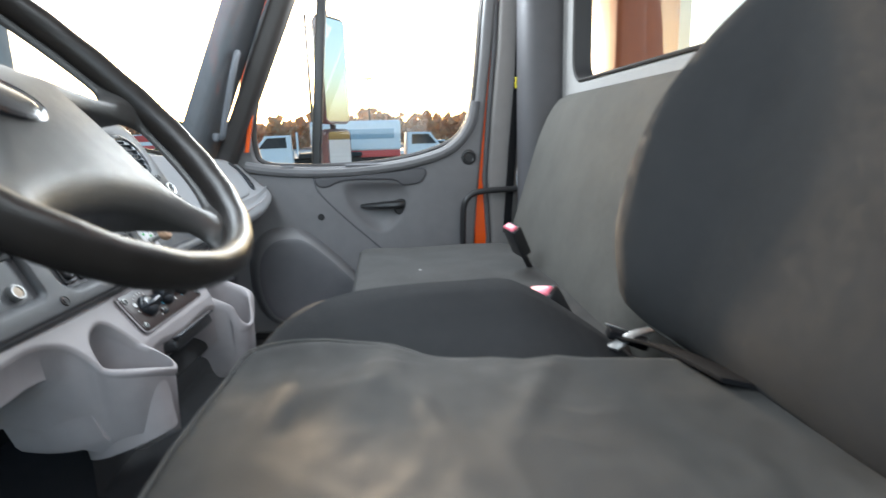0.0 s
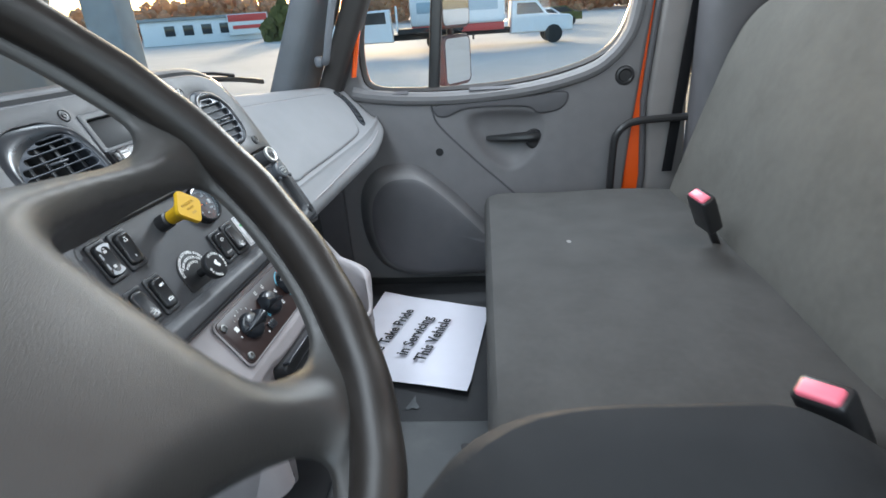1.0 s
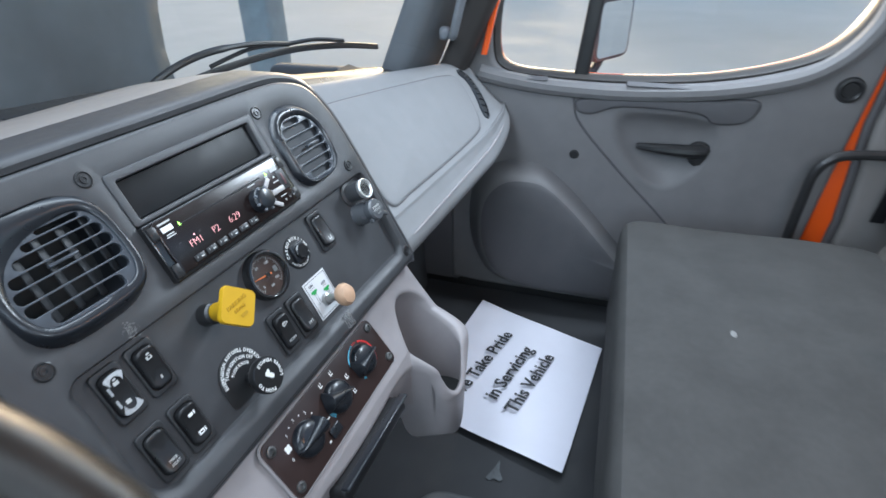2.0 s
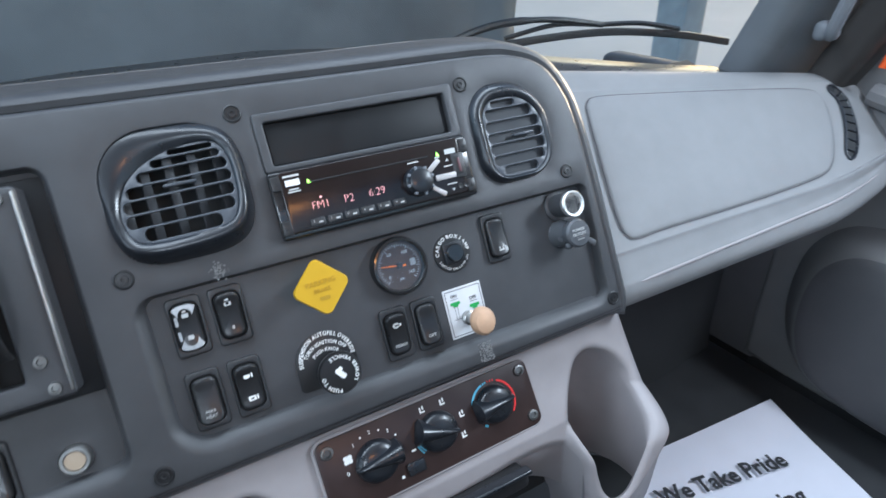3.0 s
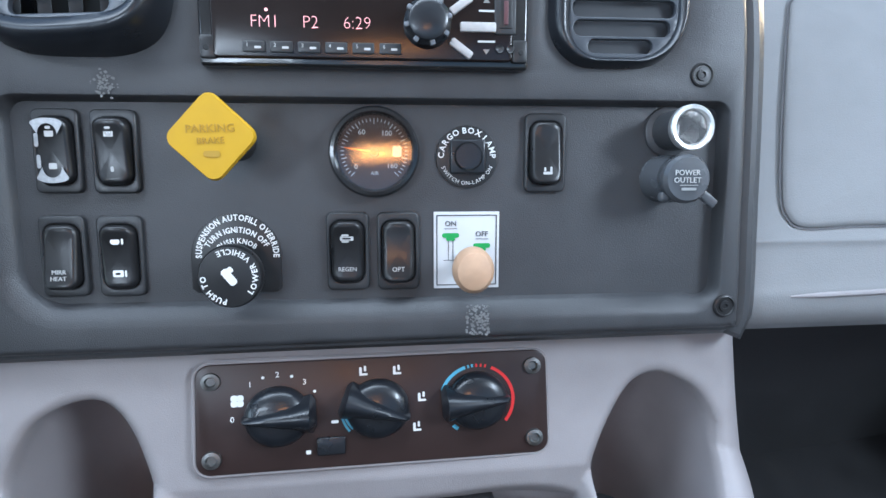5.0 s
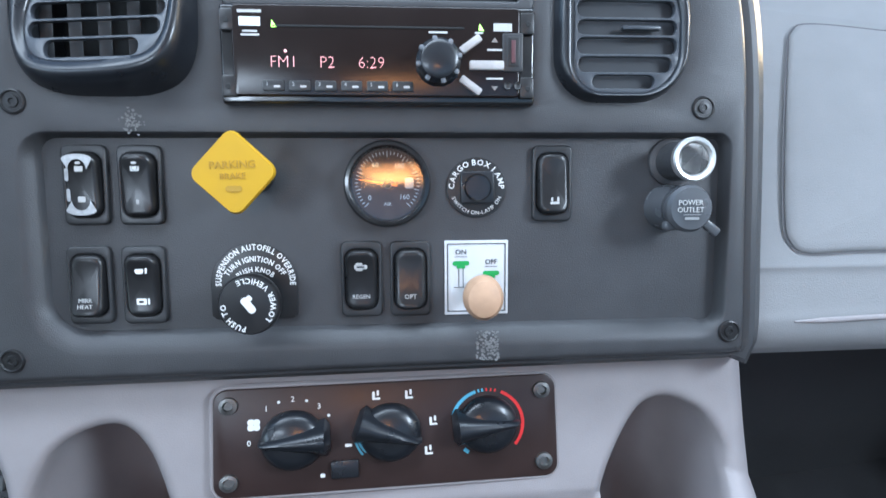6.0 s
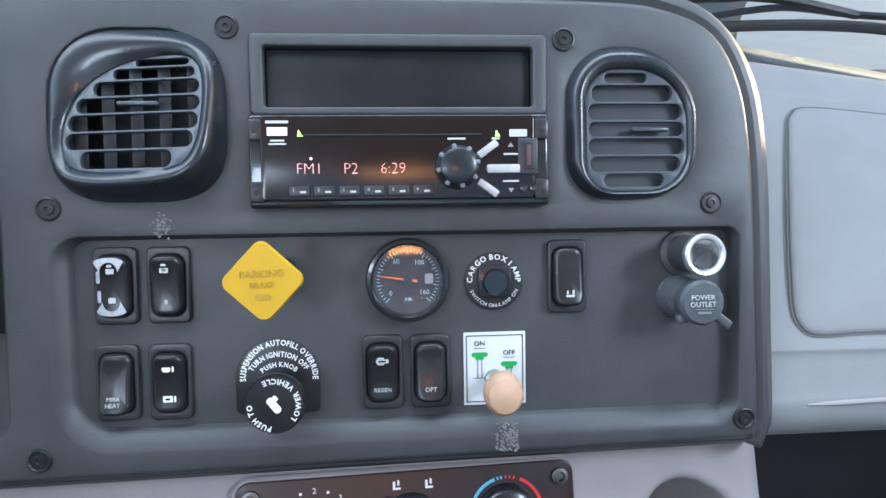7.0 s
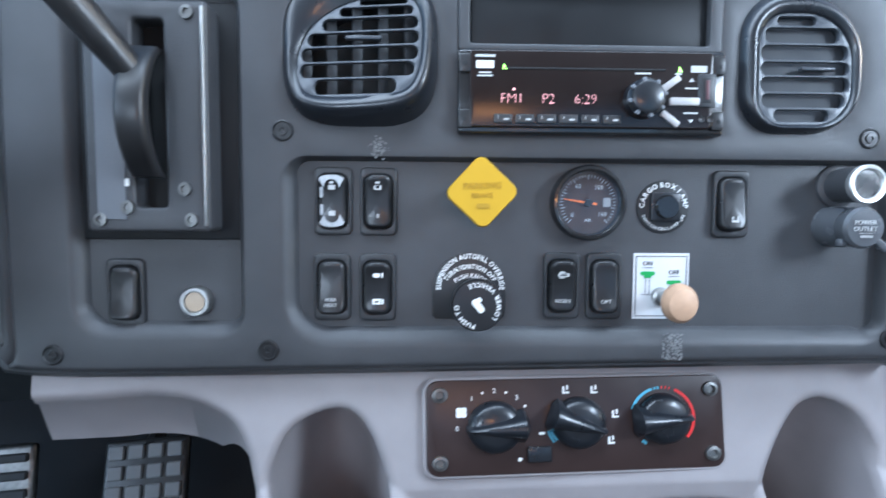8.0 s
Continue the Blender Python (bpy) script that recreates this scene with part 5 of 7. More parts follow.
# ---- shifter ----
sh = thing("gear_selector", "black dash-mounted gear selector lever in a grey plate", "gear selector", PM @ T(-0.2926, 0.0728, FIELD) @ Matrix.Diagonal((0.935, 1.015, 1, 1)))
# black plate added for the shade on both sides of the housing
part("shade_plate", block(0.122, 0.160, 0.003, 0.001, (0, 0, 0.0015)), MATTEBLACK, sh, "matt black plate standing in for shade beside the housing")
bm = bmesh.new()
plate(bm, rr(0, 0, 0.086, 0.148, 0.004, 4), [rr(0.002, 0.002, 0.022, 0.120, 0.003, 3)], 0, 0.024, 0.0025, 3)
part("body", bm, CHARCOAL, sh, "grey selector housing")
part("slot_floor", block(0.026, 0.124, 0.004, 0, (0.002, 0.002, 0.004)), DEEP, sh)
part("edge_strip", block(0.0022, 0.140, 0.003, 0.0008, (0.0405, 0, 0.0250)), STEEL, sh, "bright edge strip")
part("range_strip", block(0.020, 0.108, 0.0015, 0.0006, (-0.025, -0.012, 0.0245)), PILLAR, sh, "pale range indicator strip")
for y in (0.030, 0.012, -0.006, -0.024, -0.042):
    part("range_mark", flat_shape(rr(-0.0135, y, 0.0032, 0.0050, 0.0004, 1), 0.0255), WHITE, sh)
for x, y in ((-0.033, -0.066), (0.030, -0.066), (0.030, 0.066), (-0.033, 0.066), (-0.014, -0.058), (0.026, -0.046)):
    bm = bmesh.new()
    revolve(bm, [(0.0048, 0.0235), (0.0044, 0.0262), (0.0024, 0.0264), (0.0020, 0.0250), (0.0001, 0.0250)], 14, T(x, y, 0))
    part("screw", bm, SCREWMAT, sh)
bm = bmesh.new()
rings = []
for k in range(13):
    a = radians(-52 + 104 * k / 12)
    rings.append([(0.002 + x, 0.002 + 0.056 * math.sin(a) * 0.92, -0.006 + 0.052 * math.cos(a) + y) for x, y in rr(0, 0, 0.020, 0.012, 0.004, 3)])
skin(bm, rings)
part("quadrant", bm, BLACK, sh, "curved black gate shield")
bm = bmesh.new()
tube(bm, [(0.001, 0.022, 0.036), (-0.010, 0.038, 0.047), (-0.022, 0.055, 0.059), (-0.033, 0.070, 0.070)], [0.0095, 0.0105, 0.011, 0.011], 12)
part("lever", bm, BLACK, sh, "black lever arm")
part("grip", block(0.075, 0.028, 0.030, 0.010, (-0.050, 0.083, 0.080)), BLACK, sh, "black lever grip")
bt = thing("push_button", "round chrome-rimmed push button", "push button", PM @ T(-0.2715, -0.0520, FIELD) @ Matrix.Scale(0.88, 4))
bm = bmesh.new()
revolve(bm, [(0.0125, 0.0), (0.0125, 0.006), (0.0110, 0.0082), (0.0086, 0.0082), (0.0080, 0.006)], 28)
part("rim", bm, STEEL, bt)
bm = bmesh.new()
revolve(bm, [(0.0080, 0.004), (0.0078, 0.0070), (0.0001, 0.0074)], 24)
part("button", bm, mat("tan_button", (0.42, 0.33, 0.24), 0.45, var=0.1, scale=60), bt, "pale tan button face")

# ---- lower console ----
LM = PM @ T(0, -0.0985, -0.0237) @ pose(0, 0, 0, 8.7, 0, 0) @ pose(0, 0, 0, 0, 1.76, 0)
console = thing("lower_console", "light grey lower dash console with two cup holders", "console", LM)
CUPS = ((0.205, 1), (-0.182, -1))


def bulge(u, w):
    """The boxy cup holders, standing out of the face."""
    e = 0.0
    for uc, side in CUPS:
        x = abs(u - uc) / 0.068
        if x >= 1:
            continue
        rise = min(1, max(0, (-0.050 - w) / 0.085))
        rise = rise * rise * (3 - 2 * rise)
        e = max(e, 0.070 * (1 - x ** 5) ** 0.6 * rise)
    return e


def lean(w):
    """The face between the cups leans out towards its lower edge."""
    return 0.315 * min(0.084, max(0, -w - 0.006))


def console_depth(u, w):
    e = max(bulge(u, w), lean(w))
    right = max(0, (u - 0.246) / 0.016)
    return e - 0.010 * right * right


egg_right = [(0.203, -0.034), (0.183, -0.037), (0.169, -0.052), (0.156, -0.075), (0.149, -0.094), (0.150, -0.110), (0.153, -0.128), (0.154, -0.148), (0.157, -0.166), (0.166, -0.175), (0.183, -0.169), (0.200, -0.150), (0.216, -0.130), (0.231, -0.114), (0.238, -0.098), (0.241, -0.082), (0.240, -0.066), (0.227, -0.046)]
egg_left = [(-0.174, -0.034), (-0.195, -0.039), (-0.211, -0.050), (-0.221, -0.068), (-0.225, -0.083), (-0.221, -0.094), (-0.205, -0.106), (-0.185, -0.118), (-0.167, -0.128), (-0.150, -0.135), (-0.138, -0.131), (-0.133, -0.118), (-0.135, -0.098), (-0.140, -0.078), (-0.149, -0.055), (-0.160, -0.040)]
eggs = [smooth_loop(egg_right, 4), smooth_loop(egg_left, 4)]


def lip_height(u, w, d):
    return console_depth(u, w) - 0.0035 * max(0, 1 - d / 0.007) ** 2


lower_edge = [(0.268, -0.098), (0.260, -0.124), (0.246, -0.139), (0.229, -0.151), (0.207, -0.168), (0.186, -0.180), (0.166, -0.185), (0.151, -0.180), (0.147, -0.163), (0.147, -0.140), (0.145, -0.126), (0.138, -0.116), (0.115, -0.109), (0.080, -0.108), (0.045, -0.111), (0.003, -0.113), (-0.040, -0.111), (-0.075, -0.106), (-0.105, -0.108), (-0.120, -0.115), (-0.127, -0.128), (-0.131, -0.138), (-0.141, -0.144), (-0.155, -0.142), (-0.172, -0.134), (-0.192, -0.124), (-0.216, -0.111), (-0.230, -0.098), (-0.235, -0.082), (-0.240, -0.062), (-0.250, -0.043), (-0.268, -0.031), (-0.290, -0.024), (-0.315, -0.022), (-0.345, -0.024), (-0.42, -0.026)]
below = smooth_line(lower_edge, 4) + [(-0.45, -0.026), (-0.45, -0.40), (0.35, -0.40), (0.35, -0.098)]
bm, rims = sheet(np.linspace(-0.392, 0.260, 327), np.linspace(-0.192, 0.005, 100), eggs + [below], lip_height)


def hang(x, y, z):
    """How far the outer wall of the console hangs from its lower edge."""
    deep = min(1, max(0, (-0.236 - x) / 0.060))
    deep = deep * deep * (3 - 2 * deep)
    cup = max(math.exp(-(max(0, abs(x - 0.19) - 0.03) / 0.06) ** 2), math.exp(-(max(0, abs(x + 0.18) - 0.03) / 0.06) ** 2))
    h = 0.018 + (0.054 if x > 0 else 0.068) * cup
    mid = 0.205 if x > 0 else -0.182
    tuck = (mid - x) * 0.12 * cup
    return (tuck * (1 - deep) + 0.004 * deep, -0.95 * h * (1 - deep) + 0.004 * deep, -0.32 * h * (1 - deep) - 0.13 * deep)


low = drop_rim(bm, rims[2], lambda x, y, z: (0, -0.0028, -0.0012))
low = drop_rim(bm, low, lambda x, y, z: (0, -0.0022, -0.0035))
low = drop_rim(bm, low, lambda x, y, z: (0, -0.034 * min(1, max(0, (-0.235 - x) / 0.03)), -0.008 * min(1, max(0, (-0.235 - x) / 0.03))))
low = drop_rim(bm, low, hang)
drop_rim(bm, low, lambda x, y, z: (0, -0.010, -0.060) if z > -0.10 else (0, -0.002, -0.002))
# scooped wells: from the rim of each opening back and down to the cup floor
for (uc, side), rim_edges in zip(CUPS, rims):
    prev = rim_edges
    STEPS = 12
    start = {}
    for k in range(1, STEPS + 1):
        made = {}
        f = k / STEPS
        nxt = []
        for e in prev:
            for v in e.verts:
                if v in made:
                    continue
                o = start.get(v, v.co.copy())
                a = math.atan2((o.y + (0.105 if side > 0 else 0.085)) / 0.068, (o.x - uc) / 0.045)
                back = 0.5 + 0.5 * math.sin(a)
                goal = Vector((uc + 0.036 * math.cos(a), -0.212, -0.018 - 0.068 * math.sin(a)))
                ease = f ** (1.0 - 0.45 * back)
                q = Vector((o.x + (goal.x - o.x) * f ** 1.2, o.y + (goal.y - o.y) * f ** (1.0 + 0.9 * back), o.z + (goal.z - o.z) * ease))
                if k == 1:
                    q.z -= 0.002
                nv = bm.verts.new(q)
                made[v] = nv
                start[nv] = o
            a_, b_ = e.verts
            bm.faces.new((a_, b_, made[b_], made[a_]))
            nxt.append(bm.edges.get((made[a_], made[b_])))
        prev = nxt
# the passenger side of the face swells round the cup
for v in bm.verts:
    if v.co.x > 0.20:
        v.co.x += 0.004 * math.exp(-((v.co.y + 0.125) / 0.05) ** 2) * min(1, max(0, v.co.x - 0.235) / 0.025)
part("face", bm, LIGHTGREY, console, "light grey moulded console face with two scooped cup wells", flat=75)
bm = bmesh.new()
strip(bm, [(0.260 + 0.004 * math.exp(-((w + 0.125) / 0.05) ** 2), w, -0.008 + max(bulge(0.2595, w), lean(w))) for w in [0.006 - 0.118 * k / 24 for k in range(25)]], [(0.252, 0.006 - 0.150 * k / 24, -0.20) for k in range(25)])
part("side_wall", bm, LIGHTGREY, console, "light grey console side")
# cup bottoms in near-black, shade put into the colour
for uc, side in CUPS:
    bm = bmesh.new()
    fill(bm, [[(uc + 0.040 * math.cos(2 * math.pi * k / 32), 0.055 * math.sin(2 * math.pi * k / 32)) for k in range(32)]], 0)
    part("cup_floor", bm, DEEP, console, "cup holder bottom, coloured dark for shade", m=T(0, -0.2115, -0.006) @ pose(0, 0, 0, 90, 0, 0))
# side of the driver's cup tower, running back into the knee opening
bm = bmesh.new()
rings = []
for k in range(8):
    g = k / 7
    x, low = -0.2335 - 0.004 * math.sin(math.pi * g), -0.186 + 0.030 * g * g
    rings.append([(x + 0.004, -0.056), (x, -0.070), (x - 0.002, -0.115), (x, low + 0.010), (x + 0.005, low), (x + 0.014, low + 0.004), (x + 0.014, -0.056)])
    rings[-1] = [(a, b, -0.018 - 0.118 * g) for a, b in rings[-1]]
skin(bm, rings)
part("cup_side", bm, LIGHTGREY, console, "smooth side of the cup holder")
# pull-out tray under the heater panel
part("tray", block(0.150, 0.020, 0.075, 0.006, (0.008, -0.122, 0.002)), BLACK, console, "black pull-out tray front")
part("tray_lip", block(0.150, 0.005, 0.012, 0.002, (0.008, -0.1105, 0.041)), VENTMAT, console, "tray pull lip")
# solid dark block added in place of the shade below the tray
part("tray_shadow_box", block(0.26, 0.060, 0.05, 0.004, (0.008, -0.160, -0.045)), DEEP, console, "dark filler block standing in for shade under the tray")

# heater control panel
hv = thing("heater_control_panel", "brown-black heater control panel with three knobs", "heater controls", PM @ T(0.0048, -0.1465, -0.0165) @ pose(0, 0, 0, -8.9, 0, 0) @ pose(0, 0, 0, 0, 2.9, 0.67) @ Matrix.Diagonal((0.962, 0.895, 0.95, 1)))
bm = bmesh.new()
plate(bm, rr(0, 0, 0.2363, 0.0770, 0.0095, 6), (), -0.004, 0.0022, 0.001, 3)
part("fascia", bm, HVACMAT, hv, "satin brown-black fascia")
bm = bmesh.new()
skin(bm, [[(x, y, z) for x, y in offset(rr(0, 0, 0.2392, 0.0799, 0.0108, 6), o)] for o, z in ((-0.0016, -0.0005), (0.0, 0.0010), (0.0018, 0.0004))], False, False)
part("surround", bm, LIGHTGREY, hv, "thin light grey rim")
for x, y in ((-0.1079, 0.0268), (-0.1079, -0.0275), (0.1079, 0.0268), (0.1079, -0.0268)):
    bm = bmesh.new()
    revolve(bm, [(0.0064, 0.002), (0.0060, 0.0042), (0.0036, 0.0046), (0.0028, 0.0028), (0.0001, 0.0028)], 20, T(x, y, 0))
    part("screw", bm, SCREWMAT, hv)


def hvac_knob(x, y, turn, parent):
    """A domed knob whose grip runs from a blunt end to a pointed one along +x."""
    bm = bmesh.new()
    revolve(bm, [(0.0212, 0.002), (0.0212, 0.005), (0.0200, 0.0085), (0.0172, 0.0112), (0.0120, 0.0128), (0.0001, 0.0134)], 40)
    part("knob_base", bm, VENTMAT, parent, "dark slate knob", m=T(x, y, 0))
    rings = []
    for j in range(17):
        f = -1 + 2 * j / 16
        end = max(0.0, 1 - max(0, (abs(f) - 0.86) / 0.14) ** 2 * 0.75)
        h = (0.0215 - 0.0065 * ((f + 1) / 2) ** 1.3) * (0.55 + 0.45 * end)
        w = (0.0098 - 0.0085 * ((f + 1) / 2) ** 0.8) * (0.45 + 0.55 * end) + 0.0008
        rings.append([(f * (0.0250 if f < 0 else 0.0222), s * w * q, 0.004 + (h - 0.004) * z) for s, q, z in ((-1, 1.45, 0.0), (-1, 1.12, 0.45), (-1, 0.85, 0.72), (-1, 0.50, 0.92), (0, 0.0, 1.0), (1, 0.50, 0.92), (1, 0.85, 0.72), (1, 1.12, 0.45), (1, 1.45, 0.0))])
    bm = bmesh.new()
    skin(bm, rings)
    part("grip_bar", bm, VENTMAT, parent, m=T(x, y, 0) @ pose(0, 0, 0, 0, 0, turn), flat=50)


hvac_knob(-0.0658, 0.0005, 182, hv)
hvac_knob(-0.0002, 0.0020, -19, hv)
hvac_knob(0.0680, 0.0035, 3, hv)
FZ = T(0, 0, 0.0026)
for tx, a, r in (("0", 183, 0.0290), ("1", 128, 0.0285), ("2", 90, 0.0285), ("3", 52, 0.0285)):
    word(tx, 0.0055, WHITE, hv, FZ @ T(-0.0658 + r * math.cos(radians(a)), 0.001 + r * math.sin(radians(a)), 0), "number")
for a in (109, 71, 33):
    bm = bmesh.new()
    revolve(bm, [(0.0001, 0.0004), (0.0010, 0.0004), (0.0011, 0)], 10, FZ @ T(-0.0658 + 0.0285 * math.cos(radians(a)), 0.001 + 0.0285 * math.sin(radians(a)), 0))
    part("speed_dot", bm, WHITE, hv)
for q in range(4):
    a = radians(45 + 90 * q)
    part("fan_symbol", flat_shape(rr(-0.0915 + 0.0026 * math.cos(a), 0.0125 + 0.0026 * math.sin(a), 0.0046, 0.0046, 0.0018, 3), 0.0024), WHITE, hv)
for a, kind in ((112, 0), (66, 1), (12, 2), (-32, 3)):
    cx, cy = -0.0005 + 0.0290 * math.cos(radians(a)), 0.002 + 0.0290 * math.sin(radians(a))
    part("air_symbol", flat_shape(rr(cx, cy, 0.0018, 0.0062, 0.0006, 2), 0.0024), WHITE, hv)
    part("air_symbol", flat_shape(rr(cx + 0.0022, cy - 0.0022, 0.0050, 0.0016, 0.0006, 2), 0.0025), WHITE, hv)
    part("air_symbol", flat_shape(rr(cx + 0.0030, cy + 0.0020, 0.0016, 0.0040, 0.0006, 2), 0.0026), WHITE, hv)


def arc_band(a0, a1, r0, r1, z, n=14):
    bm = bmesh.new()
    strip(bm, [(r0 * math.cos(radians(a0 + (a1 - a0) * k / n)), r0 * math.sin(radians(a0 + (a1 - a0) * k / n)), z) for k in range(n + 1)], [(r1 * math.cos(radians(a0 + (a1 - a0) * k / n)), r1 * math.sin(radians(a0 + (a1 - a0) * k / n)), z) for k in range(n + 1)])
    return bm


part("floor_air_arc", arc_band(194, 219, 0.0238, 0.0254, 0.0026), BLUEPRINT, hv, "thin blue arc", m=T(-0.0002, 0.0020, 0))
K3 = T(0.0680, 0.0035, 0) @ Matrix.Diagonal((1.06, 1.06, 1, 1))
part("cold_arc", arc_band(108, 162, 0.0230, 0.0252, 0.0026), BLUEPRINT, hv, "blue cold arc", m=K3)
part("cold_arc", arc_band(226, 236, 0.0220, 0.0245, 0.0026), BLUEPRINT, hv, "blue cold arc", m=K3)
part("hot_arc", arc_band(-40, 66, 0.0230, 0.0252, 0.0026), REDPRINT, hv, "red hot arc", m=K3)
for a in (103, 97):
    part("cold_dash", arc_band(a - 1.5, a + 1.5, 0.0230, 0.0252, 0.0026, 2), BLUEPRINT, hv, m=K3)
for a in (90, 83, 76):
    part("hot_dash", arc_band(a - 1.3, a + 1.3, 0.0230, 0.0252, 0.0026, 2), REDPRINT, hv, m=K3)
part("recirculation_arc", arc_band(198, 224, 0.0222, 0.0238, 0.0026), BLUEPRINT, hv, m=T(-0.0005, 0.004, 0))
part("ac_button", block(0.0185, 0.0125, 0.0035, 0.001, (-0.0315, -0.0225, 0.0035)), VENTMAT, hv, "small blank push button")
part("button_mark", flat_shape(rr(-0.0465, -0.0265, 0.0032, 0.0028, 0.0006, 2), 0.0024), WHITE, hv)
part("button_mark", flat_shape(rr(-0.0290, -0.0060, 0.0048, 0.0022, 0.0006, 2), 0.0024), WHITE, hv)

# ---- instrument cluster behind the wheel ----
cluster = thing("instrument_cluster", "hooded instrument cluster behind the steering wheel", "instrument cluster", PM @ T(-0.62, 0.09, 0.0))
bm = bmesh.new()
plate(bm, rr(0, 0, 0.40, 0.20, 0.05, 8), [rr(0, -0.005, 0.36, 0.15, 0.04, 8)], -0.06, 0.020, 0.010, 4, False, -0.03)
part("hood", bm, CHARCOAL, cluster, "charcoal cluster hood")
bm = bmesh.new()
fill(bm, [rr(0, -0.005, 0.37, 0.16, 0.04, 8)], -0.028)
part("dial_plate", bm, BLACK, cluster)
for x, r in ((-0.095, 0.050), (0.02, 0.050), (0.12, 0.026)):
    bm = bmesh.new()
    revolve(bm, [(r, -0.027), (r, -0.020), (r - 0.004, -0.018), (r - 0.005, -0.026)], 32, T(x, -0.005, 0))
    part("dial_rim", bm, STEEL, cluster)

# ---- floor things ----
mat_thing = thing("paper_floor_mat", "white paper floor mat printed with a service message", "paper mat")
P1, P2, P3, P4 = Vector((0.897, 0.864, 0)), Vector((0.797, 0.567, 0)), Vector((0.436, 0.618, 0)), Vector((0.524, 0.930, 0))
bm = bmesh.new()
grid = []
for i in range(25):
    row = []
    for j in range(19):
        a, b = i / 24, j / 18
        p = (P3.lerp(P2, a)).lerp(P4.lerp(P1, a), b)
        z = 0.004 + 0.005 * (0.5 + 0.5 * noise.noise(Vector((a * 3, b * 3, 7)))) + 0.010 * max(0, b - 0.8) * 5 * max(0, a - 0.5) + 0.012 * max(0, 0.15 - a) * 6 * (1 - b)
        row.append(bm.verts.new((p.x, p.y, z)))
    grid.append(row)
for i in range(24):
    for j in range(18):
        bm.faces.new((grid[i][j], grid[i + 1][j], grid[i + 1][j + 1], grid[i][j + 1]))
part("sheet", bm, PAPER, mat_thing)
# three printed lines
ex = Vector((0.232, -0.068, 0)).normalized()
ey = Vector((0.068, 0.232, 0)).normalized()
for (cx, cy), tx in (((0.670, 0.811), "We Take Pride"), ((0.660, 0.749), "in Servicing"), ((0.642, 0.703), "This Vehicle")):
    M = Matrix(((ex.x, ey.x, 0, cx), (ex.y, ey.y, 0, cy), (0, 0, 1, 0.0145), (0, 0, 0, 1)))
    word(tx, 0.0385, INK, mat_thing, M, "printed_line", bold=0.0010)
cover = thing("floor_cover_plate", "grey bolted floor cover plate ahead of the seats", "floor plate")
bm = bmesh.new()
plate(bm, rr4(0.085, 0.66, 0.53, 0.37, (0.05, 0.05, 0.02, 0.02), 6), (), 0, 0.018, 0.008, 4)
part("plate", bm, PLATE, cover)
for x, y in ((0.304, 0.785), (0.276, 0.617), (-0.10, 0.79), (0.10, 0.805), (-0.12, 0.60)):
    bm = bmesh.new()
    revolve(bm, [(0.008, 0.018), (0.008, 0.021), (0.004, 0.022), (0.0001, 0.021)], 14, T(x, y, 0))
    part("bolt", bm, BLACK, cover)
pedal = thing("accelerator_pedal", "black ribbed accelerator pedal", "pedal", pose(-0.248, 1.065, 0.080, 40, 0, 0) @ Matrix.Scale(0.86, 4))
part("pad", block(0.115, 0.17, 0.014, 0.006), BLACK, pedal)
for i in range(4):
    for j in range(6):
        part("tread", block(0.021, 0.020, 0.006, 0.002, (-0.040 + 0.0265 * i, -0.068 + 0.027 * j, 0.009), 1), MIDGREY, pedal)
brake = thing("brake_pedal", "wide metal brake pedal with rubber ribs", "pedal", pose(-0.43, 1.08, 0.115, 48, 0, 0))
part("pad", block(0.13, 0.09, 0.014, 0.006), SCREWMAT, brake)
for j in range(4):
    part("rib", block(0.12, 0.010, 0.006, 0.002, (0, -0.03 + 0.02 * j, 0.009), 1), RUBBER, brake)
bm = bmesh.new()
tube(bm, [(-0.43, 1.10, 0.17), (-0.43, 1.20, 0.30), (-0.42, 1.345, 0.42)], 0.010, 8)
part("arm", bm, BLACK, brake, m=brake.matrix_basis.inverted())
bm = bmesh.new()
tube(bm, [(-0.245, 1.11, 0.12), (-0.245, 1.24, 0.10), (-0.245, 1.345, 0.06)], 0.010, 8)
part("arm", bm, BLACK, pedal, m=pedal.matrix_basis.inverted())


# ---- seats ----
bench = thing("passenger_bench", "charcoal cloth two-seat passenger bench", "bench seat")


def bench_top(p):
    # slightly crowned cushion, higher at the front roll
    p.z += 0.012 * max(0, 1 - ((p.x - 0.44) / 0.5) ** 2) * (1 if p.z > 0.25 else 0)
    if p.z > 0.2:
        p.z += 0.006 * noise.noise(Vector((p.x * 6, p.y * 6, 1.0)))
    return p


bm = pillow(rr(0.425, 0.335, 0.91, 0.47, 0.05, 8), [(0, 0.10), (0, 0.20), (-0.006, 0.25), (0.0, 0.275), (0.018, 0.292), (0.05, 0.300), (0.12, 0.303), (0.25, 0.305), (0.45, 0.306), (0.7, 0.306), (0.9, 0.306)], bench_top)
part("cushion", bm, FABRIC, bench, "flat charcoal cloth seat cushion")
part("seat_base", block(0.84, 0.40, 0.12, 0.015, (0.425, 0.32, 0.06)), BLACK, bench, "black bench pedestal")


def bench_back_shape(p):
    # local: x across, y up the back, z out; soft crown
    z = p.z
    return Vector((p.x, p.y, z))


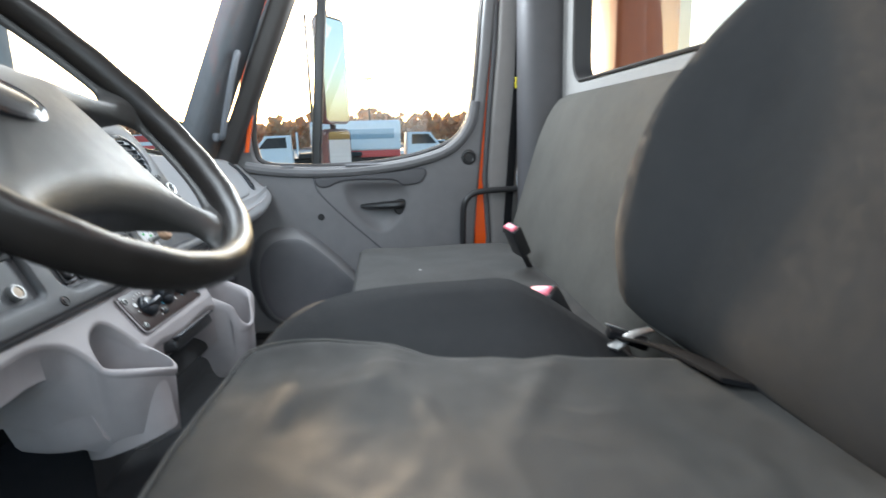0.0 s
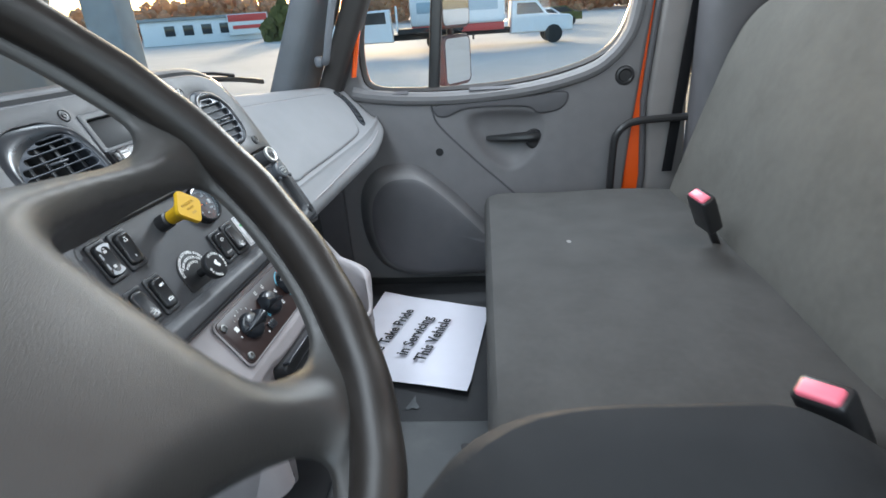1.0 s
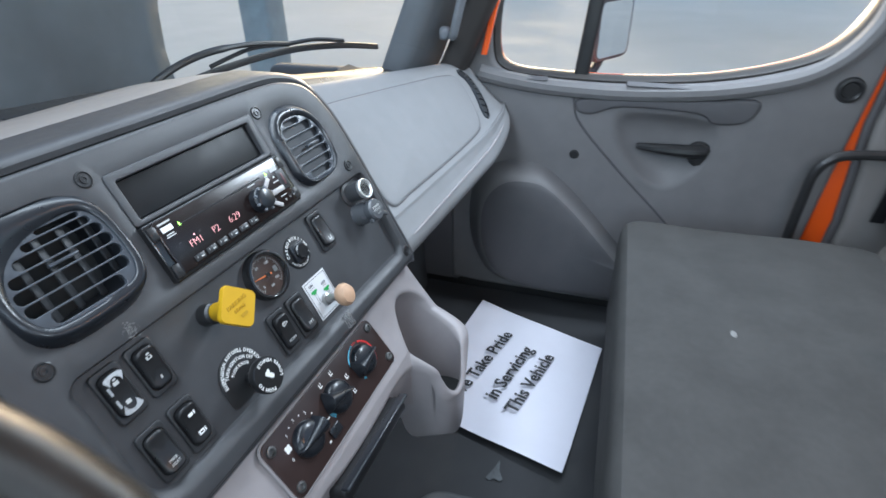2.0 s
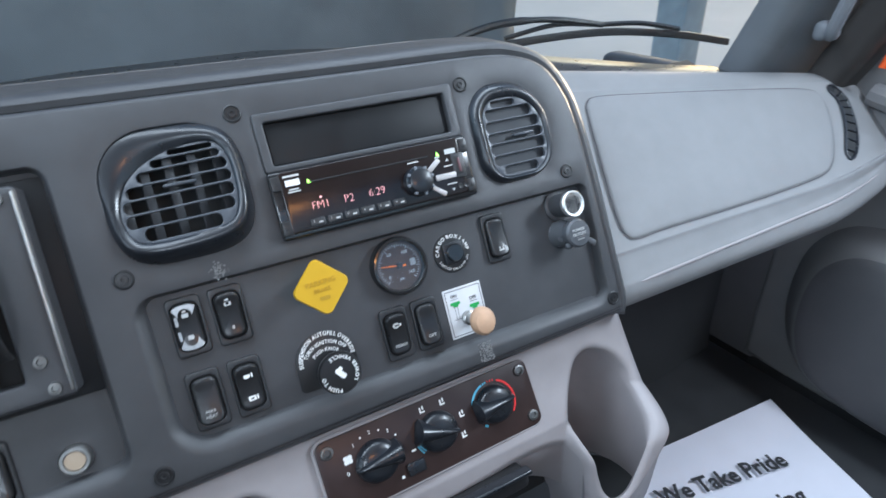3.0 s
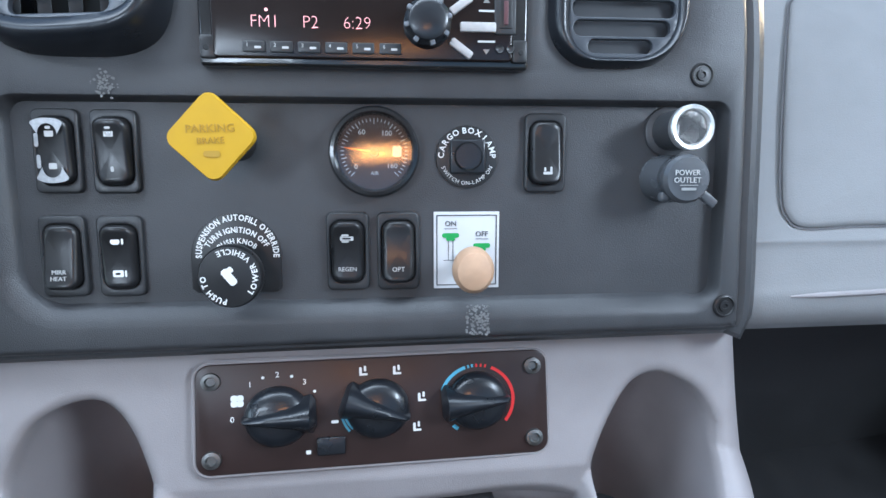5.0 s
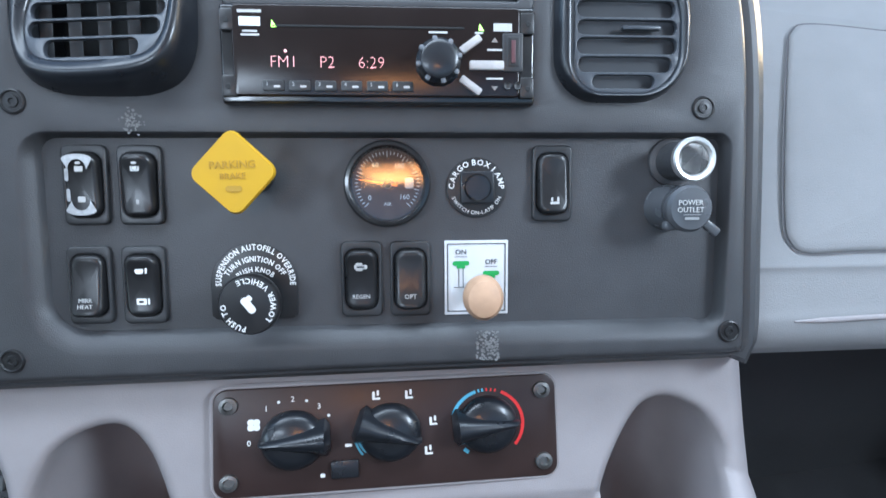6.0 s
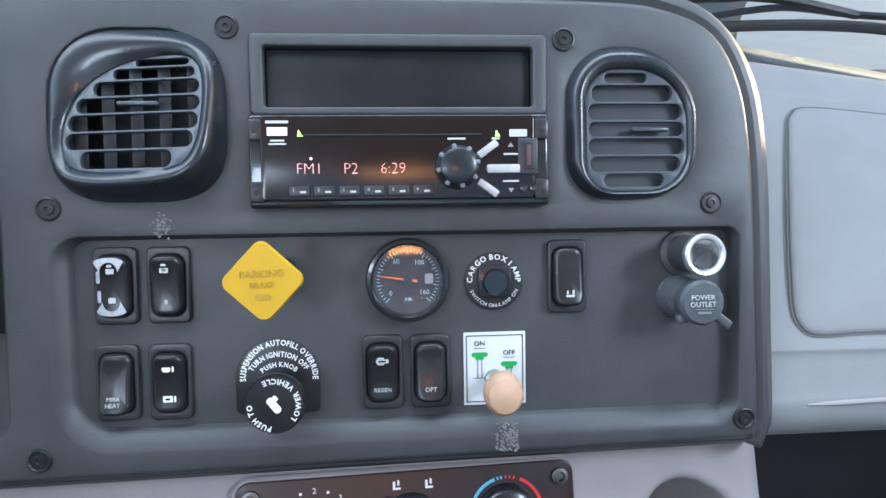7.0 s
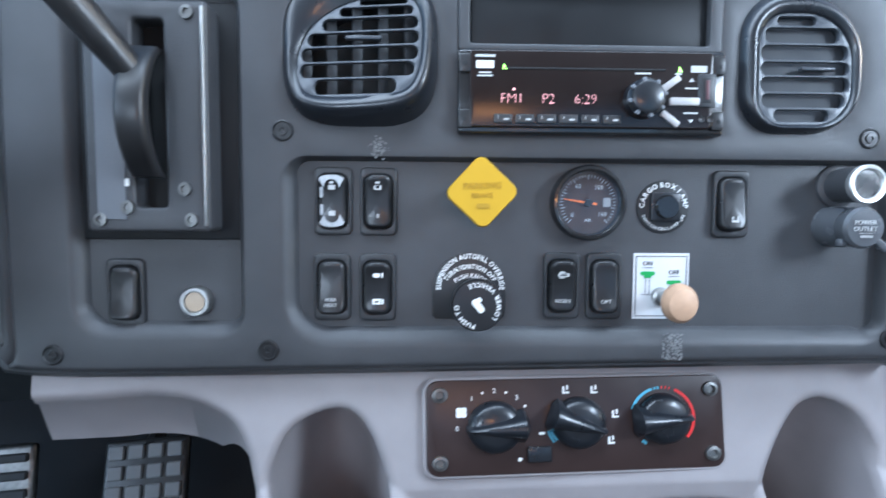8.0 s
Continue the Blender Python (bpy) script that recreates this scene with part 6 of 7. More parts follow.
BB = pose(0.435, 0.085, 0.245, 73, 0, 180)
bm = pillow(rr4(0.0, 0.25, 0.90, 0.52, (0.08, 0.15, 0.03, 0.03), 10), [(0.01, -0.07), (0, -0.02), (0.010, 0.010), (0.035, 0.030), (0.08, 0.045), (0.15, 0.054), (0.3, 0.060), (0.5, 0.063), (0.75, 0.065), (0.92, 0.065)], bench_back_shape)
part("backrest", bm, BACKCLOTH, bench, "tall grey cloth backrest, lightened for light from the windshield", m=BB)
bm = bmesh.new()
revolve(bm, [(0.001, 0.0012), (0.005, 0.001), (0.0065, 0.0)], 12, T(0.508, 0.408, 0.3145))
bmesh.ops.scale(bm, vec=(1.4, 0.8, 1), verts=bm.verts, space=T(-0.508, -0.408, -0.3145))
part("lint_spot", bm, LINT, bench, "small white speck on the cloth")

driver = thing("driver_seat", "charcoal driver seat with worn dusty cushion cover", "driver seat")


def driver_top(p):
    if p.z > 0.30:
        side = min(1, max(0, (abs(p.x + 0.43) - 0.14) / 0.14))
        p.z += 0.045 * side * side * (3 - 2 * side) * (0.4 + 0.6 * min(1, max(0, (p.y - 0.15) / 0.2)))
        p.z += 0.010 * math.sin((p.y - 0.1) * 6)
        aft = max(0.0, (0.345 - p.y) / 0.18)
        flank = min(1, max(0, (p.x + 0.33) / 0.13))
        p.z -= 0.092 * aft ** 1.3 * flank * flank * (3 - 2 * flank)
        p.z += 0.004 * noise.noise(Vector((p.x * 9, p.y * 9, 3.0)))
        fold = math.exp(-((p.y - 0.50 + 0.35 * (p.x + 0.30)) / 0.030) ** 2) * math.exp(-((p.x + 0.32) / 0.10) ** 2)
        p.z += 0.009 * fold
        wr = noise.noise(Vector((p.x * 11 + p.y * 5, p.y * 16 - p.x * 4, 9.0)))
        p.z += 0.0016 * (1 - abs(wr) * 3.2 if abs(wr) < 0.31 else 0) * (1 if abs(p.x + 0.45) < 0.15 and p.y < 0.62 else 0.25)
        for cx, cy, run, amp in ((-0.36, 0.36, -0.5, 0.006), (-0.38, 0.47, 0.3, 0.005), (-0.34, 0.58, -0.2, 0.005)):
            p.z += amp * math.exp(-((p.y - cy - run * (p.x - cx)) / 0.014) ** 2) * math.exp(-((p.x - cx) / 0.07) ** 2)
    return p


bm = pillow(rr4(-0.43, 0.375, 0.60, 0.55, (0.16, 0.16, 0.08, 0.08), 10), [(0, 0.16), (0, 0.30), (-0.010, 0.345), (0.0, 0.378), (0.03, 0.398), (0.07, 0.405), (0.16, 0.403), (0.24, 0.392), (0.5, 0.375), (0.9, 0.37)], driver_top)
part("cushion_border", bm, BOLSTER, driver, "dark cloth cushion side bolster")
cover_loop = smooth_loop([(-0.236, 0.612), (-0.243, 0.535), (-0.272, 0.470), (-0.296, 0.415), (-0.318, 0.300), (-0.328, 0.180), (-0.335, 0.135), (-0.45, 0.125), (-0.59, 0.135), (-0.605, 0.18), (-0.615, 0.30), (-0.63, 0.40), (-0.645, 0.50), (-0.655, 0.60), (-0.62, 0.645), (-0.45, 0.655), (-0.27, 0.645)][::-1], 4)
bm = pillow(cover_loop, [(0.0, 0.394), (0.010, 0.4085), (0.03, 0.4105)] + [(0.03 + 0.95 * k / 44, 0.4110) for k in range(1, 45)], driver_top)
part("cushion_cover", bm, WORN, driver, "dusty worn seat cover with creases")
bm = bmesh.new()
ring = [driver_top(Vector((x, y, 0.4080))) for x, y in offset(cover_loop, -0.001)]
tube(bm, ring + ring[:1], 0.0014, 6, False)
part("piping", bm, PIPING, driver, "grey piping round the cushion")
part("seat_base", block(0.46, 0.42, 0.16, 0.02, (-0.43, 0.36, 0.08)), BLACK, driver, "black seat pedestal")


def back_shape(p):
    side = min(1, max(0, (abs(p.x) - 0.13) / 0.13))
    p.z += 0.055 * side * side * (3 - 2 * side) * (1 if p.z > 0.0 else 0)
    return p


BACK_OUT = [(0.20, 0.0), (0.255, 0.05), (0.285, 0.13), (0.278, 0.22), (0.235, 0.32), (0.18, 0.42), (0.145, 0.54), (0.13, 0.66), (0.06, 0.70)]
BACK_OUT = BACK_OUT + [(-x, y) for x, y in BACK_OUT[::-1]] + [(0, -0.01)]
DB = pose(-0.43, 0.158, 0.400, 71, 0, 180)
bm = pillow(smooth_loop(BACK_OUT, 4),
            [(0.02, -0.09), (-0.01, -0.05), (0, 0.0), (0.02, 0.025), (0.06, 0.040), (0.12, 0.050), (0.2, 0.055), (0.32, 0.055), (0.5, 0.056), (0.7, 0.056), (0.9, 0.056)], back_shape)
part("backrest", bm, BOLSTER, driver, "high-backed charcoal cloth backrest", m=DB)
WING = [(x * 0.98, y + 0.075) for x, y in BACK_OUT]
bm = pillow(smooth_loop(WING, 4), [(0.10, -0.17), (0.02, -0.16), (0.0, -0.135), (0.0, -0.105), (0.03, -0.085), (0.3, -0.08)], lambda p: p)
part("back_shell", bm, BOLSTER, driver, "padded rear wing of the backrest", m=DB)
bm = bmesh.new()
ring = [back_shape(Vector((x * 0.985, 0.3 + (y - 0.3) * 0.985, 0.012))) for x, y in smooth_loop(BACK_OUT, 4)]
tube(bm, ring + ring[:1], 0.004, 6, False)
part("back_piping", bm, PIPING, driver, "grey piping along the backrest", m=DB)


def buckle(label, m, tip=PINK, strap=0.12):
    ob = thing("belt_buckle", label, "belt buckle", m, "belt buckles")
    part("housing", block(0.046, 0.028, 0.080, 0.006), BLACK, ob)
    part("release_button", block(0.037, 0.019, 0.010, 0.004, (0, 0.002, 0.0385)), tip, ob)
    bm = bmesh.new()
    tube(bm, [(0, 0, -0.03), (0, -0.004, -0.03 - strap * 0.5), (0.004, -0.012, -0.03 - strap)], 0.007, 8)
    part("stalk", bm, BLACK, ob)
    return ob


buckle("black seat belt buckle with pink-red button standing on the bench", pose(0.452, 0.182, 0.388, -30, -10, 22))
buckle("black seat belt buckle with pink-red button beside the driver cushion", pose(-0.082, 0.262, 0.388, -28, 12, 35))
near = thing("belt_latch", "silver belt latch on black webbing beside the driver backrest", "seat belt latch")
bm = bmesh.new()
skin(bm, [[(x + a * 0.75, y + a * 0.55, z + b) for a, b in rr(0, 0, 0.016, 0.003, 0.001, 2)] for x, y, z in smooth_line([(-0.190, 0.222, 0.374), (-0.188, 0.206, 0.384), (-0.187, 0.189, 0.391), (-0.188, 0.170, 0.395)], 4)])
part("latch_plate", bm, STEEL, near, "brushed steel latch plate")
part("latch_body", block(0.020, 0.052, 0.012, 0.004), BELT, near, "black latch body", m=pose(-0.176, 0.197, 0.380, 20, 0, -12))
part("latch_edge", block(0.0020, 0.056, 0.003, 0.001), STEEL, near, "thin bright edge", m=pose(-0.168, 0.194, 0.387, 20, 0, -12))
bm = bmesh.new()
skin(bm, [[(x + a * 0.35, y + a * 0.9, z + b + a * 0.15) for a, b in rr(0, 0, 0.036, 0.005, 0.002, 2)] for x, y, z in smooth_line([(-0.176, 0.197, 0.379), (-0.215, 0.199, 0.390), (-0.26, 0.202, 0.404), (-0.32, 0.204, 0.417), (-0.40, 0.20, 0.424)], 4)])
part("webbing", bm, BELT, near)

# ---- steering wheel ----
WHEEL = Matrix.Translation((-0.347, 0.753, 0.684)) @ pose(0, 0, 0, 46.1, 0, 0)
wheel = thing("steering_wheel", "black leatherette truck steering wheel with padded hub, slightly turned", "steering wheel", WHEEL @ pose(0, 0, 0, 0, 0, -16.5))
R_W = 0.2005
bm = bmesh.new()
n = 14
rings = []
for k in range(96):
    a = 2 * math.pi * k / 96
    rad = Vector((math.cos(a), math.sin(a), 0))
    rings.append([rad * (R_W + 0.0128 * math.cos(2 * math.pi * j / n)) + Vector((0, 0, (0.0150 + 0.0005 * math.cos(a * 24)) * math.sin(2 * math.pi * j / n))) for j in range(n)])
skin(bm, rings + rings[:1], False, False)
bmesh.ops.remove_doubles(bm, verts=bm.verts, dist=1e-5)
part("rim", bm, WHEELMAT, wheel, "thick black grip rim with finger ridges")

# hub, pad and four spokes moulded as one, with the openings between them
side_hole = [(0.063, 0.0), (0.066, -0.025), (0.073, -0.045), (0.081, -0.065), (0.090, -0.085), (0.100, -0.100), (0.115, -0.107), (0.138, -0.109), (0.158, -0.101), (0.172, -0.083), (0.184, -0.055), (0.190, -0.024), (0.192, 0.005), (0.186, 0.021), (0.165, 0.024), (0.129, 0.021), (0.092, 0.013)]
low_hole = [(-0.064, -0.141), (-0.015, -0.127), (0.035, -0.124), (0.070, -0.131), (0.096, -0.144), (0.101, -0.157), (0.082, -0.172), (0.052, -0.184), (0.020, -0.190), (-0.012, -0.190), (-0.041, -0.184), (-0.062, -0.172), (-0.072, -0.156)]
top_half = [(0.0, 0.020), (0.030, 0.026), (0.060, 0.032), (0.095, 0.038), (0.127, 0.043), (0.150, 0.051), (0.166, 0.064), (0.171, 0.080)] + [(0.189 * math.cos(radians(a)), 0.189 * math.sin(radians(a))) for a in (34, 46, 60, 75)]
top_hole = top_half + [(0.0, 0.189)] + [(-x, y) for x, y in top_half[:0:-1]]
openings = [smooth_loop(p, 6) for p in (side_hole, [(-x, y) for x, y in side_hole[::-1]], low_hole, top_hole)]


def wheel_height(x, y, d):
    r = math.hypot(x, y + 0.03)
    z = -0.003 + 0.011 * math.exp(-(r / 0.085) ** 2)
    roll = max(0.0, 1 - d / 0.026)
    return z - 0.013 * roll ** 2.2


axis = np.linspace(-0.203, 0.203, 150)
bm, rims = sheet(axis, axis, openings, wheel_height)
for f in [f for f in bm.faces if f.calc_center_median().length > 0.2015]:
    bm.faces.remove(f)
for v in [v for v in bm.verts if not v.link_faces]:
    bm.verts.remove(v)
rims = [e for rim_ in rims for e in rim_ if e.is_valid and e.link_faces]


def hub_depth(x, y):
    """Walls of the openings: deep by the hub, shallow by the rim."""
    return min(1.0, max(0.0, (0.165 - math.hypot(x, y)) / 0.055))


rims = drop_rim(bm, rims, lambda x, y, z: (0, 0, -0.002 - 0.005 * hub_depth(x, y)))
drop_rim(bm, rims, lambda x, y, z: (0, 0, -0.002 - 0.022 * hub_depth(x, y)))
part("hub_pad", bm, HUBMAT, wheel, "grained black horn pad flowing into four spokes", flat=70)
bm = bmesh.new()
em = [(0.034 * math.cos(2 * math.pi * k / 32), 0.020 * math.sin(2 * math.pi * k / 32)) for k in range(32)]
skin(bm, [[(x - 0.044, y - 0.043, z + 0.0150) for x, y in offset(em, o)] for o, z in ((-0.003, -0.015), (-0.002, -0.0085), (0.001, -0.0070), (0.003, -0.0085), (0.006, -0.0075), (0.012, -0.0065))], True, True)
part("emblem", bm, GLOSS, wheel, "plain glossy oval emblem")
# column shroud behind the wheel
column = thing("steering_column", "grey plastic steering column shroud with stalk", "steering column", WHEEL)
bm = bmesh.new()
skin(bm, [[(x * s, y * s, z) for x, y in rr(0, 0, 0.13, 0.11, 0.035, 5)] for s, z in ((0.62, -0.085), (0.95, -0.105), (1.05, -0.17), (1.05, -0.30), (0.8, -0.44))])
part("shroud", bm, MIDGREY, column)
bm = bmesh.new()
tube(bm, [(-0.06, 0, -0.10), (-0.12, 0.01, -0.10), (-0.20, 0.02, -0.09)], [0.007, 0.008, 0.010], 10)
part("stalk", bm, BLACK, column, "black turn signal stalk")


# ---- wiper, hood and mirror outside the cab ----
def wiper(label, side):
    ob = thing("windshield_wiper", label, "wiper", None, "windshield wipers")
    flip = Matrix.Diagonal((side, 1, 1, 1))
    bm = bmesh.new()
    tube(bm, smooth_line([(0.438, 1.343, 0.566), (0.48, 1.302, 0.625), (0.545, 1.263, 0.655), (0.63, 1.227, 0.659), (0.711, 1.198, 0.646)], 6), [0.008] * 6 + [0.006] * 10 + [0.0045] * 9, 8)
    part("arm", bm, BLACK, ob, m=flip)
    bm = bmesh.new()
    line = smooth_line([(0.454, 1.302, 0.601), (0.566, 1.259, 0.625), (0.711, 1.206, 0.634), (0.834, 1.161, 0.623), (0.938, 1.124, 0.603)], 6)
    skin(bm, [[(x, y + a, z + b) for a, b in rr(0, 0, 0.008, 0.012, 0.003, 2)] for x, y, z in line])
    part("blade", bm, BLACK, ob, m=flip)
    bm = bmesh.new()
    tube(bm, smooth_line([(0.566, 1.259, 0.635), (0.641, 1.230, 0.650), (0.711, 1.203, 0.646), (0.780, 1.180, 0.643), (0.845, 1.155, 0.630)], 5), 0.004, 6)
    part("yoke", bm, BLACK, ob, m=flip)
    return ob


wiper("black windshield wiper resting low on the passenger glass", 1)
wiper("black windshield wiper resting low on the driver glass", -1)
cowl = thing("cowl", "dark cowl below the windshield", "cowl")
bm = bmesh.new()
lines = [[(x, y + 0.006, z - 0.006) for x, y, z in BASE], [(x, y + 0.045, z + 0.006) for x, y, z in BASE], [(x * 1.01, y + 0.085, z + 0.010) for x, y, z in BASE], [(x * 1.01, y + 0.105, z + 0.002) for x, y, z in BASE], [(x * 1.01, y + 0.14, z - 0.12) for x, y, z in BASE]]
skin(bm, lines, False, False, False)
part("panel", bm, VENTMAT, cowl)
oh = thing("raised_hood", "grey underside of the raised engine hood", "hood")
bm = bmesh.new()
rings = []
for k in range(15):
    z = 0.2 + 1.3 * k / 14
    edge = 0.928 + 1.1 * (z - 0.57) ** 2
    rings.append([(edge * f, 1.66 + 0.04 * f * f - 0.10 * max(0, abs(f) - 0.9), z) for f in [-1 + 2 * j / 40 for j in range(41)]])
skin(bm, rings, False, False, False)
ob = part("shell", bm, HOODMAT, oh)
so_ = ob.modifiers.new("thickness", "SOLIDIFY")
so_.thickness = 0.02
part("front_bumper", block(1.5, 0.16, 1.42, 0.04, (0, 1.78, -0.47)), BLACK, oh, "dark front bumper and grille shell")
mirror = thing("door_mirror", "tall truck door mirror with convex mirror below", "mirror")
MR = Matrix.Translation((1.345, 0.640, 0)) @ pose(0, 0, 0, 0, 0, -32)
for nm, zc, hh, hw in (("flat_mirror", 0.875, 0.37, 0.150), ("convex_mirror", 0.592, 0.145, 0.145)):
    bm = bmesh.new()
    skin(bm, [[(x, y, z) for x, z in offset(rr(0, zc, hw, hh, 0.022, 5), o)] for o, y in ((0.0, 0.0), (-0.004, 0.006), (-0.004, 0.025), (0.012, 0.045))], True, True)
    part(nm + "_shell", bm, DOORDARK, mirror, "dark grey mirror shell", m=MR)
    bm = bmesh.new()
    fill(bm, [[(x, z) for x, z in offset(rr(0, zc, hw, hh, 0.022, 5), 0.006)]], 0)
    part(nm + "_glass", bm, MIRROR, mirror, "silvered mirror glass", m=MR @ Matrix(((1, 0, 0, 0), (0, 0, 1, -0.001), (0, 1, 0, 0), (0, 0, 0, 1))))
bm = bmesh.new()
tube(bm, smooth_line([(1.04, 0.80, 0.50), (1.2, 0.74, 0.49), (1.34, 0.665, 0.52), (1.345, 0.665, 0.80), (1.34, 0.665, 1.08), (1.2, 0.72, 1.14), (1.04, 0.74, 1.15)], 4), 0.011, 8)
part("bracket", bm, BLACK, mirror)

# ---- the yard outside ----
GZ = -1.18
bm = bmesh.new()
bmesh.ops.create_grid(bm, x_segments=8, y_segments=8, size=900, matrix=T(0, 0, GZ))
tagged(part("ground", bm, ASPHALT), "dusty asphalt yard, paled for haze, reaching the horizon", "ground", kind="structure")
post = thing("concrete_post", "tall grey painted post in the yard", "post", T(5.1, 4.15, GZ))
bm = bmesh.new()
skin(bm, [[(x, y, z) for x, y in rr(0, 0, 0.33, 0.33, 0.03, 3)] for z in (0, 7)])
part("shaft", bm, CONCRETE, post)
part("foot", block(0.6, 0.6, 0.12, 0.03, (0, 0, 0.06)), CONCRETE, post)


def at(az, dist, x0=-0.6, y0=0.5):
    return x0 + dist * math.cos(radians(az)), y0 + dist * math.sin(radians(az))


def wheel_at(parent, x, y, r, w):
    bm = bmesh.new()
    revolve(bm, [(r * 0.55, -w / 2), (r * 0.95, -w / 2), (r, -w * 0.35), (r, w * 0.35), (r * 0.95, w / 2), (r * 0.55, w / 2)], 24, T(x, y, r) @ pose(0, 0, 0, 90, 0, 0))
    ty = part("tyre", bm, TYRE, parent)
    bm = bmesh.new()
    revolve(bm, [(0.05, -w * 0.4), (r * 0.56, -w * 0.4), (r * 0.56, w * 0.4), (0.05, w * 0.4)], 18, T(x, y, r) @ pose(0, 0, 0, 90, 0, 0))
    part("rim", bm, STEEL, ty)


def side_profile(bm, pts, w):
    skin(bm, [[(x, y, z) for x, z in offset(pts, o)] for y, o in ((-w / 2, 0.05), (-w / 2 + 0.08, 0.0), (w / 2 - 0.08, 0.0), (w / 2, 0.05))])
    return bm


def truck(label, m, length, bed, height):
    """A cab truck seen from the side, nose along +x."""
    ob = thing("work_truck", label, "truck", m, "parked work trucks")
    cab = [(length / 2, 0.55), (length / 2, 1.15), (length / 2 - 0.15, 1.28), (length / 2 - 1.25, 1.38), (length / 2 - 1.75, 2.02), (length / 2 - 3.0, 2.05), (length / 2 - 3.1, 0.55)]
    part("cab", side_profile(bmesh.new(), cab, 1.95), TRUCKWHITE, ob, "white cab and bonnet")
    for y in (-0.99, 0.99):
        bm = bmesh.new()
        fill(bm, [[(length / 2 - 1.42, 1.42), (length / 2 - 1.85, 1.92), (length / 2 - 2.75, 1.94), (length / 2 - 2.78, 1.42)]], 0)
        part("side_window", bm, DARKGLASS, ob, m=T(0, y, 0) @ pose(0, 0, 0, 90, 0, 0))
    part("chassis", block(length - 0.6, 0.9, 0.28, 0.04, (-0.2, 0, 0.72)), TYRE, ob)
    if bed == "flat":
        part("flatbed", block(length - 3.4, 2.2, 0.22, 0.03, (-1.6, 0, 1.0)), TYRE, ob, "dark flatbed")
        part("headboard", block(0.10, 2.2, 1.15, 0.03, (length / 2 - 3.3, 0, 1.6)), TRUCKWHITE, ob)
    else:
        part("box_body", block(length - 3.5, 2.35, height, 0.12, (-1.62, 0, 1.15 + height / 2)), TRUCKWHITE, ob, "white enclosed body")
        part("body_stripe", block(length - 4.2, 0.02, 0.5, 0.005, (-1.62, -1.185, 1.15 + height * 0.55)), BLUECAR, ob, "faded lettering band")
        part("body_skirt", block(length - 3.6, 2.2, 0.35, 0.03, (-1.62, 0, 0.98)), REDSIGN, ob)
    for x in (length / 2 - 0.95, -length / 2 + 1.3):
        for y in (-0.85, 0.85):
            wheel_at(ob, x, y, 0.44, 0.28)
    return ob


x, y = at(8.2, 30)
truck("white flatbed work truck parked in the yard", pose(x, y, GZ, 0, 0, 98), 6.6, "flat", 1.2)
x, y = at(-0.6, 31)
truck("white enclosed-body truck parked in the yard", pose(x, y, GZ, 0, 0, -88), 8.2, "box", 1.55)


def car(label, m, material):
    ob = thing("parked_car", label, "car", m, "parked cars")
    part("body", side_profile(bmesh.new(), [(2.3, 0.35), (2.35, 0.75), (2.1, 0.92), (1.1, 1.0), (0.45, 1.48), (-1.0, 1.5), (-1.75, 1.02), (-2.3, 0.98), (-2.35, 0.4)], 1.75), material, ob)
    for y in (-0.885, 0.885):
        bm = bmesh.new()
        fill(bm, [[(0.9, 1.03), (0.40, 1.40), (-0.95, 1.42), (-1.5, 1.03)]], 0)
        part("side_window", bm, DARKGLASS, ob, m=T(0, y, 0) @ pose(0, 0, 0, 90, 0, 0))
    for x in (1.45, -1.45):
        for y in (-0.78, 0.78):
            wheel_at(ob, x, y, 0.33, 0.2)
    return ob


for az, d, rz, mm, lb in ((38.5, 42, 130, BLUECAR, "pale blue car parked in the yard"), (12.6, 62, 95, TRUCKWHITE, "white car parked far across the yard"), (-6.6, 52, 92, LEAFGREEN, "dull yellow-green car parked far across the yard"), (-5.0, 44, 95, TRUCKWHITE, "white van parked behind the trucks"), (43, 45, 120, TRUCKWHITE, "white car parked far across the yard")):
    x, y = at(az, d)
    car(lb, pose(x, y, GZ, 0, 0, rz), mm)
x, y = at(24.2, 75)
shop = thing("roadside_shop", "low white shop with a red sign", "shop", pose(x, y, GZ, 0, 0, 114))
part("walls", block(13, 6, 2.6, 0.05, (2, -3, 1.3)), TRUCKWHITE, shop)
part("roof", block(13.6, 6.6, 0.35, 0.05, (2, -3, 2.75)), CONCRETE, shop)
part("signboard", block(4.6, 0.25, 2.3, 0.05, (-3.2, 0.5, 1.75)), WHITE, shop, "white signboard")
part("sign_band", block(4.4, 0.05, 0.75, 0.02, (-3.2, 0.64, 2.45)), REDSIGN, shop, "red sign band")
part("sign_bar", block(3.6, 0.05, 0.40, 0.02, (-3.2, 0.64, 1.45)), REDSIGN, shop, "red line of unreadable letters")
for dx in (-0.5, 1.5, 3.5, 5.5):
    part("window", block(1.1, 0.06, 1.1, 0.02, (dx, 0.02, 1.5)), DARKGLASS, shop)
for az, d, h in ((6.6, 45, 11), (0.95, 38, 5.6)):
    x, y = at(az, d)
    pole = thing("utility_pole" if h > 8 else "yard_lamp", "wooden utility pole with cross arm" if h > 8 else "yard lamp on a slim pole", "utility pole" if h > 8 else "lamp pole", T(x, y, GZ))
    bm = bmesh.new()
    tube(bm, [(0, 0, 0), (0, 0, h)], [0.15, 0.10] if h > 8 else [0.07, 0.05], 8)
    part("shaft", bm, BARK, pole)
    part("arm" if h > 8 else "lamp_head", block(0.12, 1.8 if h > 8 else 0.6, 0.14, 0.02, (0, 0, h - 0.9 if h > 8 else h)), BARK, pole)
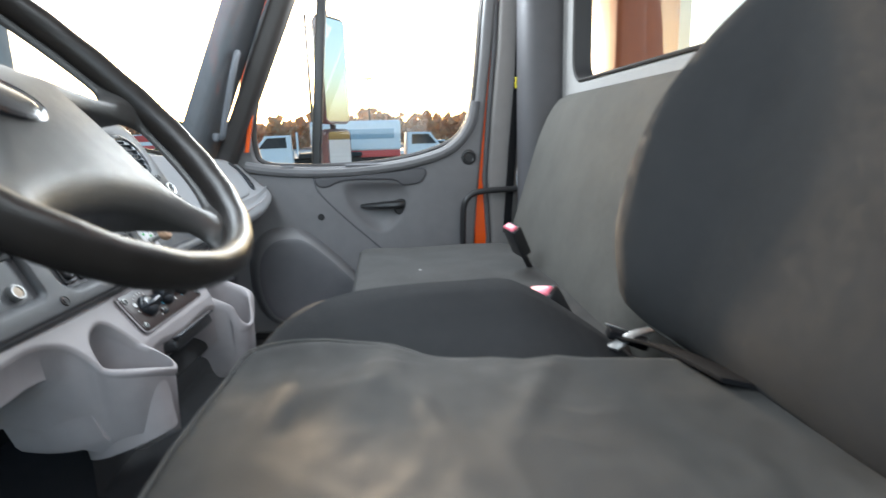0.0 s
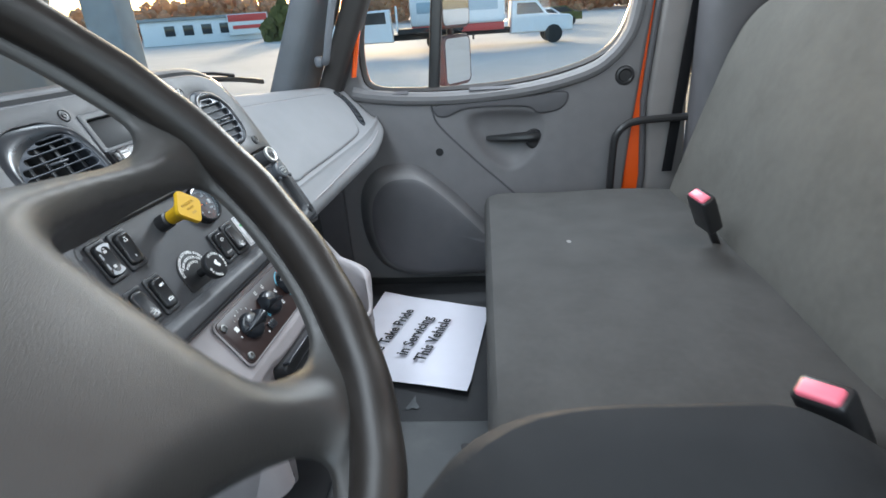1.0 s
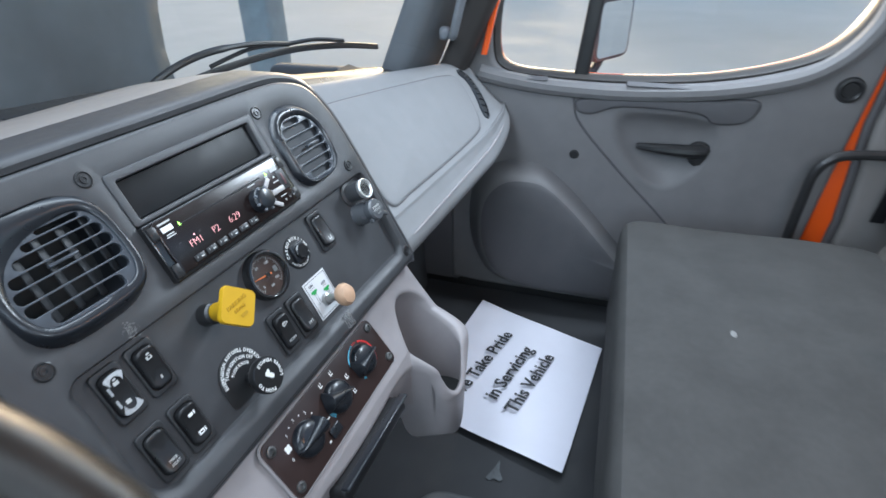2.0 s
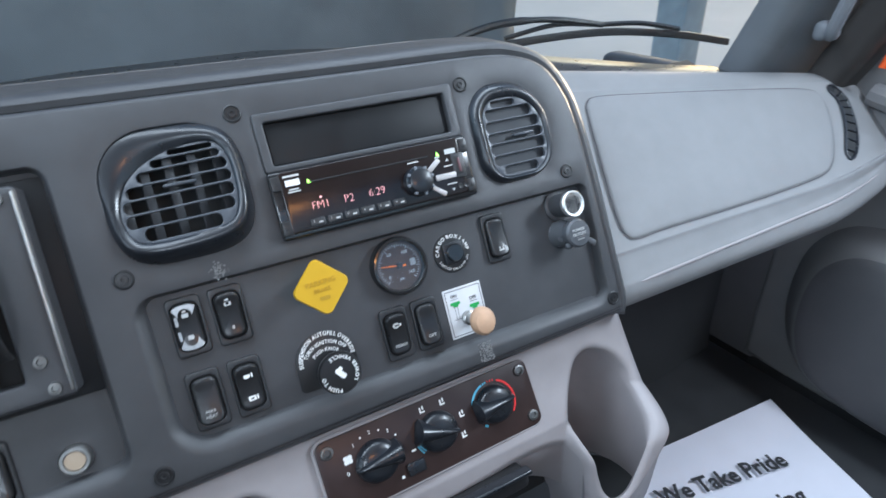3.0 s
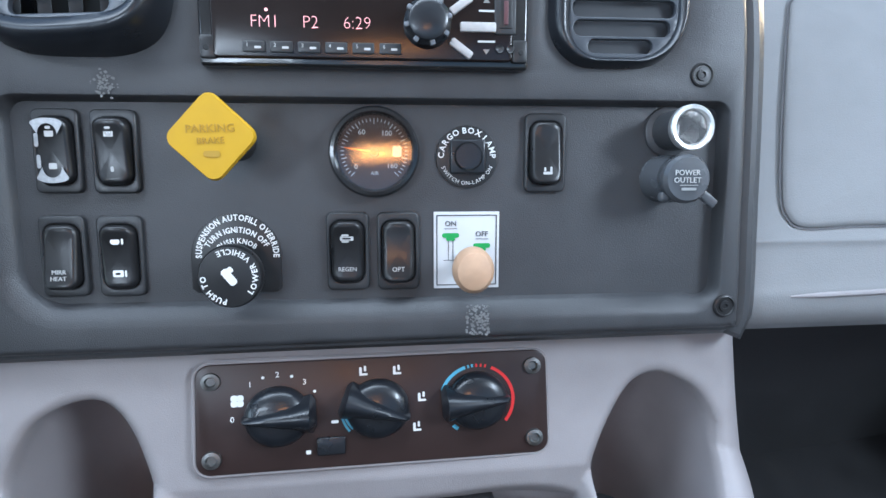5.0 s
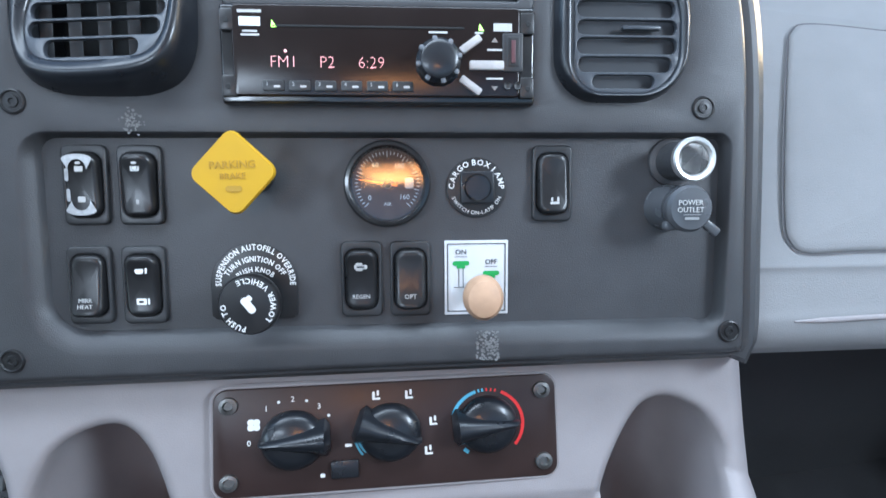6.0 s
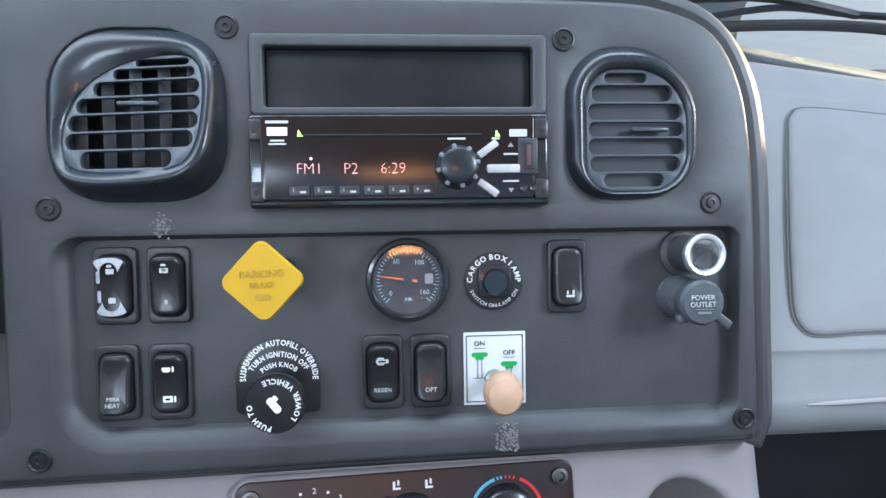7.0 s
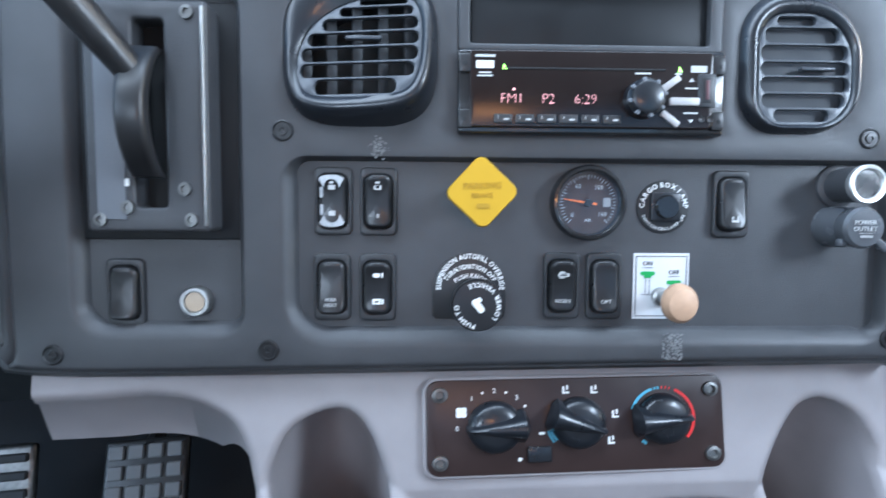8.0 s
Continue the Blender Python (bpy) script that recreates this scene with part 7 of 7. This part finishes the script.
# far woods: many small leaf clumps on a low rise
rng = random.Random(11)
bm = bmesh.new()
for k in range(9000):
    az = rng.uniform(-25, 80)
    d = rng.uniform(105, 150)
    hmax = 5.4 + 0.9 * math.sin(az * 0.32) + 0.6 * math.sin(az * 1.3 + 1) + 0.5 * math.sin(az * 5.1) + (1.0 if -8 < az < 2 else 0)
    x, y = at(az, d)
    z = GZ + rng.uniform(0.05, 1.0) ** 0.8 * max(2.0, hmax + rng.gauss(0, 0.15))
    r = rng.uniform(0.5, 1.0)
    vs = []
    for q in range(7):
        a = 2 * math.pi * q / 7 + rng.random()
        vs.append((x + rng.uniform(-0.4, 0.4), y + r * math.cos(a) * rng.uniform(0.6, 1.2), z + r * math.sin(a) * rng.uniform(0.6, 1.1)))
    top = bm.verts.new((x - 0.8, y, z + 0.2))
    bot = bm.verts.new((x + 0.8, y, z - 0.2))
    ring = [bm.verts.new(p) for p in vs]
    for q in range(7):
        bm.faces.new((ring[q], ring[(q + 1) % 7], top))
        bm.faces.new((ring[(q + 1) % 7], ring[q], bot))
tagged(part("woods", bm, LEAF), "brown autumn woods along the horizon, paled for haze", "woods", kind="stuff")
bm = bmesh.new()
for k in range(420):
    az, d = rng.uniform(16.5, 20.5), rng.uniform(60, 64)
    x, y = at(az, d)
    z = GZ + rng.uniform(0.1, 3.6) * (1 - abs(az - 18.5) / 3.2)
    r = rng.uniform(0.25, 0.55)
    ring = [bm.verts.new((x + rng.uniform(-0.2, 0.2), y + r * math.cos(a) * rng.uniform(0.6, 1.2), z + r * math.sin(a))) for a in (0, 1.2, 2.5, 3.8, 5.0)]
    bm.faces.new(ring)
tagged(part("roadside_bush", bm, LEAFGREEN), "large dull green bush by the road", "bush", kind="stuff")

# ---- equipment behind the cab, seen through the back window ----
shed = thing("shed", "cream painted metal shed across the yard", "shed", T(8.70, -3.60, GZ))
part("wall", block(1.75, 1.60, 5.60, 0.02, (0, 0, 2.80)), CREAM, shed, "cream painted wall")
part("roof", block(1.95, 1.80, 0.12, 0.02, (0, 0, 5.66)), CONCRETE, shed, "grey flat roof")
gear = thing("rear_equipment", "orange steel mast and cross rail behind the cab", "equipment")
part("mast", block(0.26, 0.22, 2.6, 0.02, (1.19, -0.42, 0.6)), RUSTORANGE, gear, "weathered orange steel mast")
part("cross_rail", block(3.0, 0.08, 0.10, 0.01, (0.2, -0.75, 0.55)), RUSTORANGE, gear)
